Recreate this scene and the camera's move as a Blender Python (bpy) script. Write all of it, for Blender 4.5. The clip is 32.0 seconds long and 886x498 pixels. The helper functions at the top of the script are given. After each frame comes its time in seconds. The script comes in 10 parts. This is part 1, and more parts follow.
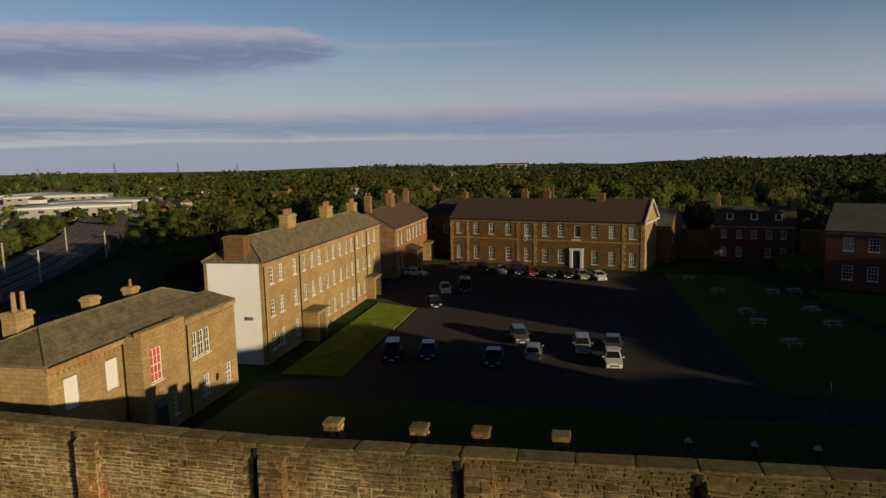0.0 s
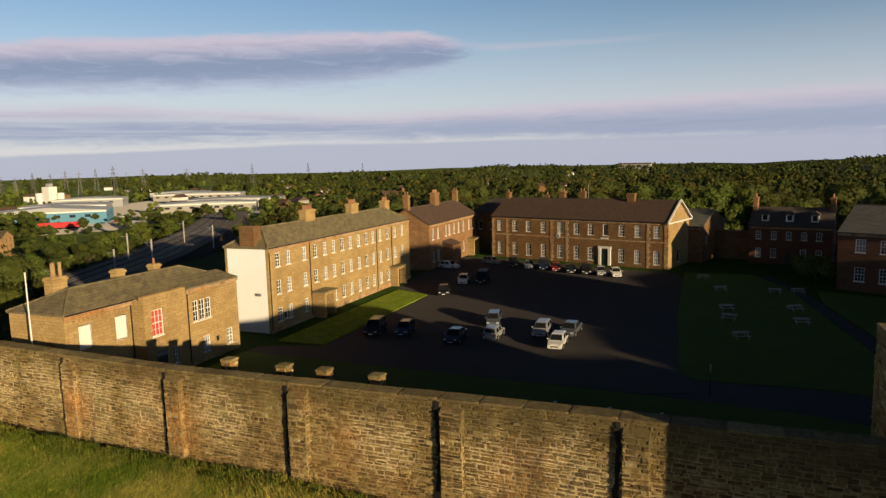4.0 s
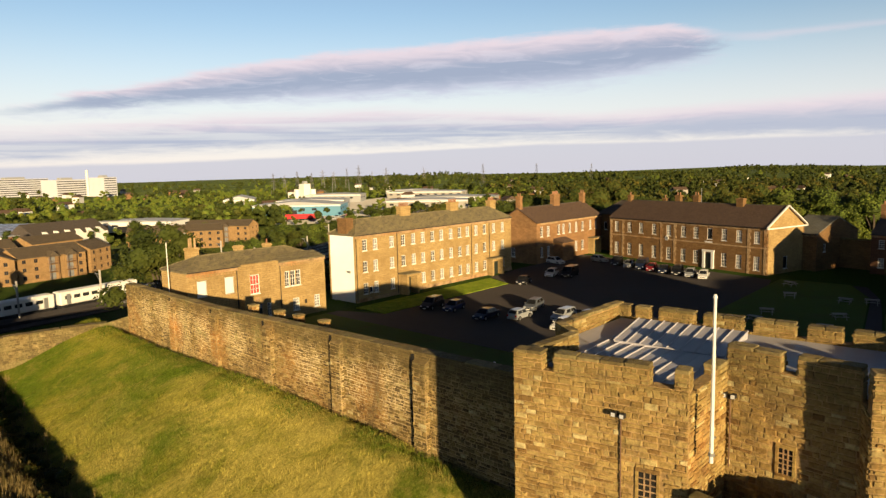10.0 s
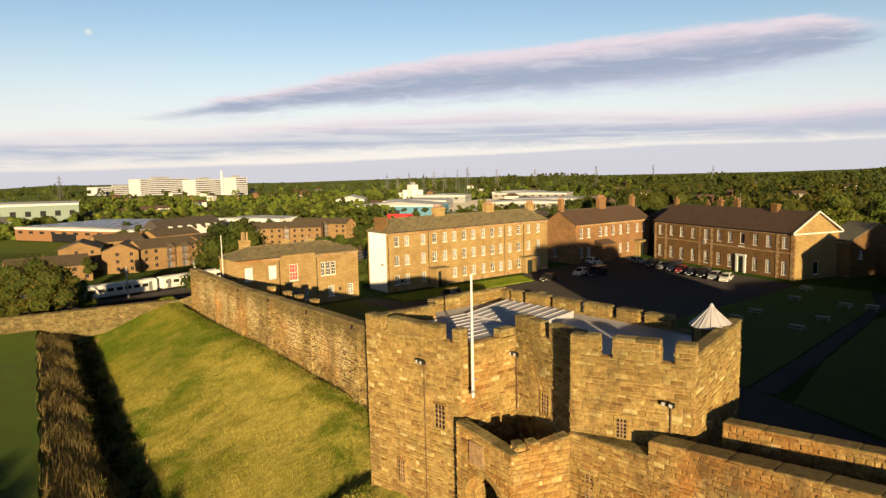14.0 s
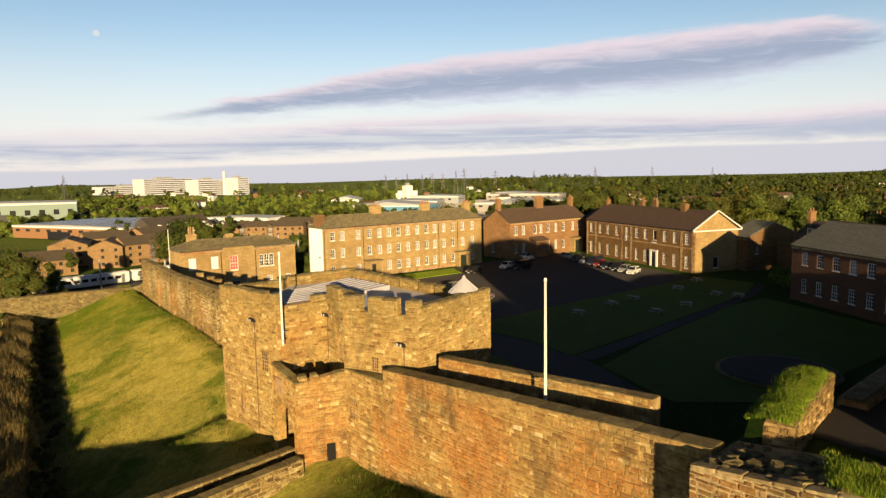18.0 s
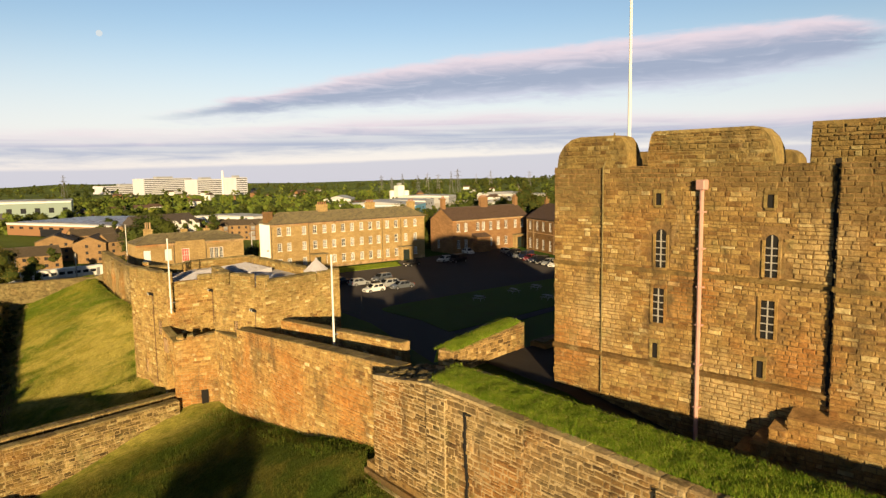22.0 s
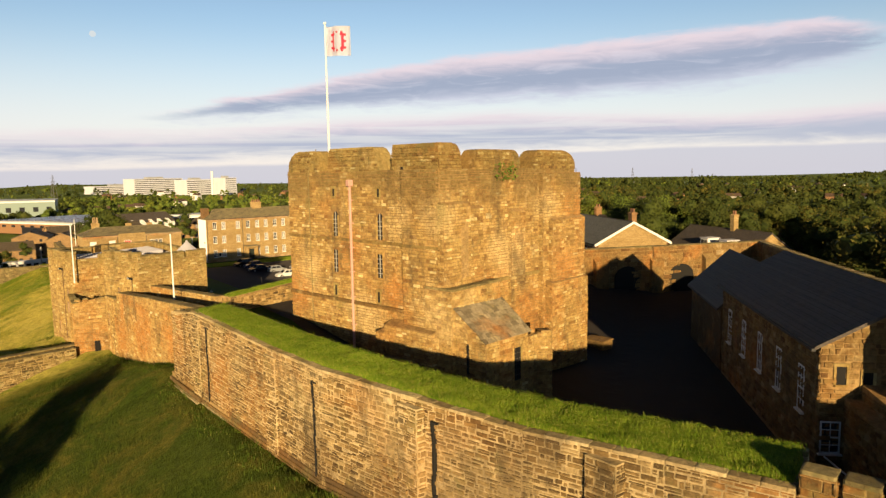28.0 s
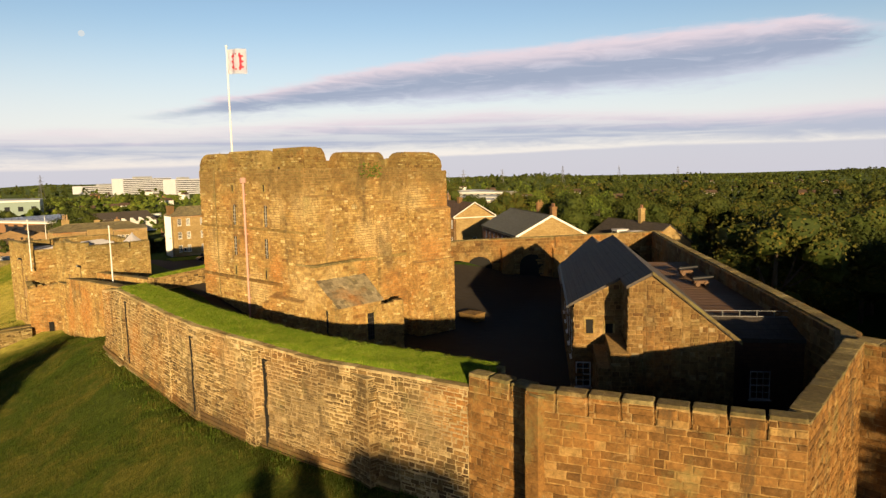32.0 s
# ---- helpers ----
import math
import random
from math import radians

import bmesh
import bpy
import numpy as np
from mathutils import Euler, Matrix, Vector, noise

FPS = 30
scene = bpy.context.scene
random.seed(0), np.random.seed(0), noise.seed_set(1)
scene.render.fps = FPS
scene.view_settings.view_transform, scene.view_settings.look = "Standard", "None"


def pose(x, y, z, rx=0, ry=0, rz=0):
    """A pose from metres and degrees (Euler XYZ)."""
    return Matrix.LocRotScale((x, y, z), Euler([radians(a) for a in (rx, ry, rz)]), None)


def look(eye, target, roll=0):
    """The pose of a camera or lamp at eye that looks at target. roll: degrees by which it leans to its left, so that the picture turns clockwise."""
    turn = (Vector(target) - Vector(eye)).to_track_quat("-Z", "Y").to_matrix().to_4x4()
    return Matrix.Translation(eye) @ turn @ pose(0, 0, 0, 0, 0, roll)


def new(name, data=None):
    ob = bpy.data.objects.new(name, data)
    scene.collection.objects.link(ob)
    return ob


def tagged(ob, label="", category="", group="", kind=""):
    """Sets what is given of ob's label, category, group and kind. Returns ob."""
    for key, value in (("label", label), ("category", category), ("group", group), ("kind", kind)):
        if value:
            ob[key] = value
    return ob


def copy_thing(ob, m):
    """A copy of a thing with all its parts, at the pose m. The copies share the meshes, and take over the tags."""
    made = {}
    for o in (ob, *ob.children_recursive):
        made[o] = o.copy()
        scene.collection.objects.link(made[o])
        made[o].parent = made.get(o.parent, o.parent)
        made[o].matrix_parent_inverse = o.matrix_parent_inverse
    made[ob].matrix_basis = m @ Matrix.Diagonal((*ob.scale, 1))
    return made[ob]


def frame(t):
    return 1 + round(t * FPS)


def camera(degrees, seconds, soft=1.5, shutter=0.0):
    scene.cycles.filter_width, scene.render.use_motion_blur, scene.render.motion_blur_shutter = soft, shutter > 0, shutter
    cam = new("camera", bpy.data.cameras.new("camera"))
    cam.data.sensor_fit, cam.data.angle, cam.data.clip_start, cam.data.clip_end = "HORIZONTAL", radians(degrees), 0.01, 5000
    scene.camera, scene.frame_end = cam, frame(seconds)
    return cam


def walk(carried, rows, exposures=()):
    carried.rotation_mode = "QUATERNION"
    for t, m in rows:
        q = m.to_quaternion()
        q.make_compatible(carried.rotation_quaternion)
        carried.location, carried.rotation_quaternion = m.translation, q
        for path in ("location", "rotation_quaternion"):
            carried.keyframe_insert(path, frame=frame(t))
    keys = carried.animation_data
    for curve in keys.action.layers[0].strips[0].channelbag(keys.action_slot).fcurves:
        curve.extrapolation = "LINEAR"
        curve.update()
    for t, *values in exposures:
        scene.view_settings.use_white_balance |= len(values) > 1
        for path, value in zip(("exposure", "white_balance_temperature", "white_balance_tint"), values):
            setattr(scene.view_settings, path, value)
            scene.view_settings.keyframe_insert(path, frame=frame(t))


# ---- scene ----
cam = camera(66.7, 32.0, 1.4)
METRES, EYE, TILT, LEAN, TURN = 150.0, 20.4, 0.0, 0.0, 11.6
ROWS = [
    (0.0, 0.0, 0.0, 0.0, -0.16, -7.67, 1.22),
    (0.5, 0.0137, -0.008, 0.0001, 0.6, -7.65, 1.23),
    (1.0, 0.0288, -0.0166, 0.0001, 1.81, -7.64, 1.28),
    (1.5, 0.0425, -0.0245, -0.0, 2.9, -7.62, 1.25),
    (2.0, 0.0577, -0.0326, -0.0001, 4.1, -7.6, 1.27),
    (2.5, 0.0719, -0.0395, -0.0002, 5.35, -7.58, 1.31),
    (4.5, 0.1321, -0.0653, 0.0002, 12.28, -7.37, 1.42),
    (5.0, 0.1475, -0.0712, 0.0005, 14.09, -7.33, 1.43),
    (5.5, 0.1622, -0.0764, 0.0009, 15.87, -7.28, 1.44),
    (6.0, 0.1779, -0.0812, 0.0015, 17.48, -7.25, 1.42),
    (6.5, 0.1925, -0.085, 0.0016, 19.14, -7.2, 1.4),
    (7.0, 0.2084, -0.0891, 0.002, 20.72, -7.18, 1.4),
    (7.5, 0.2233, -0.0924, 0.0022, 22.05, -7.16, 1.4),
    (8.0, 0.2399, -0.0952, 0.0022, 23.73, -7.13, 1.38),
    (8.5, 0.2551, -0.097, 0.0019, 25.41, -7.08, 1.39),
    (9.0, 0.2722, -0.099, 0.0017, 27.25, -7.03, 1.39),
    (9.5, 0.2882, -0.101, 0.0019, 28.72, -6.99, 1.36),
    (10.0, 0.305, -0.1022, 0.002, 30.39, -6.96, 1.34),
    (10.5, 0.3206, -0.1032, 0.0022, 32.04, -6.91, 1.34),
    (11.0, 0.3377, -0.1047, 0.0027, 33.69, -6.84, 1.33),
    (11.5, 0.3532, -0.1054, 0.0033, 35.35, -6.8, 1.33),
    (12.0, 0.3695, -0.106, 0.0035, 37.0, -6.76, 1.29),
    (12.5, 0.385, -0.1067, 0.0041, 38.26, -6.73, 1.27),
    (13.0, 0.4018, -0.1069, 0.0045, 39.28, -6.71, 1.25),
    (13.5, 0.4175, -0.1072, 0.0049, 39.98, -6.69, 1.23),
    (14.0, 0.4344, -0.1077, 0.0051, 40.4, -6.66, 1.21),
    (14.5, 0.4501, -0.1081, 0.005, 40.53, -6.64, 1.2),
    (16.5, 0.5155, -0.1089, 0.0049, 40.81, -6.58, 1.08),
    (17.0, 0.5324, -0.109, 0.005, 40.87, -6.58, 1.08),
    (17.5, 0.5478, -0.1092, 0.0049, 40.94, -6.57, 1.05),
    (18.0, 0.5643, -0.1093, 0.0047, 40.97, -6.57, 1.04),
    (18.5, 0.5796, -0.1094, 0.0048, 41.02, -6.57, 1.02),
    (19.0, 0.5963, -0.1098, 0.0048, 41.07, -6.57, 1.01),
    (19.5, 0.6124, -0.1106, 0.0052, 41.11, -6.58, 0.97),
    (20.0, 0.6292, -0.1109, 0.0052, 41.14, -6.58, 0.95),
    (20.5, 0.6445, -0.1113, 0.0052, 41.16, -6.57, 0.93),
    (21.0, 0.6612, -0.1116, 0.0051, 41.19, -6.57, 0.95),
    (21.5, 0.6766, -0.1122, 0.0052, 41.22, -6.56, 0.92),
    (22.0, 0.6932, -0.1128, 0.0052, 41.24, -6.56, 0.91),
    (22.5, 0.7086, -0.1141, 0.0052, 41.23, -6.54, 0.9),
    (23.0, 0.725, -0.1151, 0.005, 41.2, -6.52, 0.9),
    (23.5, 0.7402, -0.116, 0.005, 41.19, -6.51, 0.91),
    (24.0, 0.7566, -0.1172, 0.0051, 41.16, -6.5, 0.88),
    (24.5, 0.7715, -0.1184, 0.0054, 41.14, -6.5, 0.9),
    (25.0, 0.7875, -0.1195, 0.0056, 41.11, -6.49, 0.91),
    (25.5, 0.8022, -0.1206, 0.0056, 41.07, -6.48, 0.91),
    (26.0, 0.818, -0.1218, 0.0054, 41.05, -6.49, 0.92),
    (26.5, 0.8329, -0.1229, 0.0053, 41.02, -6.48, 0.92),
    (28.5, 0.8919, -0.1262, 0.0043, 40.84, -6.55, 0.88),
    (29.0, 0.9065, -0.1267, 0.004, 40.75, -6.56, 0.89),
    (29.5, 0.9195, -0.1274, 0.0037, 40.66, -6.58, 0.92),
    (30.0, 0.9331, -0.1282, 0.0036, 40.58, -6.6, 0.96),
    (30.5, 0.9451, -0.1291, 0.0034, 40.51, -6.62, 0.99),
    (31.0, 0.9576, -0.1304, 0.0035, 40.44, -6.64, 1.03),
    (31.5, 0.9682, -0.1319, 0.0034, 40.37, -6.66, 1.07),
    (32.0, 0.9786, -0.1338, 0.0035, 40.29, -6.68, 1.13),
]
walk(cam, [(t, pose(0, 0, EYE, TILT, LEAN, TURN) @ pose(METRES * x, METRES * y, METRES * z, 90 + pitch, roll, yaw)) for t, x, y, z, yaw, pitch, roll in ROWS],
     [(0.0, -0.2, 5800, 10), (1.0, -0.06, 5850, 10), (2.0, 0.08, 5950, 10), (3.0, 0.22, 6000, 10), (4.0, 0.38, 6100, 10), (5.0, 0.5, 6200, 10), (6.0, 0.6, 6250, 10), (8.0, 0.79, 6450, 10), (12.0, 0.81, 6650, 9), (26.0, 0.8, 6650, 10), (32.0, 0.76, 6650, 10)])

# ---- sky and sun ----
SUN_AZ, SUN_EL = radians(-30.5), radians(7.9)      # where the low sun stands, seen from the castle
SUN_DIR = Vector((math.cos(SUN_EL) * math.cos(SUN_AZ), math.cos(SUN_EL) * math.sin(SUN_AZ), math.sin(SUN_EL)))
sun_data = bpy.data.lights.new("sun", "SUN")
sun_data.energy, sun_data.angle, sun_data.color = 5.0, radians(0.6), (1.0, 0.735, 0.39)
sun = new("sun", sun_data)
sun.matrix_world = look(SUN_DIR * 300, (0, 0, 0))

world = bpy.data.worlds.new("evening_sky")
scene.world = world
world.use_nodes = True


class Nodes:
    """A short way to write node trees."""

    def __init__(self, tree):
        self.t = tree
        tree.nodes.clear()

    def n(self, kind, ins=None, **props):
        node = self.t.nodes.new(kind)
        for k, v in props.items():
            setattr(node, k, v)
        for k, v in (ins or {}).items():
            if isinstance(v, bpy.types.NodeSocket):
                self.t.links.new(v, node.inputs[k])
            else:
                node.inputs[k].default_value = v
        return node

    def math(self, op, a, b=0.0, c=0.0, clamp=False):
        return self.n("ShaderNodeMath", {0: a, 1: b, 2: c}, operation=op, use_clamp=clamp).outputs[0]

    def ramp(self, fac, stops, interp="LINEAR"):
        r = self.n("ShaderNodeValToRGB", {0: fac})
        cr = r.color_ramp
        cr.interpolation = interp
        while len(cr.elements) < len(stops):
            cr.elements.new(0.5)
        for e, (p, c) in zip(cr.elements, stops):
            e.position = p
            e.color = (*c, 1) if len(c) == 3 else c
        return r.outputs[0]

    def mix(self, fac, a, b, mode="MIX"):
        m = self.n("ShaderNodeMix", data_type="RGBA", blend_type=mode)
        for sock, v in ((m.inputs[0], fac), (m.inputs[6], a), (m.inputs[7], b)):
            if isinstance(v, bpy.types.NodeSocket):
                self.t.links.new(v, sock)
            else:
                sock.default_value = (*v, 1) if isinstance(v, tuple) and len(v) == 3 else v
        return m.outputs[2]

    def noise(self, vec, scale, detail=4.0, rough=0.55, dist=0.0):
        return self.n("ShaderNodeTexNoise", {"Vector": vec, "Scale": scale, "Detail": detail, "Roughness": rough, "Distortion": dist}).outputs[0]

    def smooth(self, v, lo, hi):
        return self.n("ShaderNodeMapRange", {0: v, 1: lo, 2: hi, 3: 0.0, 4: 1.0}, interpolation_type="SMOOTHSTEP").outputs[0]


def build_sky():
    N = Nodes(world.node_tree)
    sky = N.n("ShaderNodeTexSky", sky_type="NISHITA")
    sky.sun_disc, sky.sun_elevation, sky.sun_rotation = False, SUN_EL, radians(90) - SUN_AZ
    sky.altitude, sky.air_density, sky.dust_density, sky.ozone_density = 30, 1.0, 0.15, 1.2
    way = N.n("ShaderNodeTexCoord").outputs["Generated"]
    xyz = N.n("ShaderNodeSeparateXYZ", {0: way})
    x, y, z = xyz.outputs
    el = N.math("MULTIPLY", N.math("ARCSINE", z), 57.2958)
    az = N.math("MULTIPLY", N.math("ARCTAN2", y, x), 57.2958)
    bearing = N.math("DIVIDE", N.math("SUBTRACT", az, 50.0), 140.0)
    flat = N.n("ShaderNodeCombineXYZ", {0: N.math("MULTIPLY", az, 0.034), 1: N.math("MULTIPLY", el, 0.2), 2: 0.0}).outputs[0]
    combed = N.n("ShaderNodeCombineXYZ", {0: N.math("MULTIPLY", az, 0.05), 1: N.math("MULTIPLY", el, 1.1), 2: 7.0}).outputs[0]
    puff = N.noise(flat, 3.2, 7.0, 0.62, 0.5)
    fine = N.noise(flat, 9.0, 7.0, 0.66, 0.7)
    comb = N.noise(combed, 1.4, 6.0, 0.6, 0.8)
    curl = N.noise(shifted(N, flat, 4.0, 9.0, 2.0), 6.0, 6.0, 0.6, 1.2)

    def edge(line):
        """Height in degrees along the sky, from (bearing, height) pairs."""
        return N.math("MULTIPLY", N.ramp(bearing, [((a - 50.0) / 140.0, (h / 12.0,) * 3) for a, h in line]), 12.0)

    def cloud(top, low, soft_top, soft_low, rag, west, east):
        hi, lo = edge(top), edge(low)
        wob = N.math("MULTIPLY_ADD", N.math("SUBTRACT", puff, 0.5), rag, N.math("MULTIPLY", N.math("SUBTRACT", fine, 0.5), rag * 0.8))
        above = N.math("SUBTRACT", N.math("ADD", el, N.math("MULTIPLY", wob, 0.7)), hi)
        below = N.math("SUBTRACT", N.math("ADD", el, N.math("MULTIPLY", wob, 1.5)), lo)
        body = N.math("MULTIPLY", N.math("SUBTRACT", 1.0, N.smooth(above, -soft_top, soft_top * 0.5)), N.smooth(below, -soft_low * 0.4, soft_low))
        ends = N.math("MULTIPLY", N.smooth(N.math("ADD", az, N.math("MULTIPLY", N.math("SUBTRACT", fine, 0.5), 6.0)), *east), N.math("SUBTRACT", 1.0, N.smooth(az, *west)))
        lift = N.math("DIVIDE", N.math("SUBTRACT", N.math("MULTIPLY_ADD", N.math("SUBTRACT", curl, 0.5), rag * 1.1, el), lo), N.math("MAXIMUM", N.math("SUBTRACT", hi, lo), 0.3))
        return N.math("MULTIPLY", body, ends), lift

    col = N.mix(1.0, sky.outputs[0], SKY_TINT, "MULTIPLY")
    # the unseen upper sky is darkened towards the zenith to deepen the shade
    col = N.mix(1.0, col, N.ramp(N.smooth(el, 12.0, 30.0), [(0.0, (1.0, 1.0, 1.0)), (1.0, (0.06, 0.07, 0.10))]), "MULTIPLY")
    # pale haze towards the horizon
    col = N.mix(N.math("MULTIPLY", N.math("SUBTRACT", 1.0, N.smooth(el, 1.0, 13.0)), 0.75), col, HAZE)
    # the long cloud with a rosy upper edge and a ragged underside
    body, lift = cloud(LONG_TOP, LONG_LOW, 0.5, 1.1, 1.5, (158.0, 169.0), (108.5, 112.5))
    shade = N.mix(N.smooth(lift, 0.5, 0.95), N.mix(N.smooth(lift, 0.05, 0.4), CLOUD_PALE, CLOUD_DARK), CLOUD_PINK)
    shade = N.mix(N.math("MULTIPLY", N.smooth(curl, 0.5, 0.72), 0.35), shade, CLOUD_PALE)
    col = N.mix(N.math("MULTIPLY", body, 0.95), col, shade)
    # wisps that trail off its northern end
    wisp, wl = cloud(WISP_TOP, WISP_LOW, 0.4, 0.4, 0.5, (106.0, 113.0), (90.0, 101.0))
    col = N.mix(N.math("MULTIPLY", wisp, 0.4), col, CLOUD_PINK)
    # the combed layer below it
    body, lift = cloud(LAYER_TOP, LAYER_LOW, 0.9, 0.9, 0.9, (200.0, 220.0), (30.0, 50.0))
    shade = N.mix(N.smooth(lift, 0.35, 0.95), N.mix(0.3, CLOUD_DARK, CLOUD_PALE), CLOUD_PINK)
    streaky = N.math("MULTIPLY_ADD", N.smooth(comb, 0.36, 0.64), 0.42, 0.5)
    north = N.math("SUBTRACT", 1.0, N.smooth(az, 112.0, 132.0))
    col = N.mix(N.math("MULTIPLY", body, N.math("MAXIMUM", streaky, N.math("MULTIPLY", north, 0.85))), col, shade)
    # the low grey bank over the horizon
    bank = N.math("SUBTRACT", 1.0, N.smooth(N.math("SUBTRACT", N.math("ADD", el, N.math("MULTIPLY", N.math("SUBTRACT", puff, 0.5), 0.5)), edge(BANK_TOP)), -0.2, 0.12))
    col = N.mix(N.math("MULTIPLY", bank, 0.72), col, BANK)
    bg = N.n("ShaderNodeBackground", {0: col, 1: 0.085})
    N.n("ShaderNodeOutputWorld", {0: bg.outputs[0]})


def shifted(N, p, x, y, z):
    return N.n("ShaderNodeVectorMath", {0: p, 1: (x, y, z)}, operation="ADD").outputs[0]


SKY_TINT = (0.92, 0.97, 1.15)
HAZE = (6.0, 5.75, 6.3)
CLOUD_DARK, CLOUD_PINK, BANK = (2.45, 2.85, 3.85), (5.7, 4.85, 5.3), (3.7, 3.85, 4.65)
CLOUD_PALE = (4.3, 4.5, 5.4)
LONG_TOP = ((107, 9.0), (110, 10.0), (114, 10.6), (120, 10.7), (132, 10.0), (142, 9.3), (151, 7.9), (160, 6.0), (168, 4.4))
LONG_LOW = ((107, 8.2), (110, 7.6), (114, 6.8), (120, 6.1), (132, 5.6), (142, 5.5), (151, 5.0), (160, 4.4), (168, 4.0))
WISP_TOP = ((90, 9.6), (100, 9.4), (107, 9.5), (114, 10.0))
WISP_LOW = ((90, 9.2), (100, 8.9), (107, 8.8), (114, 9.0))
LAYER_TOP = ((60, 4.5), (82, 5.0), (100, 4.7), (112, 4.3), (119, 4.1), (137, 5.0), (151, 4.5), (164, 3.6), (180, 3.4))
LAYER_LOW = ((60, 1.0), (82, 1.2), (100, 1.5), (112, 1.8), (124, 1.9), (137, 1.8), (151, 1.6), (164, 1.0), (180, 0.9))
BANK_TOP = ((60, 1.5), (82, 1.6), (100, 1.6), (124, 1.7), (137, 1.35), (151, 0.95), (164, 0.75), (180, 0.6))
build_sky()

# ---- materials ----


def material(name, build, rough=0.85, metal=0.0, spec=0.3):
    m = bpy.data.materials.new(name)
    m.use_nodes = True
    N = Nodes(m.node_tree)
    b = N.n("ShaderNodeBsdfPrincipled", {"Roughness": rough, "Metallic": metal, "Specular IOR Level": spec})
    N.n("ShaderNodeOutputMaterial", {0: b.outputs[0]})
    b.inputs["Diffuse Roughness"].default_value = 0.6 if rough > 0.84 else 0.2
    build(N, b, N.n("ShaderNodeNewGeometry").outputs["Position"])
    return m


def setc(N, b, colour):
    if isinstance(colour, bpy.types.NodeSocket):
        N.t.links.new(N.mix(1.0, colour, (0.89, 0.89, 0.89), "MULTIPLY"), b.inputs["Base Color"])
    else:
        b.inputs["Base Color"].default_value = (*colour, 1)


def bump(N, b, height, strength=0.5, distance=0.05):
    bm_ = N.n("ShaderNodeBump", {"Strength": strength, "Distance": distance, "Height": height})
    N.t.links.new(bm_.outputs[0], b.inputs["Normal"])


def plain(name, colour, rough=0.6, metal=0.0, vary=0.12, scale=3.0, spec=0.4):
    def build(N, b, p):
        n1 = N.noise(p, scale, 5)
        lo = tuple(c * (1 - vary) for c in colour)
        hi = tuple(min(1, c * (1 + vary)) for c in colour)
        setc(N, b, N.mix(n1, lo, hi))
        bump(N, b, N.noise(p, scale * 9, 4), 0.15, 0.01)
    return material(name, build, rough, metal, spec)


def piece_random(N):
    """A number for each laid piece: from its object, or from its island of a joined mesh."""
    a = N.n("ShaderNodeObjectInfo").outputs["Random"]
    g = N.n("ShaderNodeNewGeometry").outputs["Random Per Island"]
    return N.math("FRACT", N.math("ADD", a, g))


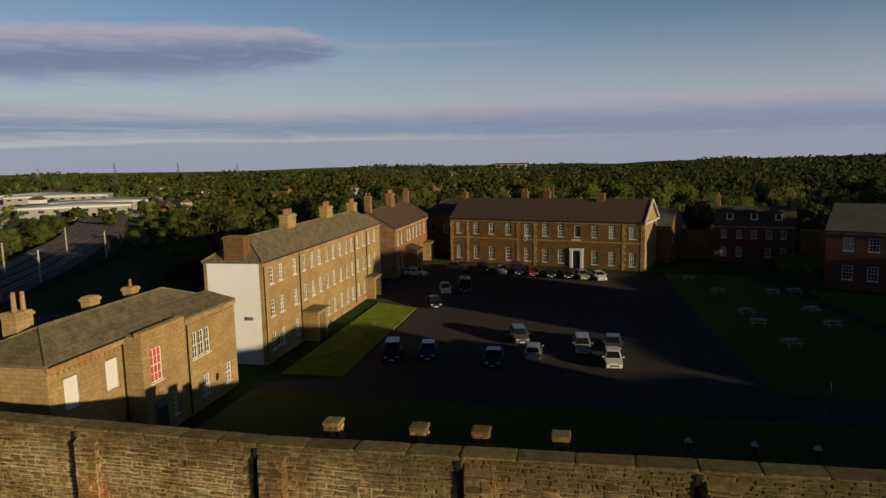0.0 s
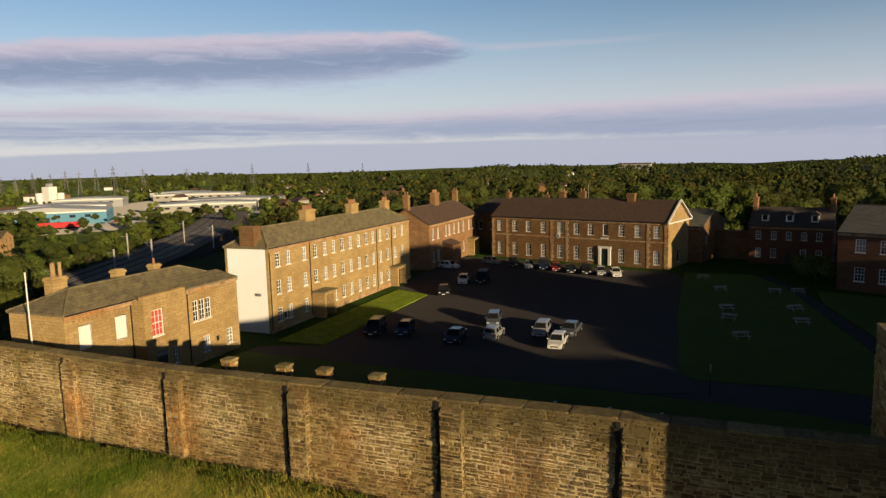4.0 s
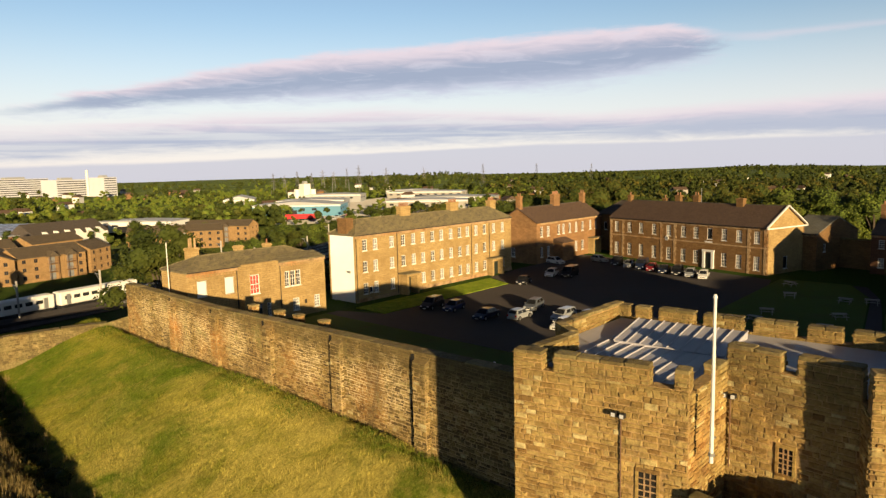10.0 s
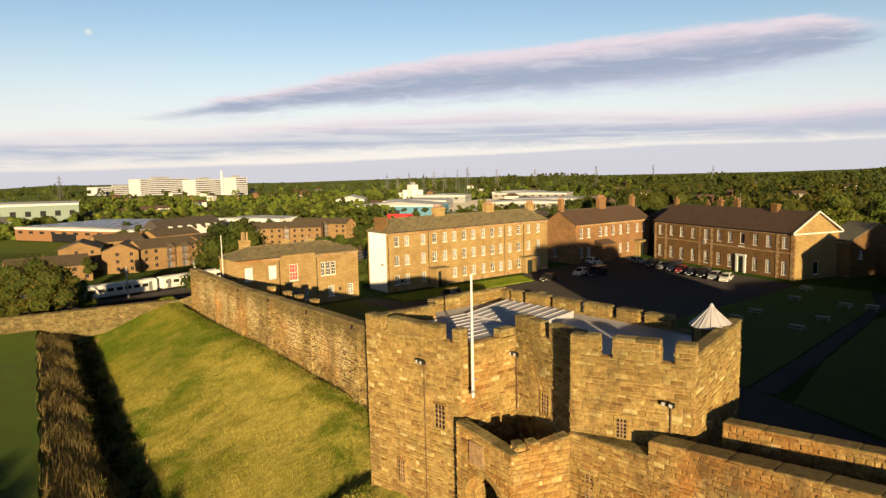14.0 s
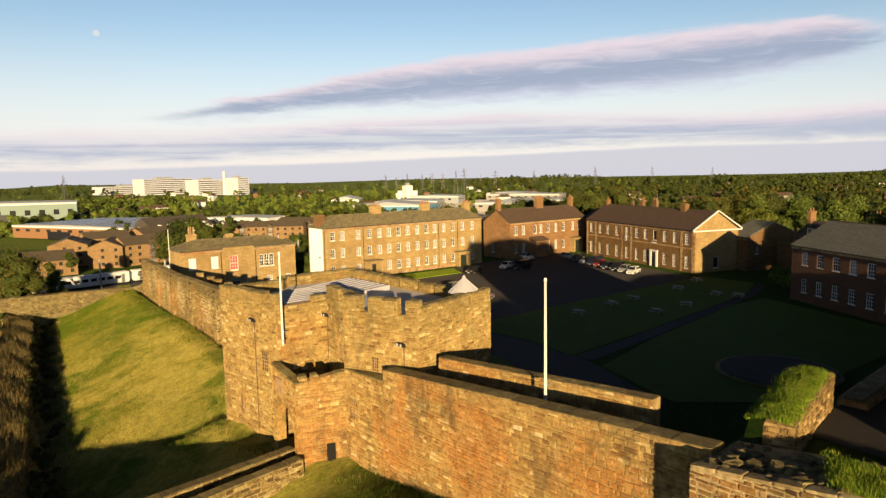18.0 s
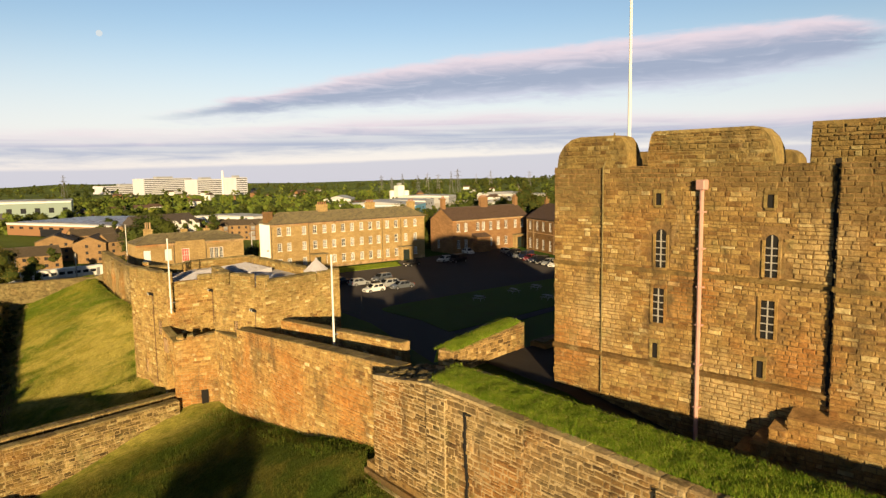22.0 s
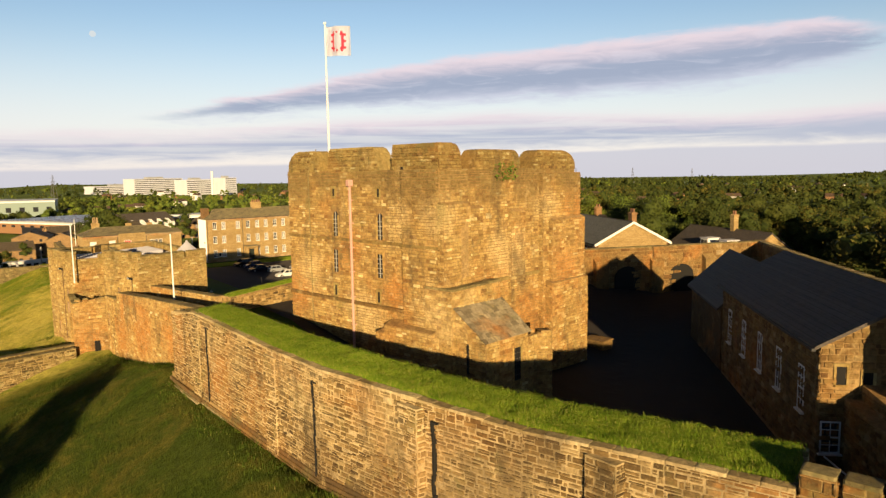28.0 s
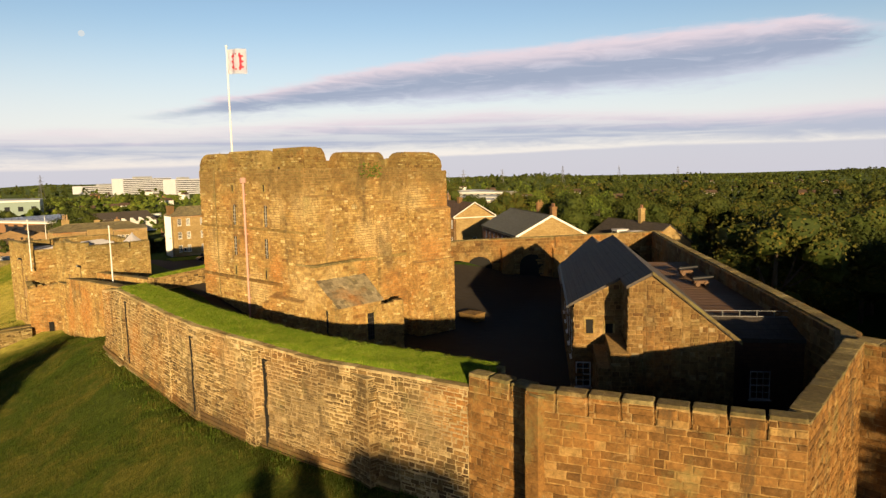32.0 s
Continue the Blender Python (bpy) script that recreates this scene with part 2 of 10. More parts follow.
def stone(name, stops, stain=(0.085, 0.062, 0.032), stain_amount=0.75, lichen=(0.22, 0.21, 0.08), lichen_amount=0.35, red_amount=0.6, bloom=0.4, rough=0.92, spots=(), algae=None):
    """Weathered sandstone: a tone for each block, grain, pale salt blooms, orange patches, dark runs and lichen."""
    def build(N, b, p):
        c = N.ramp(piece_random(N), stops)
        red = N.noise(shifted(N, p, 31.0, 7.0, 3.0), 0.17, 6, 0.6, 0.5)
        c = N.mix(N.math("MULTIPLY", N.smooth(red, 0.5, 0.66), red_amount), c, (0.38, 0.155, 0.035))
        for x, y, z, r, tint, amount in spots:
            far = N.n("ShaderNodeVectorMath", {0: p, 1: (x, y, z)}, operation="DISTANCE").outputs["Value"]
            edge = N.math("SUBTRACT", N.math("MULTIPLY", N.math("SUBTRACT", N.noise(p, 0.5, 6, 0.65, 0.6), 0.5), r * 2.2), far)
            c = N.mix(N.math("MULTIPLY", N.smooth(edge, -r * 1.2, -r * 0.3), amount), c, tint)
        grain = N.noise(p, 4.5, 9, 0.72, 0.3)
        mott = N.noise(shifted(N, p, 5.0, 3.0, 1.0), 1.1, 9, 0.72, 0.9)
        c = N.mix(0.6, c, N.ramp(mott, [(0.3, (0.42, 0.39, 0.35)), (0.5, (1.0, 1.0, 1.0)), (0.68, (1.5, 1.52, 1.55))]), "MULTIPLY")
        c = N.mix(0.65, c, N.ramp(grain, [(0.28, (0.35, 0.34, 0.32)), (0.5, (1.0, 1.0, 1.0)), (0.72, (1.6, 1.6, 1.6))]), "MULTIPLY")
        pale = N.noise(shifted(N, p, 11.0, 2.0, 40.0), 0.75, 9, 0.75, 0.6)
        c = N.mix(N.math("MULTIPLY", N.smooth(pale, 0.55, 0.66), bloom), c, (0.56, 0.42, 0.20))
        sep = N.n("ShaderNodeSeparateXYZ", {0: p}).outputs
        tall = N.n("ShaderNodeCombineXYZ", {0: sep[0], 1: sep[1], 2: N.math("MULTIPLY", sep[2], 0.35)}).outputs[0]
        runs = N.noise(tall, 0.55, 8, 0.68, 0.5)
        c = N.mix(N.math("MULTIPLY", N.smooth(runs, 0.52, 0.68), stain_amount * 0.8), c, stain)
        moss = N.noise(shifted(N, p, 3.0, 57.0, 9.0), 0.45, 8, 0.7)
        c = N.mix(N.math("MULTIPLY", N.smooth(moss, 0.54, 0.68), lichen_amount), c, lichen)
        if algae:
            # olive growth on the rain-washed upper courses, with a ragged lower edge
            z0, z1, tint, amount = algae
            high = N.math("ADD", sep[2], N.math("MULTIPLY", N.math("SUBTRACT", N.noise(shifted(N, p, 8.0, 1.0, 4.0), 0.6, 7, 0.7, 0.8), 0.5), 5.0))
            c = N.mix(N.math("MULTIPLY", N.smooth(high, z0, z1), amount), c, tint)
        setc(N, b, c)
        bump(N, b, N.math("ADD", N.noise(p, 16, 6, 0.65), N.math("MULTIPLY", N.math("ADD", grain, mott), 1.6)), 0.75, 0.07)
    return material(name, build, rough)


RED_STOPS = [(0.0, (0.20, 0.105, 0.035)), (0.08, (0.27, 0.155, 0.052)), (0.3, (0.335, 0.205, 0.07)), (0.55, (0.36, 0.23, 0.08)), (0.8, (0.395, 0.26, 0.092)), (0.92, (0.44, 0.305, 0.12)), (0.97, (0.54, 0.41, 0.19)), (1.0, (0.60, 0.48, 0.26))]
BUFF_STOPS = [(0.0, (0.085, 0.053, 0.022)), (0.18, (0.15, 0.094, 0.034)), (0.42, (0.225, 0.143, 0.05)), (0.68, (0.29, 0.187, 0.066)), (0.88, (0.375, 0.255, 0.098)), (0.96, (0.48, 0.36, 0.17)), (1.0, (0.60, 0.48, 0.27))]
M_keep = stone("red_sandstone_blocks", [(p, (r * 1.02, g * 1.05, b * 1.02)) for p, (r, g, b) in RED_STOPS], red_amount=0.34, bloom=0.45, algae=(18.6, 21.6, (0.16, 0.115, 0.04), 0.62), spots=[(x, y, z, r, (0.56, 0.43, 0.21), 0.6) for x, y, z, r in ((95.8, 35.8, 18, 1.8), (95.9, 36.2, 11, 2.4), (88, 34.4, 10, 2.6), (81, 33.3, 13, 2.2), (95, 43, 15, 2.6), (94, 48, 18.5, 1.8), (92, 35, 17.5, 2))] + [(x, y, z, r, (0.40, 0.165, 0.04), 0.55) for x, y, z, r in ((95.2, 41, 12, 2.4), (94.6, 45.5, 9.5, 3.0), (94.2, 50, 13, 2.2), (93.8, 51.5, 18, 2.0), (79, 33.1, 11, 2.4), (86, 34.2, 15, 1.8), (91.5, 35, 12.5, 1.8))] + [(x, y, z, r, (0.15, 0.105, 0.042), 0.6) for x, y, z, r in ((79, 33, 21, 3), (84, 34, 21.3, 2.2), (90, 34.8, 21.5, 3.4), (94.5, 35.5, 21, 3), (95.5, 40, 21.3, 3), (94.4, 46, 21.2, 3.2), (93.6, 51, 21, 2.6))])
M_keep_top = stone("lichened_parapet_blocks", [(p, (r * 0.66, g * 0.72, b * 0.7)) for p, (r, g, b) in RED_STOPS], lichen=(0.16, 0.145, 0.055), lichen_amount=0.7, red_amount=0.2)
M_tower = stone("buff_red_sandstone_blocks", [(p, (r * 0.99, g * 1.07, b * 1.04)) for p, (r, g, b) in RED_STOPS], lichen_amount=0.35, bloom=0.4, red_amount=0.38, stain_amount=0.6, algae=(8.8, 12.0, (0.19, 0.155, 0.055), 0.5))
M_rubble = stone("weathered_rubble_stone", BUFF_STOPS, lichen_amount=0.4, red_amount=0.3)
M_core = stone("sandy_lime_mortar", [(0.0, (0.33, 0.215, 0.085)), (1.0, (0.40, 0.27, 0.115))], red_amount=0.45, stain_amount=0.7)
M_core_dark = stone("dark_weathered_mortar", [(0.0, (0.25, 0.155, 0.06)), (1.0, (0.33, 0.21, 0.085))], red_amount=0.3, bloom=0.3)
M_hall = stone("dark_red_hall_stone", [(p, (r * 0.58, g * 0.55, b * 0.55)) for p, (r, g, b) in RED_STOPS], lichen_amount=0.2)
ORANGE, PALE, BROWN = (0.40, 0.185, 0.05), (0.52, 0.41, 0.21), (0.13, 0.085, 0.035)
# darker brown spots on the eastern part of the inner wall
DARK_SPOTS = [(x, y, z, r, (0.12, 0.072, 0.03), 0.5) for x, y, z, r in ((98, 25.2, 3.6, 3.0), (104, 26.2, 4.2, 3.2), (110, 27.6, 5.6, 3.6), (116, 29.3, 4.8, 3.6), (120, 30.5, 7.4, 3.0), (112, 28.1, 8.8, 2.2))]
M_inner = stone("patched_rubble_of_the_inner_wall", [(p, (r * 0.84, g * 0.83, b * 0.86)) for p, (r, g, b) in BUFF_STOPS], red_amount=0.3, bloom=0.5, spots=DARK_SPOTS + [(73, 24.5, 7.5, 3, ORANGE, 0.5), (80.5, 24.7, 8.6, 2.6, PALE, 0.24), (82.5, 24.8, 5.5, 3, ORANGE, 0.6), (86, 24.8, 8, 2.6, PALE, 0.20), (89, 24.8, 6, 3, ORANGE, 0.4), (92.5, 25, 8.8, 2.4, PALE, 0.24), (97, 25, 8.3, 3.0, PALE, 0.24), (103, 26, 8.6, 2.8, PALE, 0.26), (107, 26.6, 6.4, 3, PALE, 0.20), (108.5, 27, 8.2, 1.6, BROWN, 0.24), (111.5, 27.8, 6.0, 2.6, PALE, 0.20), (117, 29.5, 8.4, 2.4, BROWN, 0.20), (120, 30.4, 7.4, 1.8, PALE, 0.30), (122, 31.1, 8.4, 2.2, ORANGE, 0.7)])
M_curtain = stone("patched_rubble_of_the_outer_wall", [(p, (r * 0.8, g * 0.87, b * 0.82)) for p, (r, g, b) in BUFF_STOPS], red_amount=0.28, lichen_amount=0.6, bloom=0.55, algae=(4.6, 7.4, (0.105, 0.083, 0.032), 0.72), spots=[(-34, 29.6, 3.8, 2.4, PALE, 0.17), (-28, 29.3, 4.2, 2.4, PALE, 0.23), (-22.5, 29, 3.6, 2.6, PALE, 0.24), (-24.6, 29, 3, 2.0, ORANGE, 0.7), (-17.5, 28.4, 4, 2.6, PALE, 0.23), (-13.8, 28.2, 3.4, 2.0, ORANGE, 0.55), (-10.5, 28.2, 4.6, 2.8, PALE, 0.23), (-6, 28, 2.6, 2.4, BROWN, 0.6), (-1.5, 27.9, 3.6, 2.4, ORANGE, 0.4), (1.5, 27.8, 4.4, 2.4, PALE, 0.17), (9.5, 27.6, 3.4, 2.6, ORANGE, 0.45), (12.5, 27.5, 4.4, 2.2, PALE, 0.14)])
M_mortar = stone("pale_lime_mortar", [(0.0, (0.44, 0.33, 0.165)), (1.0, (0.55, 0.43, 0.235))], red_amount=0.25, stain_amount=0.85, bloom=0.6, spots=DARK_SPOTS)
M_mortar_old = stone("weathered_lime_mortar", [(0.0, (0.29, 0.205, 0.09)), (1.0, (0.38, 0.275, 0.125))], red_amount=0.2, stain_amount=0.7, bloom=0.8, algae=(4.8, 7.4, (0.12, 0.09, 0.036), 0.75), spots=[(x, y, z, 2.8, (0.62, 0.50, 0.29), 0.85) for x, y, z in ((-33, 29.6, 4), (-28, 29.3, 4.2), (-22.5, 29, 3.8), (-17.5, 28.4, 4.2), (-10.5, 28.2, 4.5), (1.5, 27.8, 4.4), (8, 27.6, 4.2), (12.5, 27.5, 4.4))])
M_barbican = stone("red_stained_sandstone", [(p, (min(r * 1.14, 0.64), min(g * 1.18, 0.52), b * 1.14)) for p, (r, g, b) in RED_STOPS], red_amount=0.5, lichen_amount=0.25, bloom=0.4, spots=[(x, y, z, r, (0.42, 0.165, 0.035), 0.65) for x, y, z, r in ((42.5, 22.0, 1.2, 3.2), (49.5, 24.8, 3.2, 3.0), (57.0, 25.0, 4.4, 4.0), (66.0, 25.4, 5.6, 3.0))])
M_orange_stone = stone("smooth_orange_sandstone", [(0.0, (0.12, 0.06, 0.018)), (0.15, (0.19, 0.095, 0.026)), (0.6, (0.25, 0.125, 0.034)), (0.9, (0.29, 0.15, 0.045)), (1.0, (0.38, 0.24, 0.085))], stain_amount=1.0, bloom=0.35, red_amount=0.5, lichen_amount=0.45)
M_pale_coping = stone("worn_pale_coping_stone", [(0.0, (0.26, 0.19, 0.085)), (0.5, (0.40, 0.30, 0.15)), (1.0, (0.56, 0.45, 0.25))], lichen_amount=0.4, red_amount=0.1, bloom=0.6)
M_coping = stone("lichened_coping_stone", [(0.0, (0.13, 0.10, 0.042)), (0.6, (0.19, 0.15, 0.062)), (1.0, (0.27, 0.215, 0.095))], lichen_amount=0.6, red_amount=0.1)


def ashlar(name, c1, c2, stain):
    """Coursed stone of far house fronts: joints as relief and a change of tone."""
    def build(N, b, p):
        sep = N.n("ShaderNodeSeparateXYZ", {0: p}).outputs
        along = N.math("ADD", N.math("MULTIPLY", sep[0], 0.96), N.math("MULTIPLY", sep[1], 0.71))
        v = N.n("ShaderNodeCombineXYZ", {0: along, 1: sep[2], 2: 0.0}).outputs[0]
        br = N.n("ShaderNodeTexBrick", {"Vector": v, "Color1": (*c1, 1), "Color2": (*c2, 1), "Mortar": (*[x * 0.6 for x in c1], 1), "Scale": 1.0,
                                        "Mortar Size": 0.012, "Brick Width": 0.7, "Row Height": 0.3, "Bias": 0.1})
        c = N.mix(N.math("MULTIPLY", N.smooth(N.noise(p, 0.35, 6, 0.6), 0.42, 0.7), 0.5), br.outputs[0], stain)
        c = N.mix(0.5, c, N.ramp(N.noise(p, 4.0, 7, 0.65), [(0.25, (0.55, 0.55, 0.55)), (0.75, (1.3, 1.3, 1.3))]), "MULTIPLY")
        setc(N, b, c)
        bump(N, b, N.math("ADD", br.outputs[1], N.noise(p, 9, 4)), 0.35, 0.03)
    return material(name, build, 0.9)


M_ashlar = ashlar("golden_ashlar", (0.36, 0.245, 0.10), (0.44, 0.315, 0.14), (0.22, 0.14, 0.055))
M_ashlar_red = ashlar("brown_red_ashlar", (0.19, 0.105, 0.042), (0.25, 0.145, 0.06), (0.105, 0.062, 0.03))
M_brick = ashlar("warm_brick", (0.25, 0.135, 0.06), (0.33, 0.185, 0.085), (0.15, 0.09, 0.045))
M_flat = ashlar("yellow_brown_brick", (0.31, 0.19, 0.085), (0.38, 0.245, 0.115), (0.22, 0.14, 0.065))
# house stone darkened to stand for the shade these fronts lie in
M_museum = ashlar("shade_darkened_red_stone", (0.13, 0.065, 0.04), (0.17, 0.085, 0.05), (0.09, 0.05, 0.035))
M_quoin = stone("pale_dressed_stone", [(0.0, (0.34, 0.22, 0.12)), (1.0, (0.46, 0.32, 0.18))])


def slate(name, c1, c2, moss, amount):
    def build(N, b, p):
        sep = N.n("ShaderNodeSeparateXYZ", {0: p}).outputs
        along = N.math("ADD", N.math("MULTIPLY", sep[0], 0.9), N.math("MULTIPLY", sep[1], 0.9))
        v = N.n("ShaderNodeCombineXYZ", {0: along, 1: N.math("MULTIPLY", sep[2], 1.6), 2: 0.0}).outputs[0]
        br = N.n("ShaderNodeTexBrick", {"Vector": v, "Color1": (*c1, 1), "Color2": (*c2, 1), "Mortar": (*[x * 0.5 for x in c1], 1), "Scale": 1.0,
                                        "Mortar Size": 0.014, "Brick Width": 0.4, "Row Height": 0.3})
        streaks = N.noise(N.n("ShaderNodeCombineXYZ", {0: N.math("MULTIPLY", along, 0.9), 1: N.math("MULTIPLY", sep[2], 1.1), 2: sep[0]}).outputs[0], 1.1, 8, 0.75)
        c = N.mix(N.math("MULTIPLY", N.smooth(streaks, 0.4, 0.62), amount), br.outputs[0], moss)
        c = N.mix(0.5, c, N.ramp(N.noise(p, 2.4, 6, 0.65), [(0.25, (0.55, 0.55, 0.55)), (0.75, (1.3, 1.3, 1.3))]), "MULTIPLY")
        setc(N, b, c)
        bump(N, b, N.math("ADD", br.outputs[1], N.noise(p, 6, 4)), 0.5, 0.04)
    return material(name, build, 0.75)


M_slate_moss = slate("mossy_stone_slates", (0.15, 0.125, 0.08), (0.205, 0.172, 0.108), (0.30, 0.255, 0.125), 0.6)
M_slate = slate("blue_grey_slates", (0.085, 0.075, 0.07), (0.115, 0.095, 0.085), (0.13, 0.10, 0.065), 0.35)
M_slate_grey = slate("weathered_grey_slates", (0.15, 0.15, 0.135), (0.20, 0.20, 0.18), (0.17, 0.165, 0.12), 0.4)
M_slate_brown = slate("brown_slates", (0.10, 0.065, 0.05), (0.13, 0.085, 0.065), (0.15, 0.10, 0.06), 0.4)
M_lead = plain("weathered_lead_sheet", (0.50, 0.49, 0.54), 0.5, 0.0, 0.12, 1.2)
M_white = plain("white_paint", (0.80, 0.79, 0.76), 0.55, vary=0.04)
M_render = plain("white_lime_render", (0.88, 0.89, 0.92), 0.85, vary=0.06, scale=0.6)
M_redpaint = plain("red_window_blind", (0.55, 0.08, 0.06), 0.6)
M_pink = plain("faded_pink_iron", (0.56, 0.33, 0.27), 0.6, vary=0.2)
M_lamp_glass = plain("pale_lamp_lens", (0.6, 0.62, 0.64), 0.15)
M_iron = plain("dark_cast_iron", (0.03, 0.03, 0.033), 0.5, 0.4)
# near black, standing for the shade inside openings, joints and rooms
M_black = plain("black_for_unlit_depth", (0.012, 0.011, 0.01), 0.9)
M_door = plain("dark_green_door_paint", (0.02, 0.03, 0.025), 0.45)
M_clay = plain("terracotta_pot", (0.32, 0.16, 0.09), 0.8, vary=0.25)
M_steel = plain("galvanised_steel", (0.42, 0.43, 0.44), 0.4, 0.6)
M_concrete = plain("pale_concrete", (0.42, 0.40, 0.37), 0.85, vary=0.2, scale=0.8)
M_wood = plain("grey_weathered_timber", (0.37, 0.35, 0.31), 0.8, vary=0.3)
M_timber = plain("brown_timber", (0.16, 0.09, 0.05), 0.75, vary=0.25)


def glass_build(N, b, p):
    setc(N, b, N.mix(N.noise(p, 0.7, 2), (0.02, 0.022, 0.026), (0.05, 0.055, 0.065)))


M_glass = material("dark_window_glass", glass_build, 0.06, 0.0, 0.6)


def blind_build(N, b, p):
    setc(N, b, N.mix(N.noise(p, 0.9, 2), (0.14, 0.15, 0.16), (0.36, 0.36, 0.36)))


M_blind = material("pale_blind_behind_glass", blind_build, 0.25, 0.0, 0.6)


def asphalt_build(N, b, p):
    big = N.noise(p, 0.08, 5, 0.6)
    c = N.mix(big, (0.031, 0.028, 0.029), (0.057, 0.049, 0.048))
    c = N.mix(N.math("MULTIPLY", N.smooth(N.noise(p, 0.6, 6, 0.7), 0.55, 0.7), 0.5), c, (0.064, 0.055, 0.047))
    setc(N, b, c)
    bump(N, b, N.noise(p, 30, 4), 0.3, 0.02)


M_asphalt = material("worn_asphalt", asphalt_build, 0.9)


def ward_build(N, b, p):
    # near-black tones: the court's shade is put into the paving colour
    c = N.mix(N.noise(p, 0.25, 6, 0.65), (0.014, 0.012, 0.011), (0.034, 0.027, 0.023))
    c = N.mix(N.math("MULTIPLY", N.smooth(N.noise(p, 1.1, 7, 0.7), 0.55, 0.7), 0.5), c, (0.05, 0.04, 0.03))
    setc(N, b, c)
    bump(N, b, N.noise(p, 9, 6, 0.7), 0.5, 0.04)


M_ward = material("shade_darkened_cobbles", ward_build, 0.9)


def grass_colour(N, p):
    big = N.noise(p, 0.055, 5, 0.6)
    c = N.mix(N.smooth(big, 0.4, 0.58), (0.115, 0.17, 0.017), (0.265, 0.255, 0.04))
    combed = N.n("ShaderNodeVectorMath", {0: p, 1: (0.8, 0.3, 0.5)}, operation="MULTIPLY").outputs[0]
    c = N.mix(N.math("MULTIPLY", N.smooth(N.noise(combed, 1.3, 8, 0.68, 0.8), 0.5, 0.68), 0.55), c, (0.075, 0.13, 0.014))
    c = N.mix(N.math("MULTIPLY", N.smooth(N.noise(shifted(N, p, 9.0, 4.0, 2.0), 0.35, 8, 0.7, 0.6), 0.5, 0.66), 0.45), c, (0.36, 0.30, 0.075))
    dry = N.math("MULTIPLY", N.smooth(N.noise(shifted(N, p, 3.0, 1.0, 6.0), 0.16, 7, 0.68, 0.6), 0.36, 0.62), N.smooth(N.n("ShaderNodeSeparateXYZ", {0: p}).outputs[0], -34.0, 2.0))
    c = N.mix(N.math("MULTIPLY", dry, 0.85), c, (0.50, 0.42, 0.11))
    # tall dry grass on the outer side of the ditch
    at = N.n("ShaderNodeSeparateXYZ", {0: p}).outputs
    past = N.math("ADD", N.math("SUBTRACT", at[1], 4.14), N.math("MULTIPLY", at[0], 0.118))
    past = N.math("ADD", past, N.math("MULTIPLY", N.math("SUBTRACT", N.noise(shifted(N, p, 5.0, 3.0, 1.0), 0.5, 6, 0.7), 0.5), 3.0))
    band = N.math("MULTIPLY", N.smooth(past, 0.0, 0.6), N.math("SUBTRACT", 1.0, N.smooth(past, 4.8, 7.0)))
    band = N.math("MULTIPLY", band, N.math("SUBTRACT", 1.0, N.smooth(at[0], 36.0, 39.0)))
    c = N.mix(N.math("MULTIPLY", band, 0.8), c, (0.38, 0.28, 0.11))
    # greener grass east of the gate, darkened further to stand for dim light
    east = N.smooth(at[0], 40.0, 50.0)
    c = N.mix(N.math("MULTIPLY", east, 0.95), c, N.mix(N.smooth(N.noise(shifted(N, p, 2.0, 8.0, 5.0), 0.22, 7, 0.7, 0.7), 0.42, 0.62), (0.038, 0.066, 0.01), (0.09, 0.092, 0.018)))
    # mown ground inside the walls, and green fields far off
    sep = N.n("ShaderNodeSeparateXYZ", {0: p}).outputs
    c = N.mix(N.smooth(sep[1], 29.0, 33.0), c, (0.035, 0.07, 0.012))
    away = N.smooth(N.n("ShaderNodeVectorMath", {0: p, 1: (20.0, 60.0, 0.0)}, operation="DISTANCE").outputs["Value"], 150.0, 260.0)
    field = N.mix(N.smooth(N.noise(p, 0.007, 4, 0.5), 0.42, 0.58), (0.02, 0.028, 0.009), (0.042, 0.052, 0.015))
    field = N.mix(N.math("MULTIPLY", N.smooth(N.noise(shifted(N, p, 300.0, 70.0, 0.0), 0.004, 3, 0.5), 0.57, 0.6), 0.6), field, (0.06, 0.075, 0.022))
    field = N.mix(N.smooth(sep[0], -260.0, -90.0), N.mix(N.smooth(N.noise(p, 0.012, 5, 0.6), 0.4, 0.6), (0.045, 0.065, 0.016), (0.085, 0.11, 0.028)), field)
    c = N.mix(away, c, field)
    clump = N.n("ShaderNodeVectorMath", {0: p, 1: (2.4, 0.9, 1.2)}, operation="MULTIPLY").outputs[0]
    c = N.mix(0.8, c, N.ramp(N.noise(clump, 1.6, 9, 0.78, 0.5), [(0.32, (0.4, 0.45, 0.4)), (0.5, (1.0, 1.0, 1.0)), (0.68, (1.65, 1.55, 1.5))]), "MULTIPLY")
    return N.mix(0.6, c, N.ramp(N.noise(p, 6.0, 9, 0.78), [(0.3, (0.4, 0.45, 0.4)), (0.7, (1.6, 1.55, 1.5))]), "MULTIPLY")


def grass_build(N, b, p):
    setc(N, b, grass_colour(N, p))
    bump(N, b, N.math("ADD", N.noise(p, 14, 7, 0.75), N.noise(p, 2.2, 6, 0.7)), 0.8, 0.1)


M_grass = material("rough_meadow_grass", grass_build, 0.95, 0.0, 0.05)


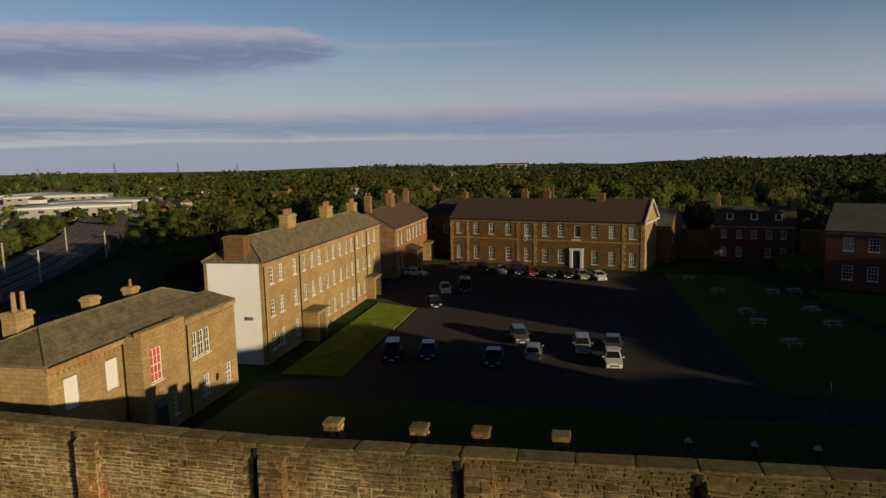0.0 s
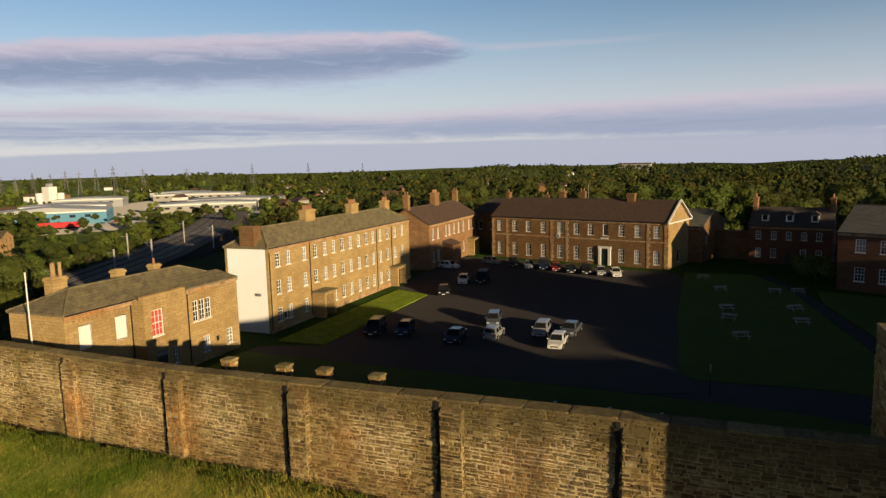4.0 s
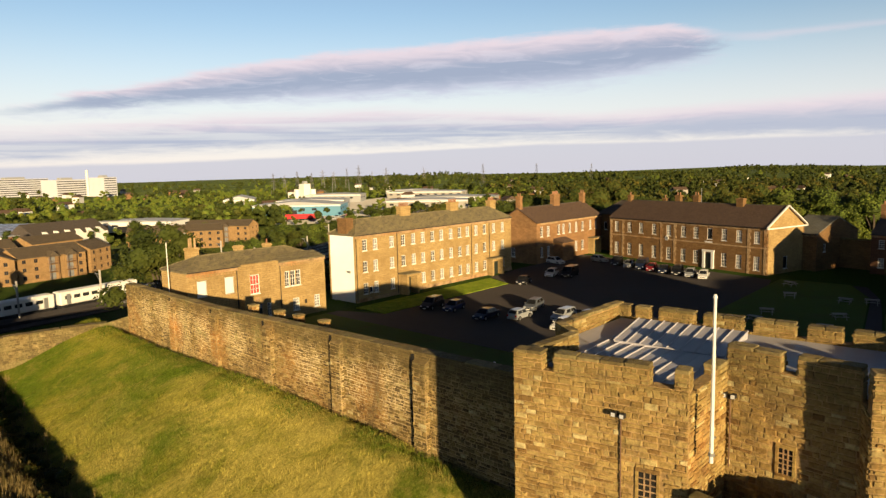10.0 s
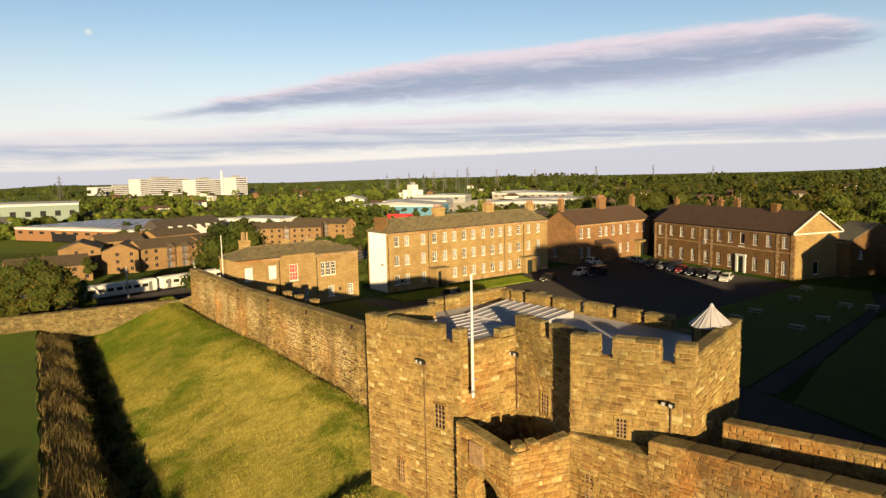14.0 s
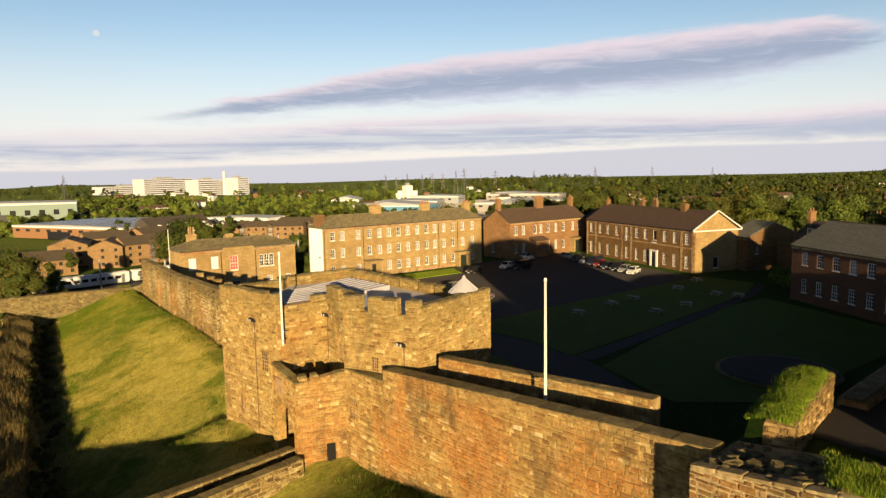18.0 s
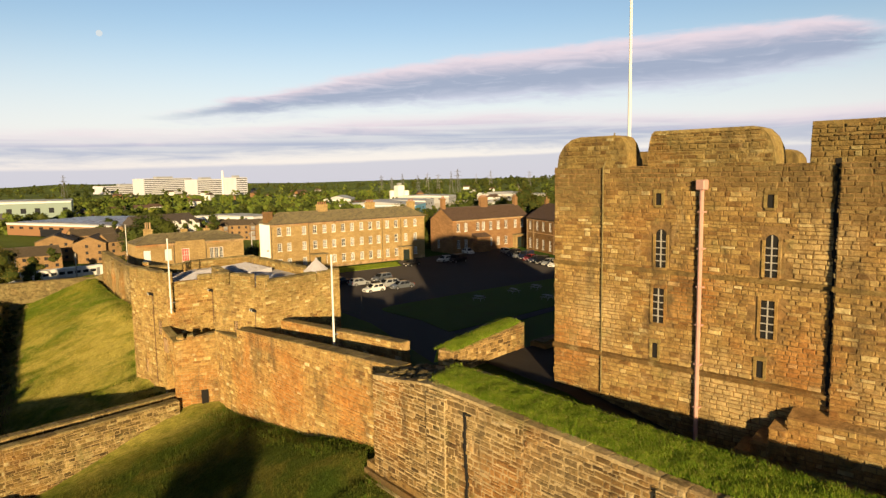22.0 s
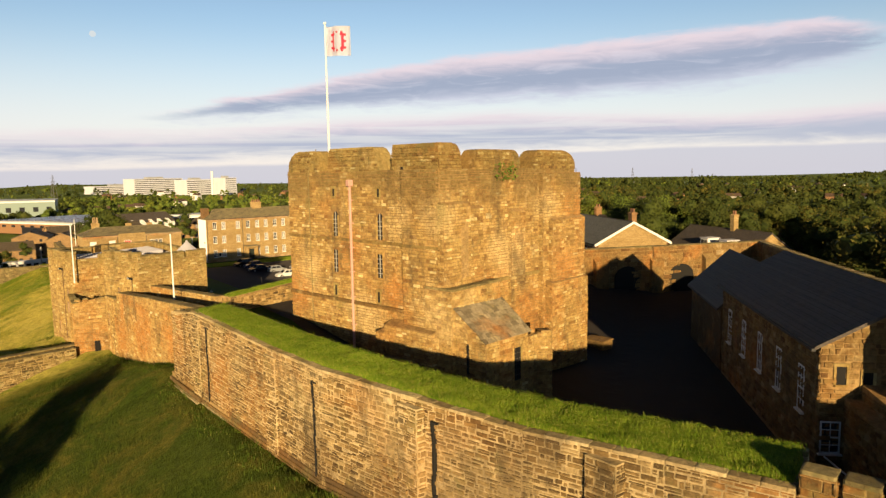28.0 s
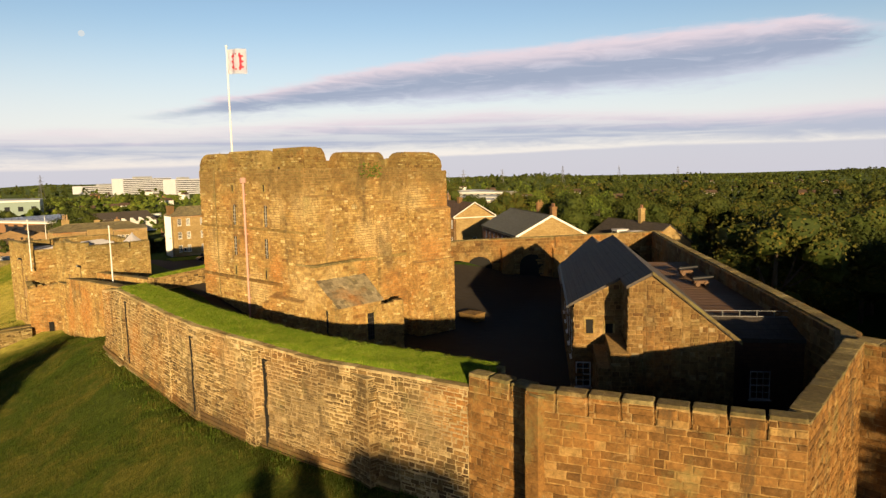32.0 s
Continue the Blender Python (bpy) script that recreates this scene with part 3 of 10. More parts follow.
def turf_build(N, b, p):
    c = N.mix(N.smooth(N.noise(p, 0.6, 8, 0.7), 0.3, 0.7), (0.16, 0.26, 0.02), (0.30, 0.36, 0.042))
    c = N.mix(N.math("MULTIPLY", N.smooth(N.noise(p, 0.35, 7, 0.7), 0.56, 0.68), 0.5), c, (0.32, 0.28, 0.065))
    c = N.mix(0.85, c, N.ramp(N.noise(p, 4.0, 10, 0.82), [(0.32, (0.4, 0.45, 0.4)), (0.5, (1.0, 1.0, 1.0)), (0.68, (1.7, 1.65, 1.5))]), "MULTIPLY")
    setc(N, b, c)
    bump(N, b, N.math("ADD", N.noise(p, 14, 7, 0.75), N.math("MULTIPLY", N.noise(p, 3.0, 6, 0.7), 2.0)), 0.9, 0.14)


M_turf = material("bright_mown_turf", turf_build, 0.95, 0.0, 0.05)


def lawn_build(N, b, p):
    c = N.mix(N.noise(p, 0.1, 5, 0.6), (0.065, 0.115, 0.018), (0.105, 0.145, 0.026))
    c = N.mix(N.math("MULTIPLY", N.smooth(N.noise(p, 0.3, 6, 0.65), 0.5, 0.7), 0.5), c, (0.09, 0.085, 0.03))
    setc(N, b, c)
    bump(N, b, N.noise(p, 15, 6, 0.7), 0.7, 0.05)


M_lawn = material("mown_lawn", lawn_build, 0.9, 0.0, 0.1)


def foliage(name, c1, c2, c3):
    def build(N, b, p):
        r = piece_random(N)
        c = N.ramp(r, [(0.0, c1), (0.6, c2), (1.0, c3)])
        c = N.mix(0.5, c, N.ramp(N.noise(p, 0.35, 4, 0.6), [(0.3, (0.6, 0.65, 0.6)), (0.7, (1.3, 1.25, 1.1))]), "MULTIPLY")
        c = N.mix(1.0, c, N.ramp(N.noise(p, 0.07, 2, 0.5), [(0.36, (0.8, 0.86, 0.8)), (0.5, (1.0, 1.06, 0.95)), (0.64, (1.22, 1.1, 0.9))]), "MULTIPLY")
        setc(N, b, c)
        bump(N, b, N.noise(p, 3.0, 4), 0.6, 0.2)
    return material(name, build, 0.75, 0.0, 0.15)


M_leaf = foliage("green_leaves", (0.034, 0.046, 0.011), (0.052, 0.066, 0.015), (0.075, 0.084, 0.02))
M_leaf_autumn = foliage("turning_leaves", (0.06, 0.066, 0.014), (0.095, 0.09, 0.02), (0.14, 0.112, 0.026))
M_leaf_light = foliage("light_green_leaves", (0.09, 0.128, 0.022), (0.125, 0.162, 0.03), (0.165, 0.188, 0.037))
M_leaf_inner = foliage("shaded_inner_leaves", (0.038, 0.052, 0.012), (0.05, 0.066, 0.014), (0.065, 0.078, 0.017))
M_bark = plain("rough_bark", (0.09, 0.07, 0.05), 0.95, vary=0.35)

# ---- building helpers ----


def mesh_ob(name, bm, mat, parent=None, label="", smooth=False):
    me = bpy.data.meshes.new(name)
    bm.to_mesh(me)
    bm.free()
    if smooth:
        for f in me.polygons:
            f.use_smooth = True
    for m in (mat if isinstance(mat, (list, tuple)) else [mat]):
        me.materials.append(m)
    ob = new(name, me)
    if parent is not None:
        ob.parent = parent
    if label:
        ob["label"] = label
    return ob


def part(name, bm, mat, parent, label="", smooth=False):
    return mesh_ob(name, bm, mat, parent, label, smooth)


def thing(name, loc, label, category, group="", turn=0.0):
    e = new(name)
    e.empty_display_size = 0.3
    e.matrix_world = pose(*loc, 0, 0, turn)
    return tagged(e, label, category, group)


def shared(name, mesh, parent, m=None):
    ob = new(name, mesh)
    ob.parent = parent
    if m is not None:
        ob.matrix_local = m
    return ob


def quadbox(bm, corners, z0, z1):
    """A prism on four or more plan corners; z0 and z1 are heights or lists of heights, one for each corner."""
    n = len(corners)
    lo = z0 if isinstance(z0, (list, tuple)) else [z0] * n
    hi = z1 if isinstance(z1, (list, tuple)) else [z1] * n
    a = [bm.verts.new((x, y, z)) for (x, y), z in zip(corners, lo)]
    b = [bm.verts.new((x, y, z)) for (x, y), z in zip(corners, hi)]
    area = sum(corners[i][0] * corners[(i + 1) % n][1] - corners[(i + 1) % n][0] * corners[i][1] for i in range(n))
    if area < 0:
        a.reverse(), b.reverse()
    bm.faces.new(list(reversed(a)))
    bm.faces.new(b)
    for i in range(n):
        j = (i + 1) % n
        bm.faces.new((a[i], a[j], b[j], b[i]))


def boxbm(x0, y0, z0, x1, y1, z1, bev=0.0):
    bm = bmesh.new()
    quadbox(bm, [(x0, y0), (x1, y0), (x1, y1), (x0, y1)], z0, z1)
    if bev:
        bmesh.ops.bevel(bm, geom=list(bm.edges), offset=bev, segments=1, affect="EDGES")
    return bm


def tube(bm, a, b, r0, r1=None, seg=8, cap=True):
    a, b = Vector(a), Vector(b)
    r1 = r0 if r1 is None else r1
    d = (b - a).normalized()
    u = d.orthogonal().normalized()
    v = d.cross(u)
    ra = [bm.verts.new(a + (u * math.cos(2 * math.pi * i / seg) + v * math.sin(2 * math.pi * i / seg)) * r0) for i in range(seg)]
    rb = [bm.verts.new(b + (u * math.cos(2 * math.pi * i / seg) + v * math.sin(2 * math.pi * i / seg)) * r1) for i in range(seg)]
    for i in range(seg):
        j = (i + 1) % seg
        bm.faces.new((ra[i], ra[j], rb[j], rb[i]))
    if cap:
        bm.faces.new(list(reversed(ra)))
        bm.faces.new(rb)


def tubebm(*a, **k):
    bm = bmesh.new()
    tube(bm, *a, **k)
    return bm


# --- laid stone: every block has its own edges and stands a little proud of the mortar ---
def stone_shape(w, h, d, seed):
    """One block, its face towards -y, its back in the plane y = 0."""
    rnd = random.Random(seed)
    c = min(w, h) * 0.13
    j = lambda: rnd.uniform(-0.8, 0.8) * c
    k = lambda: rnd.uniform(-0.2, 0.55) * c
    back = [(-w / 2 + k(), 0, -h / 2 + k()), (w / 2 - k(), 0, -h / 2 + k()), (w / 2 - k(), 0, h / 2 - k()), (-w / 2 + k(), 0, h / 2 - k())]
    front = [(-w / 2 + c + j(), -d * rnd.uniform(0.75, 1.2), -h / 2 + c + j()), (w / 2 - c + j(), -d * rnd.uniform(0.75, 1.2), -h / 2 + c + j()),
             (w / 2 - c + j(), -d * rnd.uniform(0.75, 1.2), h / 2 - c + j()), (-w / 2 + c + j(), -d * rnd.uniform(0.75, 1.2), h / 2 - c + j())]
    return back + front


STONE_FACES = [(4, 5, 6, 7), (0, 1, 5, 4), (1, 2, 6, 5), (2, 3, 7, 6), (3, 0, 4, 7)]


class Stones:
    """Collects the blocks of one thing, then lays the ones about a spot as parts and joins the rest."""

    def __init__(self, seed, gap=0.025):
        self.rnd = random.Random(seed)
        self.gap = gap
        self.all = []

    def face(self, a, b, zlo, zhi, cw, ch, depth=0.05, holes=(), rough=0.35):
        """Courses over the upright face from plan point a to b (outside on the right hand of the way from a to b).
        zlo and zhi: a height, or a pair of heights at a and b."""
        rnd = self.rnd
        ax, ay = a
        bx, by = b
        length = math.hypot(bx - ax, by - ay)
        ang = math.atan2(by - ay, bx - ax)
        lo = zlo if isinstance(zlo, tuple) else (zlo, zlo)
        hi = zhi if isinstance(zhi, tuple) else (zhi, zhi)
        z = min(lo) - rnd.uniform(0, ch * 0.3)
        while z < max(hi):
            h = ch * rnd.uniform(1 - rough, 1 + rough)
            u = -rnd.uniform(0, cw)
            while u < length:
                w = cw * (rnd.uniform(0.4, 1.7) if self.gap > 0.04 else rnd.uniform(0.5, 1.6))
                u0, u1 = max(u, 0.0), min(u + w, length)
                u += w
                if u1 - u0 < 0.08:
                    continue
                f = (u0 + u1) / 2 / length
                zl, zh = lo[0] + (lo[1] - lo[0]) * f, hi[0] + (hi[1] - hi[0]) * f
                z0, z1 = max(z, zl), min(z + h, zh)
                if z1 - z0 < 0.06:
                    continue
                uc, zc = (u0 + u1) / 2, (z0 + z1) / 2
                if any(p < uc + (u1 - u0) * 0.35 and uc - (u1 - u0) * 0.35 < q and r < zc + 0.08 and zc - 0.08 < s for p, r, q, s in holes):
                    continue
                wild = 0.9 if self.gap > 0.04 else 0.25
                dw, dh = self.gap * rnd.uniform(1 - 0.5 * wild, 1 + wild), self.gap * rnd.uniform(0.9 - 0.6 * wild, 0.9 + wild)
                uc += self.gap * rnd.uniform(-0.4, 0.4) * wild
                # courses sag and rise a little along the wall
                sag = ch * (0.75 if wild > 0.5 else 0.4) * noise.noise((ax * 0.13 + uc * 0.22, ay * 0.1 + z * 0.35, 3.1))
                zc += self.gap * rnd.uniform(-0.6, 0.6) * wild
                zc = max(zl + (z1 - z0) / 2, min(zc + sag, zh - (z1 - z0) / 2))
                sw, sh = max(0.05, u1 - u0 - dw), max(0.05, z1 - z0 - dh)
                rows = [(uc, zc, sw, sh)]
                if wild > 0.5 and sh > 0.14 and rnd.random() < 0.24:
                    f = rnd.uniform(0.38, 0.62)
                    lo_h, hi_h = sh * f - 0.02, sh * (1 - f) - 0.02
                    rows = [(uc, zc - sh / 2 + lo_h / 2, sw, lo_h), (uc, zc + sh / 2 - hi_h / 2, sw, hi_h)]
                for cu, cz, bw, bh in rows:
                    self.all.append((ax + (bx - ax) * cu / length, ay + (by - ay) * cu / length, cz, ang, bw, bh, depth * rnd.choice((0.35, 0.8, 1.0, 1.2, 1.6))))
            z += h
        return self

    def lay(self, parent, mat, spot, singles=300, name="stone_block", rest="stonework"):
        near = sorted(range(len(self.all)), key=lambda i: (Vector(self.all[i][:3]) - Vector(spot)).length)
        single = set(near[:singles])
        kinds = [bpy.data.meshes.new(name) for _ in range(6)]
        for k, me in enumerate(kinds):
            me.from_pydata(stone_shape(1.0, 0.5, 1.0, k), [], STONE_FACES)
            me.materials.append(mat)
        vs, fs = [], []
        inv = parent.matrix_world.inverted()
        for i, (x, y, z, ang, w, h, d) in enumerate(self.all):
            if i in single:
                shared(name, kinds[i % 6], parent, inv @ Matrix.LocRotScale((x, y, z), Euler((0, 0, ang)), (w, d, h * 2)))
            else:
                ca, sa, base = math.cos(ang), math.sin(ang), len(vs)
                for px, py, pz in stone_shape(w, h, d, i):
                    vs.append((x + px * ca - py * sa, y + px * sa + py * ca, z + pz))
                fs += [tuple(base + q for q in f) for f in STONE_FACES]
        if vs:
            me = bpy.data.meshes.new(rest)
            me.from_pydata([tuple(inv @ Vector(v)) for v in vs], [], fs)
            me.materials.append(mat)
            ob = new(rest, me)
            ob.parent = parent
            tagged(ob, kind="stuff")


def coping(parent, a, b, za, zb, width, height=0.16, step=0.9, seed=0, side=0.0, name="coping_stone", mat=None):
    """Cap stones along a wall top from a to b, each one its own piece."""
    rnd = random.Random(seed)
    length = math.hypot(b[0] - a[0], b[1] - a[1])
    ang = math.atan2(b[1] - a[1], b[0] - a[0])
    inv = parent.matrix_world.inverted()
    n = max(1, round(length / step))
    me = bpy.data.meshes.new(name)
    bm = boxbm(-0.5, -0.5, 0, 0.5, 0.5, 1.0, 0.06)
    bm.to_mesh(me)
    bm.free()
    me.materials.append(mat or M_coping)
    for i in range(n):
        f = (i + 0.5) / n
        px, py = a[0] + (b[0] - a[0]) * f - math.sin(ang) * side, a[1] + (b[1] - a[1]) * f + math.cos(ang) * side
        m = Matrix.LocRotScale((px, py, za + (zb - za) * f), Euler((0, math.atan2(za - zb, length), ang + rnd.uniform(-0.01, 0.01))),
                               (length / n * 0.975, width * rnd.uniform(0.96, 1.05), height * rnd.uniform(0.85, 1.2)))
        shared(name, me, parent, inv @ m)


# ---- the ground, one sheet ----
def seg_interp(v, pts):
    xs, ys = zip(*pts)
    return np.interp(v, xs, ys)


WALL_BASE = [(-60, 1.0), (-34, 0.75), (-23, 0.75), (-5, 1.35), (3, 1.05), (12, 0.9), (20, 0.4), (28, -0.5), (37, -0.4), (42, -0.4), (48, -0.1), (54, 0.8), (60, 1.7), (65, 2.8), (68.5, 3.4), (73, 2.8), (82, 2.7), (97, 2.8), (108, 3.1), (122, 3.2), (140, 2.8), (170, 1.0)]
WALL_LINE = [(-60, 31.0), (-39, 29.0), (15, 27.0), (27.5, 26.5), (28.5, 20.6), (37, 21.4), (43.6, 21.5), (44.4, 24.9), (48, 25.2), (60, 25.9), (71.2, 26.7), (71.8, 25.3), (84, 25.5), (98, 26.0), (108, 27.7), (115, 29.6), (122, 31.6), (127, 31.2), (137, 36.2), (170, 50.0)]
INNER_WARD = [(70.5, 27), (84, 26.5), (98, 26.3), (108, 28.0), (115, 30), (122, 32), (127, 32), (136.0, 38), (131.0, 54), (82.6, 104.9), (69.5, 75), (71.5, 36)]


def inside_poly(x, y, poly):
    c = np.zeros(x.shape, bool)
    n = len(poly)
    for i in range(n):
        (x0, y0), (x1, y1) = poly[i], poly[(i + 1) % n]
        hit = (y0 > y) != (y1 > y)
        c ^= hit & (x < (x1 - x0) * (y - y0) / (y1 - y0 + 1e-12) + x0)
    return c


def lawn_edge(x):
    """Where the mown lawn outside the ditch begins."""
    return 8.8 - 0.118 * (np.asarray(x, float) + 39.5)


def ground_height(x, y):
    x, y = np.asarray(x, float), np.asarray(y, float)
    line = seg_interp(x, WALL_LINE)
    base = seg_interp(x, WALL_BASE)
    d = line - y
    # bank falling from the wall into the ditch, then the outer lawn
    toe = np.where(x < 40, line - lawn_edge(x) - 5.0, 19.5)
    drop = np.interp(d / toe, [0, 0.13, 0.82, 1.0], [0.0, 0.02, 0.76, 1.0])
    south = base + (-4.8 - base) * np.where(d > toe, 1.0, drop)
    south = np.where(d > toe, -4.8 + np.interp(d - toe, [0, 1.1, 4.6, 5.0, 40], [0.0, 2.2, 3.0, 3.4, 3.2]), south)
    z = np.where(d > 0, south, 0.0)
    # outer ward level, falling to the railway in the west and the park in the north and east
    west = np.interp(x, [-60, -49, -45.5], [1, 0.9, 0])
    z = np.where(d <= 0, z * (1 - west) - 7.5 * west, z)
    lowwest = np.interp(x, [-58, -50], [1, 0])
    z = np.where(d > 0, z * (1 - lowwest) - 7.5 * lowwest, z)
    north = np.clip((y - 150) / 25, 0, 1)
    z = z * (1 - north) - 5.0 * north * (1 - west) - 7.5 * north * west
    ward = inside_poly(x, y, INNER_WARD)
    iz = np.interp(x + np.maximum(y - 46, 0) * 0.6, [66, 80, 88, 94, 102, 130], [9.0, 8.6, 7.0, 5.0, 3.9, 3.4])
    z = np.where(ward, iz, z)
    # east of the inner ward the land falls to the wooded park
    east = np.clip((x + y * 0.98 - 190) / 6, 0, 1) * (~ward)
    z = z * (1 - east) - 6.0 * east
    # grassed bank between the outer ward and the raised inner ward
    bank = np.clip(1 - (np.hypot(np.maximum(70.5 - x, 0), np.maximum(40 - y, 0) * 0) / 9.0), 0, 1) * ((x < 71.5) & (x > 58) & (y > 33) & (y < 76))
    z = np.where(ward, z, z + bank * 7.2)
    # the plain falls away from the castle hill
    far = np.hypot(x + 20, y - 60)
    bearing = np.arctan2(y - 60, x + 20)
    hills = 7.0 * np.sin(bearing * 11 + 0.6) + 5.0 * np.sin(bearing * 27 + 2.0) + 3.0 * np.sin(bearing * 61)
    z = z - 5.0 * np.clip((-x - 125) / 35, 0, 1) * (1 - np.clip((far - 190) / 190, 0, 1))
    z = z + hills * np.clip((far - 1300) / 1500, 0, 1)
    z = z - np.interp(far, [190, 380, 900, 1600, 3300, 4800], [0, 7.5, 9, 13, 25, 30]) + 9 * np.clip((far - 1500) / 1500, 0, 1) * np.clip(x / 500, 0, 1)
    return z


def build_ground():
    def axis(fine_lo, fine_hi, step):
        a = list(np.arange(fine_lo, fine_hi + 0.01, step))
        s, v = step * 1.35, fine_hi
        up = []
        while v < 4700:
            v += s
            s *= 1.35
            up.append(v)
        s, v = step * 1.35, fine_lo
        dn = []
        while v > -4700:
            v -= s
            s *= 1.35
            dn.append(v)
        return np.array(dn[::-1] + a + up)
    xs, ys = axis(-62, 150, 1.0), axis(-14, 110, 1.0)
    gx, gy = np.meshgrid(xs, ys)
    gz = ground_height(gx, gy)
    rough = np.array([[noise.fractal((px * 0.35, py * 0.35, 0), 1.0, 2.0, 4) for px in xs] for py in ys])
    open_land = (seg_interp(gx, WALL_LINE) - gy > 1.0) & (np.hypot(gx, gy) < 300)
    gz = gz + rough * 0.16 * open_land
    w = len(xs)
    verts = np.stack([gx.ravel(), gy.ravel(), gz.ravel()], 1).tolist()
    faces = [(r * w + c, r * w + c + 1, (r + 1) * w + c + 1, (r + 1) * w + c) for r in range(len(ys) - 1) for c in range(w - 1)]
    me = bpy.data.meshes.new("ground")
    me.from_pydata(verts, [], faces)
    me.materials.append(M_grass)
    me.polygons.foreach_set("use_smooth", [True] * len(faces))
    return tagged(new("ground", me), "rough green and straw coloured grass over banks and fields", "ground", kind="structure")


ground = build_ground()


def sheet(name, pts, z, mat, label, category, thick=0.05, kind="structure"):
    bm = bmesh.new()
    quadbox(bm, pts, z - thick, z)
    return tagged(mesh_ob(name, bm, mat), label, category, kind=kind)


# parade ground and roads
sheet("road", [(-29, 53.6), (13.2, 53.1), (17.5, 54.6), (17.2, 60), (16.2, 72), (14.9, 84), (14.2, 111), (13, 117), (-27, 128.5), (-31, 128.5), (-31, 104), (-29, 92), (-21.8, 88.5), (-21.8, 58.5), (-29, 56)], 0.035, M_asphalt,
      "worn dark asphalt parade ground used as a car park", "road", 0.2)
sheet("path_east", [(17.4, 54.4), (13.2, 52.8), (25, 52.3), (48, 46.9), (52, 52), (40, 56.8), (36, 57.9), (28, 59.2), (17.0, 59.6)], 0.03, M_asphalt, "dark asphalt path along the lawn", "path", 0.2)
sheet("path_lawn", [(35.9, 57.5), (38.4, 58.0), (36.4, 72), (32.4, 97), (30.5, 108), (27, 118), (25, 118), (29.2, 108), (30.8, 97), (34.3, 72)], 0.03, M_asphalt, "narrow grey path crossing the lawn", "path", 0.2)
sheet("lawn_south", [(-29, 31), (26, 31), (26, 36.6), (48, 36.6), (48, 46.8), (25, 52.2), (13.2, 52.9), (-29, 53.5)], 0.08, M_lawn, "mown green lawn strip inside the curtain wall", "lawn", 0.2)
# the barracks lawn takes the brighter turf colour for the sun on it
sheet("lawn_barracks", [(-28.3, 58.6), (-22, 58.6), (-22, 88.2), (-28.3, 91)], 0.10, M_turf, "mown green lawn in front of the barracks", "lawn", 0.2)
sheet("lawn_east", [(18.2, 58.4), (21.3, 58.4), (27.4, 58.9), (35.7, 57.6), (34.1, 72), (30.6, 97), (29.0, 108), (24.6, 118.5), (14.0, 118.5), (14.6, 84), (15.4, 71.3), (15.7, 65.5), (16.0, 61.1), (16.7, 59.2), (17.4, 58.6)], 0.08, M_lawn, "mown lawn with picnic tables", "lawn", 0.2)
sheet("lawn_ditch", [(40.5, 56.9), (52, 53), (58, 60), (58, 96), (33, 106), (32.7, 97), (36.7, 72)], 0.07, M_lawn, "dark green lawn below the inner ward", "lawn", 0.2)

# ---- the castle ----
def offset_pt(a, b, d):
    """The plan normal to the left of a->b, times d."""
    l = math.hypot(b[0] - a[0], b[1] - a[1])
    return (-(b[1] - a[1]) / l * d, (b[0] - a[0]) / l * d)


def wall_run(parent, pts, thick, z0, tops, stones, cw, ch, name="wall_core", back=False, cap=True, seed=1, depth=0.05, holes=None, capw=None, core=None):
    """A stone wall along plan points, its outer face on the right of the way. thick goes to the left."""
    for i in range(len(pts) - 1):
        a, b = pts[i], pts[i + 1]
        n = offset_pt(a, b, thick)
        bm = bmesh.new()
        lo = [z0[i], z0[i + 1]] if isinstance(z0, (list, tuple)) else [z0, z0]
        quadbox(bm, [a, b, (b[0] + n[0], b[1] + n[1]), (a[0] + n[0], a[1] + n[1])], [lo[0] - 1, lo[1] - 1, lo[1] - 1, lo[0] - 1], [tops[i], tops[i + 1], tops[i + 1], tops[i]])
        part(name, bm, core or M_core, parent)
        stones.face(a, b, (lo[0] - 0.3, lo[1] - 0.3), (tops[i], tops[i + 1]), cw, ch, depth, holes=(holes or {}).get(i, ()))
        if back:
            stones.face((b[0] + n[0], b[1] + n[1]), (a[0] + n[0], a[1] + n[1]), max(0, lo[0]), (tops[i + 1], tops[i]), cw * 1.3, ch * 1.3, depth)
        if cap:
            coping(parent, a, b, tops[i], tops[i + 1], (capw or thick) + 0.1, 0.12, 1.3, seed + i, thick / 2)


def merlon(parent, a, b, z, h, thick, stones, cw, ch):
    n = offset_pt(a, b, thick)
    bm = bmesh.new()
    quadbox(bm, [a, b, (b[0] + n[0], b[1] + n[1]), (a[0] + n[0], a[1] + n[1])], z - 0.05, z + h)
    part("merlon", bm, M_core, parent)
    c, d = (b[0] + n[0], b[1] + n[1]), (a[0] + n[0], a[1] + n[1])
    for p, q in ((a, b), (b, c), (c, d), (d, a)):
        stones.face(p, q, z, z + h, cw, ch, 0.05)
    coping(parent, a, b, z + h, z + h, thick + 0.14, 0.17, 1.0, int(a[0] * 10), thick / 2)


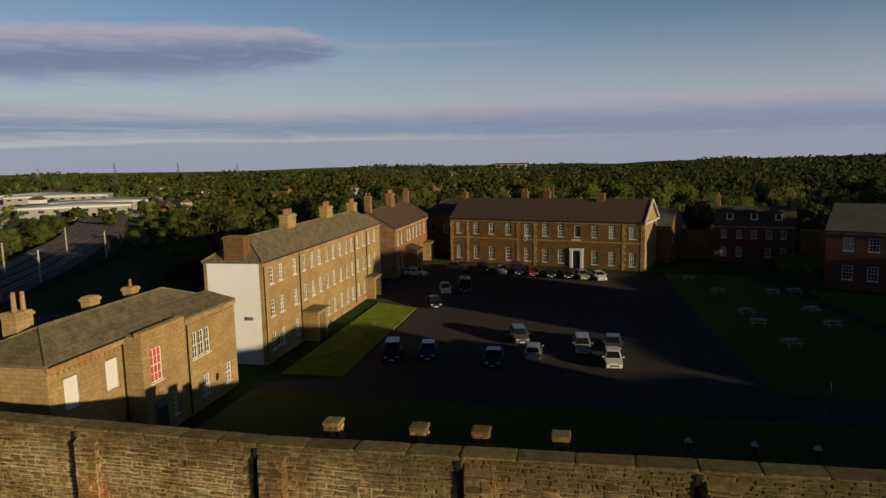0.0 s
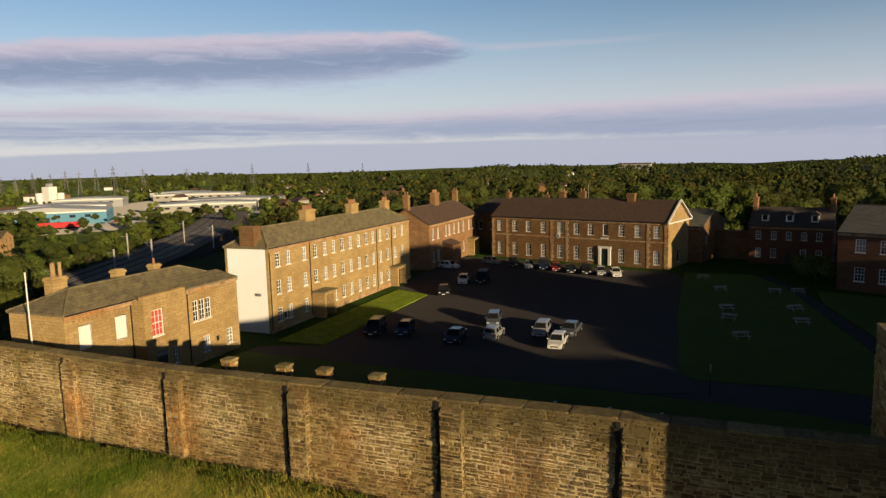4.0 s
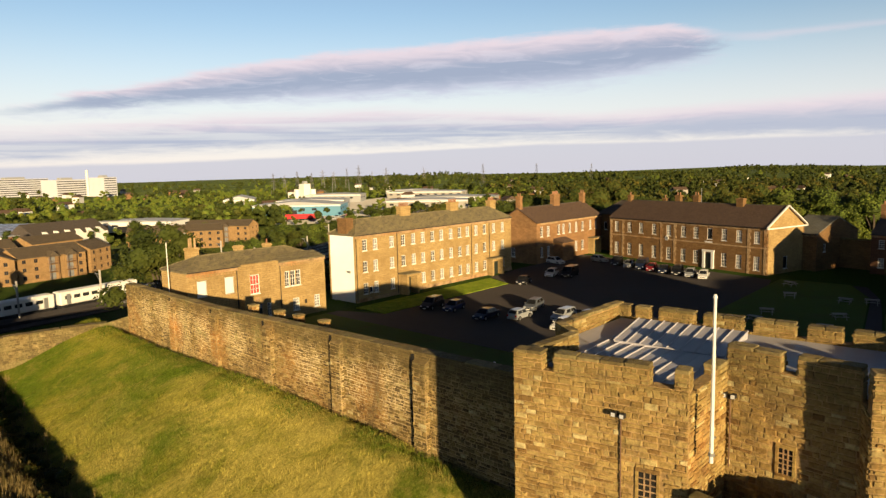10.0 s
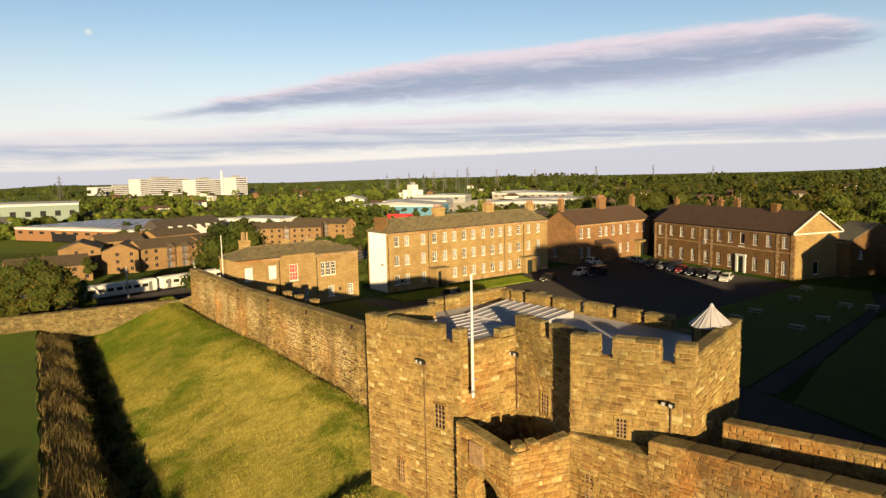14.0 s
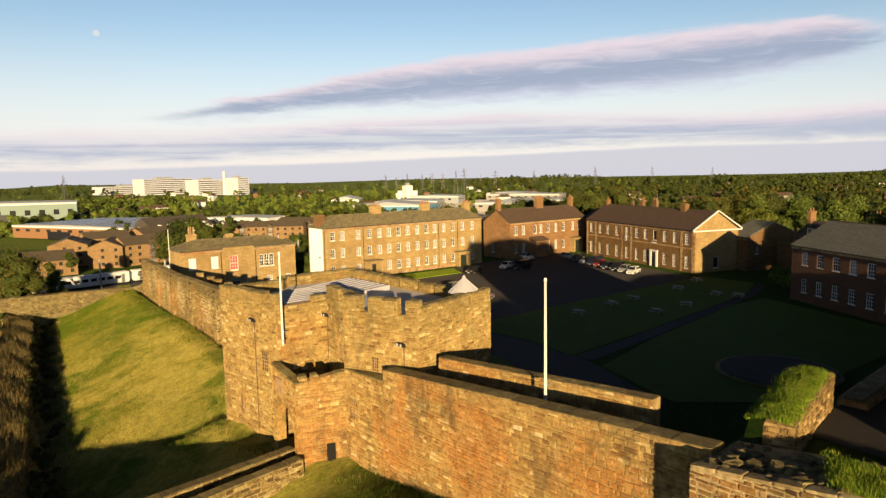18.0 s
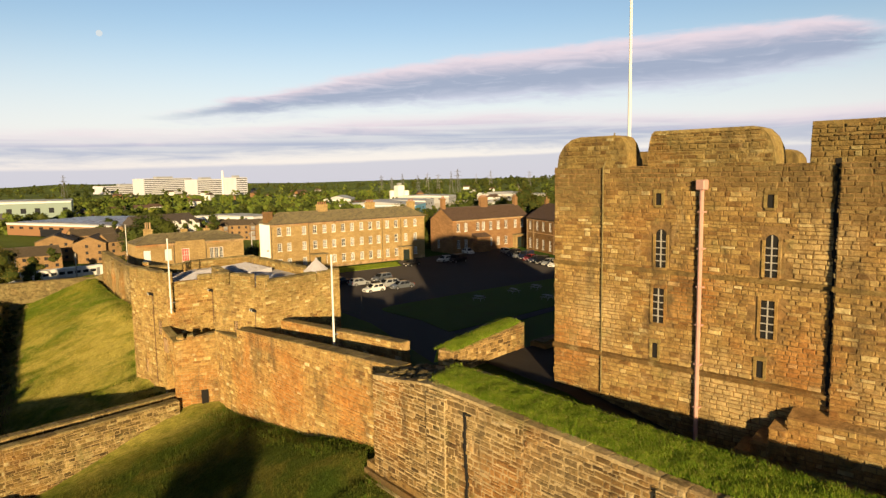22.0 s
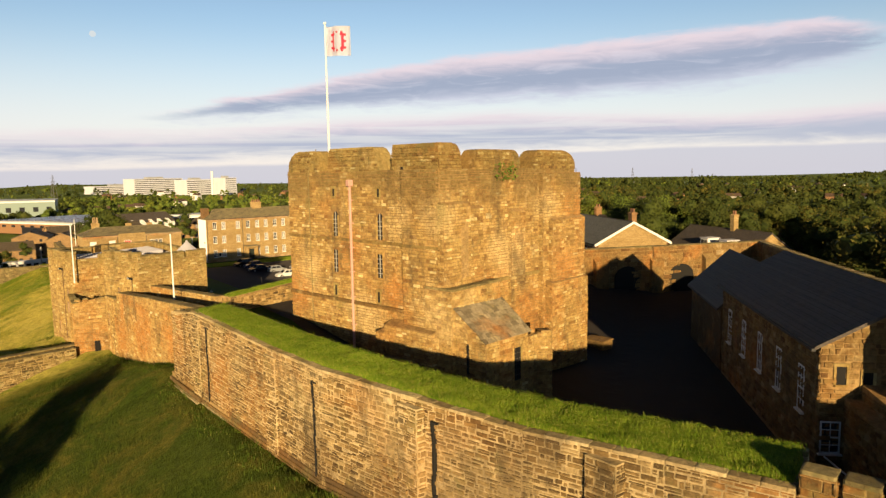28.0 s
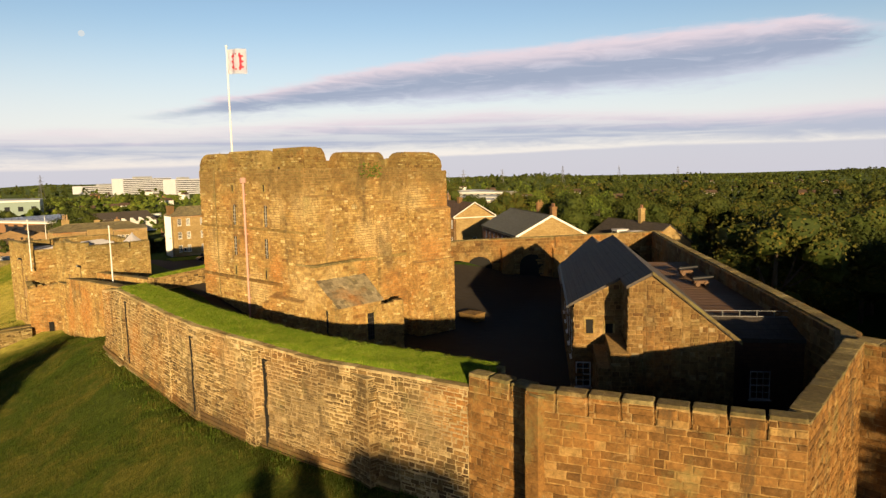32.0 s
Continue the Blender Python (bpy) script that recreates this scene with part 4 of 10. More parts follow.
def ragged_slot(x, y, z0, z1, width, seed, out=0.12, ux=1.0, uy=0.0):
    """An open joint of uneven width that wanders down a wall face running along (ux, uy)."""
    rnd = random.Random(seed)
    bm = bmesh.new()
    z, off = z1, 0.0
    while z > z0:
        h = rnd.uniform(0.2, 0.34)
        off = max(-0.14, min(0.14, off + rnd.uniform(-0.07, 0.07)))
        w = width * rnd.uniform(0.55, 1.15) / 2
        p = [(x + ux * q - uy * o, y + uy * q + ux * o) for q, o in ((off - w, -out), (off + w, -out), (off + w, 0.1), (off - w, 0.1))]
        quadbox(bm, p, max(z - h, z0), z + 0.02)
        z -= h
    return bm


# curtain wall of the outer ward, with pilaster buttresses
curtain = thing("curtain_wall", (-12, 28, 1.5), "long weathered rubble stone curtain wall with shallow buttresses", "castle wall")
cs = Stones(11, 0.06)
CW_PTS = [(-39.3, 29.9), (-26.0, 29.2), (-15.2, 28.3), (-5.2, 28.0), (4.9, 27.8), (14.7, 27.4), (29.4, 27.0)]
CW_TOP = [6.75, 6.75, 6.95, 7.15, 7.38, 7.6, 7.9]
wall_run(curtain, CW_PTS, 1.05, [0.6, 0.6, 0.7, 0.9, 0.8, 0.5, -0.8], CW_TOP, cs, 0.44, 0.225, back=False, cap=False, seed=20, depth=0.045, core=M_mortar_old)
for i in range(6):
    coping(curtain, CW_PTS[i], CW_PTS[i + 1], CW_TOP[i], CW_TOP[i + 1], 1.13, 0.09, 2.3, 20 + i, 0.525)
for k, (bx, by) in enumerate(CW_PTS[1:-1]):
    top = CW_TOP[k + 1] - 0.25
    a, b = (bx + 0.25, by + 0.02), (bx + 1.55, by - 0.02)
    bm = bmesh.new()
    quadbox(bm, [(a[0], a[1] - 0.42), (b[0], b[1] - 0.42), (b[0], b[1] + 0.2), (a[0], a[1] + 0.2)], 0.2, [top - 0.3, top - 0.3, top, top])
    part("buttress", bm, M_mortar_old, curtain)
    cs.face((a[0], a[1] - 0.42), (b[0], b[1] - 0.42), 0.6, top - 0.3, 0.5, 0.27, 0.05)
    cs.face((a[0], a[1] + 0.1), (a[0], a[1] - 0.42), 0.6, top - 0.3, 0.4, 0.27, 0.05)
    cs.face((b[0], b[1] - 0.42), (b[0], b[1] + 0.1), 0.6, top - 0.3, 0.4, 0.27, 0.05)
    # rain gap beside each buttress
    part("drain_slot", ragged_slot(bx, by, 2.0, top + 0.1, 0.26 - 0.035 * (4 - k), 60 + k), M_black, curtain, "dark ragged open joint beside the buttress")
# the end by the west corner: low stub and return
cs.face((-39.4, 31.5), (-39.3, 29.9), 1.0, 6.7, 0.45, 0.22)
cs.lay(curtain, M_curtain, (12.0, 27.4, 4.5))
# wall-walk piers inside
for k, px in enumerate((-12.5, -7.9, -4.75, -0.85)):
    pier = thing("chimney_pier", (px, 31.6, 0), "square rubble stone pier with a flat cap behind the curtain wall", "pier", "piers behind the curtain wall")
    part("shaft", boxbm(-0.4, -0.4, 0, 0.4, 0.4, 6.9, 0.04), M_core, pier)
    part("cap", boxbm(-0.47, -0.47, 6.9, 0.47, 0.47, 7.08, 0.05), M_coping, pier)
    ps = Stones(40 + k)
    X, Y = px, 31.6
    for p, q in (((X - .4, Y - .4), (X + .4, Y - .4)), ((X + .4, Y - .4), (X + .4, Y + .4)), ((X - .4, Y + .4), (X - .4, Y - .4))):
        ps.face(p, q, 4.5, 6.88, 0.4, 0.25, 0.04)
    ps.lay(pier, M_rubble, (X, Y - 1, 6))

# outer town wall running off to the west
west_wall = thing("town_wall", (-50, 15, -3), "low lichened stone wall running to the railway", "castle wall")
ws = Stones(12, 0.03)
wall_run(west_wall, [(-51.5, -2.0), (-49.0, 8.0), (-46.0, 24.0), (-44.0, 29.0), (-39.6, 31.0)], 1.3, [-3.2, -3.0, -1.5, 0.0, 1.0], [0.7, 0.8, 1.0, 1.1, 2.5], ws, 0.5, 0.26, seed=50, depth=0.03, core=M_coping)
ws.lay(west_wall, M_coping, (-45, 24, 0), 60)


# gate tower
tower = thing("gate_tower", (36, 27, 0), "broad crenellated sandstone gate tower with a lead roof", "gate tower")
ts = Stones(13, 0.036)
TA, TB, TC, TD, TE, TF = (28.7, 20.4), (36.9, 21.9), (36.9, 26.4), (43.2, 24.4), (49.1, 27.0), (46.7, 35.7)
TC2 = (42.6, 25.9)
TG, TW, TX = (26.8, 34.7), (26.9, 27.0), (28.75, 25.7)
bm = bmesh.new()
quadbox(bm, [TA, TB, TC, TC2, TD, TE, TF, TG, TW, TX], -2.0, 10.5)
part("body", bm, M_core, tower)
R_T = (0.5, 0.235)
front_holes = [(6.0, 5.2, 7.2, 7.0), (2.65, 0.7, 3.5, 2.4)]
for p, q, hs in ((TA, TB, front_holes), (TB, TC, []), (TC, TC2, [(2.4, 6.3, 3.2, 7.7)]), (TC2, TD, []), (TD, TE, [(2.5, 6.9, 3.1, 8.0)]), (TE, TF, []), (TG, TW, []), (TW, TX, []), (TX, TA, [])):
    ts.face(p, q, -1.2, 10.6, *R_T, 0.05, holes=hs)


def parapet(parent, a, b, z, thick, h_low, h_mer, pattern, stones, cw, ch):
    """A low breast wall with merlons; pattern: list of (start, end) in metres for the merlons."""
    length = math.hypot(b[0] - a[0], b[1] - a[1])
    ux, uy = (b[0] - a[0]) / length, (b[1] - a[1]) / length
    n = offset_pt(a, b, thick)
    bm = bmesh.new()
    quadbox(bm, [a, b, (b[0] + n[0], b[1] + n[1]), (a[0] + n[0], a[1] + n[1])], z - 0.05, z + h_low)
    part("breast_wall", bm, M_core, parent)
    stones.face(a, b, z, z + h_low, cw, ch)
    stones.face((b[0] + n[0], b[1] + n[1]), (a[0] + n[0], a[1] + n[1]), z, z + h_low, cw, ch)
    for s, e in pattern:
        e = min(e, length)
        merlon(parent, (a[0] + ux * s, a[1] + uy * s), (a[0] + ux * e, a[1] + uy * e), z + h_low, h_mer, thick, stones, cw, ch)


Z_T = 10.5
parapet(tower, TA, TB, Z_T, 0.7, 0.35, 0.75, [(0, 1.5), (2.1, 6.6), (7.7, 8.4)], ts, *R_T)
parapet(tower, TB, TC, Z_T, 0.6, 0.25, 0.3, [(3.2, 4.5)], ts, *R_T)
parapet(tower, TC, TC2, Z_T, 0.6, 0.6, 0.75, [(0.0, 2.45), (3.15, 5.7)], ts, *R_T)
parapet(tower, TD, TE, Z_T + 0.06, 0.6, 0.64, 0.95, [(0, 1.55), (2.28, 4.7), (5.44, 6.5)], ts, *R_T)
parapet(tower, TE, TF, Z_T, 0.6, 0.55, 0.7, [(0.3, 6.0), (6.4, 9.0)], ts, *R_T)
parapet(tower, TF, TG, Z_T, 0.6, 0.22, 0.62, [(0.2, 2.6), (4.3, 6.2), (6.7, 8.4), (9.0, 11.2), (11.8, 14.07), (14.6, 16.85), (17.45, 18.4), (18.8, 19.6)], ts, *R_T)
# unbroken breast wall along the stepped west side
parapet(tower, TG, TW, Z_T, 0.45, 0.3, 0.62, [(0.0, 7.7)], ts, *R_T)
parapet(tower, TW, TX, Z_T, 0.4, 0.3, 0.62, [(0.05, 2.2)], ts, *R_T)
parapet(tower, TX, TA, Z_T, 0.45, 0.3, 0.62, [(0.0, 4.5)], ts, *R_T)
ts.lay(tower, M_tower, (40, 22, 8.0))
# lead roof with rolls
bm = bmesh.new()
quadbox(bm, [(29.3, 21.2), (36.4, 22.4), (36.4, 26.9), (42.6, 26.6), (43.6, 25.2), (48.4, 27.4), (46.2, 35.1), (27.4, 34.1), (27.4, 27.3), (29.2, 25.9)], Z_T - 0.02, [Z_T + 0.08, Z_T + 0.08, Z_T + 0.18, Z_T + 0.22, Z_T + 0.2, Z_T + 0.15, Z_T + 0.1, Z_T + 0.08, Z_T + 0.08, Z_T + 0.08])
part("lead_roof", bm, M_lead, tower, "grey sheet lead roof")
for k in range(9):
    x0 = 29.9 + k * 0.75
    part("lead_roll", tubebm((x0, 22.0, Z_T + 0.14), (x0 - 0.6, 33.2, Z_T + 0.13), 0.045, seg=6), M_lead, tower)
bm = bmesh.new()
quadbox(bm, [(30.0, 28.2), (36.0, 28.6), (35.6, 33.4), (29.2, 33.0)], Z_T + 0.05, [Z_T + 0.22, Z_T + 0.22, Z_T + 0.5, Z_T + 0.5])
part("raised_lead_roof", bm, M_lead, tower, "sloping ribbed lead roof panel")
for k in range(9):
    f = k / 8
    part("lead_roll", tubebm((30.0 + 6 * f, 28.2 + 0.4 * f, Z_T + 0.25), (29.2 + 6.4 * f, 33.0 + 0.4 * f, Z_T + 0.53), 0.04, seg=6), M_lead, tower)
# stair turret with a leaded cone
CX, CY = 46.0, 33.6
part("turret", tubebm((CX, CY, Z_T), (CX, CY, Z_T + 1.35), 1.0, seg=8), M_tower, tower, "small octagonal stair turret")
part("turret_door", boxbm(CX - 1.02, CY - 0.35, Z_T + 0.1, CX - 0.9, CY + 0.35, Z_T + 1.25), M_black, tower)
bm = bmesh.new()
tube(bm, (CX, CY, Z_T + 1.25), (CX, CY, Z_T + 2.4), 1.25, 0.05, seg=12)
part("cone_roof", bm, M_lead, tower, "pale grey ribbed lead cone roof")
for k in range(12):
    a = 2 * math.pi * k / 12
    part("cone_rib", tubebm((CX + 1.25 * math.cos(a), CY + 1.25 * math.sin(a), Z_T + 1.27), (CX, CY, Z_T + 2.45), 0.035, 0.02, seg=5), M_lead, tower)
part("cone_finial", tubebm((CX, CY, Z_T + 2.38), (CX, CY, Z_T + 2.56), 0.16, 0.06, seg=8), M_lead, tower)


def barred_window(parent, a, b, u0, z0, u1, z1, arch=False, nbars=(2, 4), name="window", stone_mat=None, bar=None):
    """A near-black panel for the shade of an opening, with a stone surround and iron or timber bars in the wall face
    a->b.
    """
    length = math.hypot(b[0] - a[0], b[1] - a[1])
    ux, uy = (b[0] - a[0]) / length, (b[1] - a[1]) / length
    inv = parent.matrix_world.inverted()
    m = inv @ Matrix.LocRotScale((a[0] + ux * u0, a[1] + uy * u0, z0), Euler((0, 0, math.atan2(uy, ux))), None)
    w, h = u1 - u0, z1 - z0
    bm = bmesh.new()
    pts = [(0, 0), (w, 0), (w, h)]
    if arch:
        pts += [(w / 2 + math.cos(t) * w / 2, h + math.sin(t) * w / 2) for t in [math.pi * k / 8 for k in range(1, 8)]]
    pts += [(0, h)]
    f = [bm.verts.new((x, -0.012, z)) for x, z in pts]
    g = [bm.verts.new((x, 0.06, z)) for x, z in pts]
    bm.faces.new(f)
    for i in range(len(f)):
        j = (i + 1) % len(f)
        bm.faces.new((f[j], f[i], g[i], g[j]))
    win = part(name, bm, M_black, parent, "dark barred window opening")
    win.matrix_local = m
    for k in range(nbars[0]):
        x = w * (k + 1) / (nbars[0] + 1)
        part("upright_bar", boxbm(x - 0.03, -0.06, 0, x + 0.03, -0.015, h + (w * 0.45 if arch else 0)), bar or M_iron, win)
    for k in range(nbars[1]):
        z = h * (k + 1) / (nbars[1] + 1)
        part("cross_bar", boxbm(0.0, -0.05, z - 0.025, w, -0.017, z + 0.025), bar or M_slate, win)
    part("sill", boxbm(-0.08, -0.12, -0.12, w + 0.08, 0.03, 0.0, 0.02), stone_mat or M_tower, win)
    part("jamb", boxbm(-0.14, -0.08, 0, -0.01, 0.03, h), stone_mat or M_tower, win)
    part("jamb", boxbm(w + 0.01, -0.08, 0, w + 0.14, 0.03, h), stone_mat or M_tower, win)
    if not arch:
        part("lintel", boxbm(-0.16, -0.08, h + 0.01, w + 0.16, 0.03, h + 0.2, 0.02), stone_mat or M_tower, win)
    return win


barred_window(tower, TA, TB, 6.2, 5.35, 7.0, 6.8, bar=M_quoin)
barred_window(tower, TA, TB, 2.8, 0.85, 3.35, 2.25, bar=M_quoin)
barred_window(tower, TC, TC2, 2.5, 6.4, 3.1, 7.6, bar=M_quoin)
barred_window(tower, TD, TE, 2.55, 6.95, 3.05, 7.95, bar=M_quoin)
# rain pipes and floodlights on the tower
for (a, b, u, z0, z1) in ((TA, TB, 5.4, 0.2, 9.2), (TC, TC2, 0.25, 6.0, 9.4), (TD, TE, 5.3, 6.0, 9.0)):
    n = offset_pt(a, b, -0.12)
    l = math.hypot(b[0] - a[0], b[1] - a[1])
    x, y = a[0] + (b[0] - a[0]) * u / l + n[0], a[1] + (b[1] - a[1]) * u / l + n[1]
    inv = tower.matrix_world.inverted()
    p = part("drainpipe", tubebm((x, y, z0), (x, y, z1), 0.035, seg=6), M_timber, tower)
    p.matrix_local = inv
    h = part("hopper", boxbm(x - 0.1, y - 0.1, z1, x + 0.1, y + 0.08, z1 + 0.2), M_iron, tower)
    h.matrix_local = inv
    for off in (-0.3, 0.12):
        fl = part("floodlight", boxbm(x + off, y - 0.42, z1 + 0.12, x + off + 0.24, y - 0.16, z1 + 0.36, 0.04), M_iron, tower, "small dark floodlight")
        fl.matrix_local = inv
        part("lens", boxbm(x + off + 0.03, y - 0.44, z1 + 0.15, x + off + 0.21, y - 0.425, z1 + 0.33), M_lamp_glass, fl)
for ob in list(tower.children):
    if ob.name.split(".")[0] in ("body", "merlon", "breast_wall", "lead_roof", "lead_roll", "raised_lead_roof", "turret", "cone_roof", "cone_rib", "cone_finial", "turret_door"):
        ob.matrix_local = tower.matrix_world.inverted()


def flagpole(x, y, z0, z1, r=0.09, label="plain white painted flagpole without a flag"):
    p = thing("flagpole", (x, y, z0), label, "flagpole", "flagpoles")
    part("mast", tubebm((0, 0, 0), (0, 0, z1 - z0), r, r * 0.7, seg=8), M_white, p)
    part("finial", tubebm((0, 0, z1 - z0), (0, 0, z1 - z0 + 0.16), r * 1.2, r * 0.6, seg=8), M_white, p)
    part("collar", tubebm((0, 0, 0.3), (0, 0, 0.45), r * 1.5, seg=8), M_steel, p)
    part("bracket", boxbm(-0.05, 0, 1.0, 0.05, 0.35, 1.08), M_steel, p)
    return p


flagpole(37.85, 22.0, 7.9, 15.05)
flagpole(60.35, 27.75, 8.0, 15.0)
flagpole(-35.2, 33.6, 0.0, 11.8, 0.08)

def arch_wall(parent, a, b, thick, z0, z1, u0, u1, spring):
    """A wall from a to b with a round-headed archway cut through it."""
    L = math.hypot(b[0] - a[0], b[1] - a[1])
    ux, uy = (b[0] - a[0]) / L, (b[1] - a[1]) / L
    r, mid = (u1 - u0) / 2, (u0 + u1) / 2
    head = [(mid - r * math.cos(math.pi * k / 12), spring + r * math.sin(math.pi * k / 12)) for k in range(13)]
    bm = bmesh.new()

    def slab(poly):
        f = [bm.verts.new((a[0] + ux * u, a[1] + uy * u, z)) for u, z in poly]
        g = [bm.verts.new((a[0] + ux * u - uy * thick, a[1] + uy * u + ux * thick, z)) for u, z in poly]
        bm.faces.new(f)
        bm.faces.new(g[::-1])
        for i in range(len(poly)):
            j = (i + 1) % len(poly)
            bm.faces.new((f[j], f[i], g[i], g[j]))
    slab([(0, z0), (u0, z0)] + head + [(u1, z0), (L, z0), (L, z1[1]), (0, z1[0])])
    bmesh.ops.recalc_face_normals(bm, faces=list(bm.faces))
    part("wall_core", bm, M_barbican, parent, "porch wall with a round archway")
    for k in range(12):
        (p, q), (s, t) = head[k], head[k + 1]
        w = lambda u, z, e: (mid + (u - mid) * e, spring + (z - spring) * e)
        ring = [w(p, q, 1.01), w(s, t, 1.01), w(s, t, 1.2), w(p, q, 1.2)]
        bm = bmesh.new()
        f = [bm.verts.new((a[0] + ux * u + uy * 0.06, a[1] + uy * u - ux * 0.06, z)) for u, z in ring]
        g = [bm.verts.new((a[0] + ux * u - uy * 0.1, a[1] + uy * u + ux * 0.1, z)) for u, z in ring]
        bm.faces.new(f)
        bm.faces.new(g[::-1])
        for i in range(4):
            j = (i + 1) % 4
            bm.faces.new((f[j], f[i], g[i], g[j]))
        bmesh.ops.recalc_face_normals(bm, faces=list(bm.faces))
        part("arch_stone", bm, M_tower, parent)


# barbican: porch court in front of the gate and the wall that climbs to the inner ward
barb = thing("barbican", (44, 23, 0.5), "red sandstone barbican porch and climbing curtain wall", "barbican")
bs = Stones(14, 0.036)
B1, B2, B3, B4 = (37.2, 21.2), (42.2, 20.9), (43.2, 24.4), (48.0, 24.7)
arch_wall(barb, B1, B2, 0.7, -1.6, (6.4, 6.0), 0.85, 4.35, 2.2)
bs.face(B1, B2, -0.9, (6.38, 5.98), 0.5, 0.24, 0.05, holes=[(0.8, -2, 4.4, 2.35), (1.1, 2.2, 4.1, 3.25), (1.75, 3.1, 3.45, 3.85)])
wall_run(barb, [B2, B3], 0.7, [-0.9, -0.8], [6.0, 6.6], bs, 0.5, 0.24, cap=False, back=True)
coping(barb, B1, B2, 6.4, 6.0, 0.74, 0.1, 0.9, 72, 0.35)
wall_run(barb, [B3, B4], 0.9, [-0.7, -0.5], [6.75, 6.8], bs, 0.5, 0.24, seed=70, back=True)
for a, b, z, pat in ((B2, B3, 6.25, [(0.3, 0.85), (1.15, 1.7), (2.9, 3.6)]),):
    l = math.hypot(b[0] - a[0], b[1] - a[1])
    for s, e in pat:
        merlon(barb, (a[0] + (b[0] - a[0]) * s / l, a[1] + (b[1] - a[1]) * s / l), (a[0] + (b[0] - a[0]) * e / l, a[1] + (b[1] - a[1]) * e / l), z, 0.18, 0.6, bs, 0.5, 0.3)
GW = [(48.0, 24.7), (60.0, 25.3), (71.4, 26.3)]
wall_run(barb, GW, 1.1, [-0.6, 1.3, 2.8], [7.66, 8.6, 9.25], bs, 0.5, 0.24, cap=False, seed=80, back=True)
for i in range(2):
    coping(barb, GW[i], GW[i + 1], (7.66, 8.6)[i], (8.6, 9.25)[i], 1.12, 0.06, 1.9, 80 + i, 0.55)
wall_run(barb, [(50.0, 28.0), (65.6, 30.4)], 0.8, [0.0, 4.0], [8.35, 8.95], bs, 0.5, 0.24, cap=False, seed=90, back=True)
coping(barb, (50.0, 28.0), (65.6, 30.4), 8.35, 8.95, 0.84, 0.06, 1.9, 90, 0.4)
bm = bmesh.new()
quadbox(bm, [(48.2, 25.8), (70, 26.6), (66.8, 30.7), (50, 28.1)], 0.0, [5.6, 7.4, 7.4, 5.6])
part("wall_walk", bm, M_core, barb, "stone wall walk between the two parapets")
bs.lay(barb, M_barbican, (50, 24.5, 5.0))
barred_window(barb, B3, B4, 0.8, 3.2, 1.55, 4.75, nbars=(2, 4), bar=M_quoin)
# doorway at the foot of the porch
part("doorway", boxbm(42.35, 22.9, -0.6, 43.05, 23.5, 1.25), M_black, barb, "low narrow dark doorway")
part("panel", boxbm(38.7, 20.9, 4.5, 39.9, 21.3, 5.8, 0.03), M_quoin, barb, "pale worn stone panel")
for ob in list(barb.children):
    if ob.name.split(".")[0] in ("wall_core", "merlon", "wall_walk", "doorway", "panel", "arch_stone"):
        ob.matrix_local = barb.matrix_world.inverted()
for th in (curtain, west_wall):
    for ob in list(th.children):
        if ob.name.split(".")[0] in ("wall_core", "buttress", "drain_slot"):
            ob.matrix_local = th.matrix_world.inverted()

# bridge over the ditch to the gate
bridge = thing("bridge", (42, 14, -2), "stone bridge with low parapets over the grassed ditch", "bridge")
bb = Stones(15, 0.045)
BR_W, BR_E = [(40.4, 21.0), (42.6, 7.5), (45.5, -8.0)], [(43.2, 20.8), (45.8, 7.0), (48.8, -8.4)]
wall_run(bridge, BR_W[::-1][::-1], 0.75, [-1.0, -5.5, -3.0], [0.75, 0.7, 0.6], bb, 0.5, 0.24, seed=100, back=True, core=M_mortar_old)
wall_run(bridge, BR_E[::-1], 0.75, [-3.0, -5.5, -1.0], [0.6, 0.7, 0.75], bb, 0.5, 0.24, seed=110, back=True, core=M_mortar_old)
bm = bmesh.new()
quadbox(bm, [(40.6, 21), (43.2, 20.8), (48.6, -8.2), (45.6, -8.0)], -6, -0.3)
part("roadway", bm, M_asphalt, bridge, "narrow dark roadway")
part("culvert", boxbm(46.05, 4.0, -6, 46.75, 7.2, -2.9), M_black, bridge, "dark culvert arch")
bb.lay(bridge, M_curtain, (46, 10, -1), 100)
for ob in list(bridge.children):
    if ob.name.split(".")[0] in ("wall_core", "roadway", "culvert"):
        ob.matrix_local = bridge.matrix_world.inverted()

# inner ward curtain wall with a grassed top
inner = thing("inner_ward_wall", (98, 26, 5), "thick sandstone wall of the inner ward with a grass covered top", "castle wall")
ins = Stones(16, 0.065)
WALL_T = 4.0
IW = [(71.6, 24.35), (77.0, 24.6), (84.0, 24.8), (91.0, 25.0), (98.0, 25.2), (105.0, 26.3), (112.0, 28.0), (118.0, 29.8), (122.3, 31.2)]
FT = [9.3, 10.02, 9.96, 9.84, 9.95, 10.0, 9.78, 9.95, 9.95]      # front edge
RT = [9.6, 9.95, 9.92, 9.95, 10.12, 10.05, 10.0, 10.16, 10.16]    # ridge of the turf
wall_run(inner, IW, WALL_T, [2.3] * 9, [t - 0.18 for t in FT], ins, 0.5, 0.265, cap=False, depth=0.045, core=M_mortar)
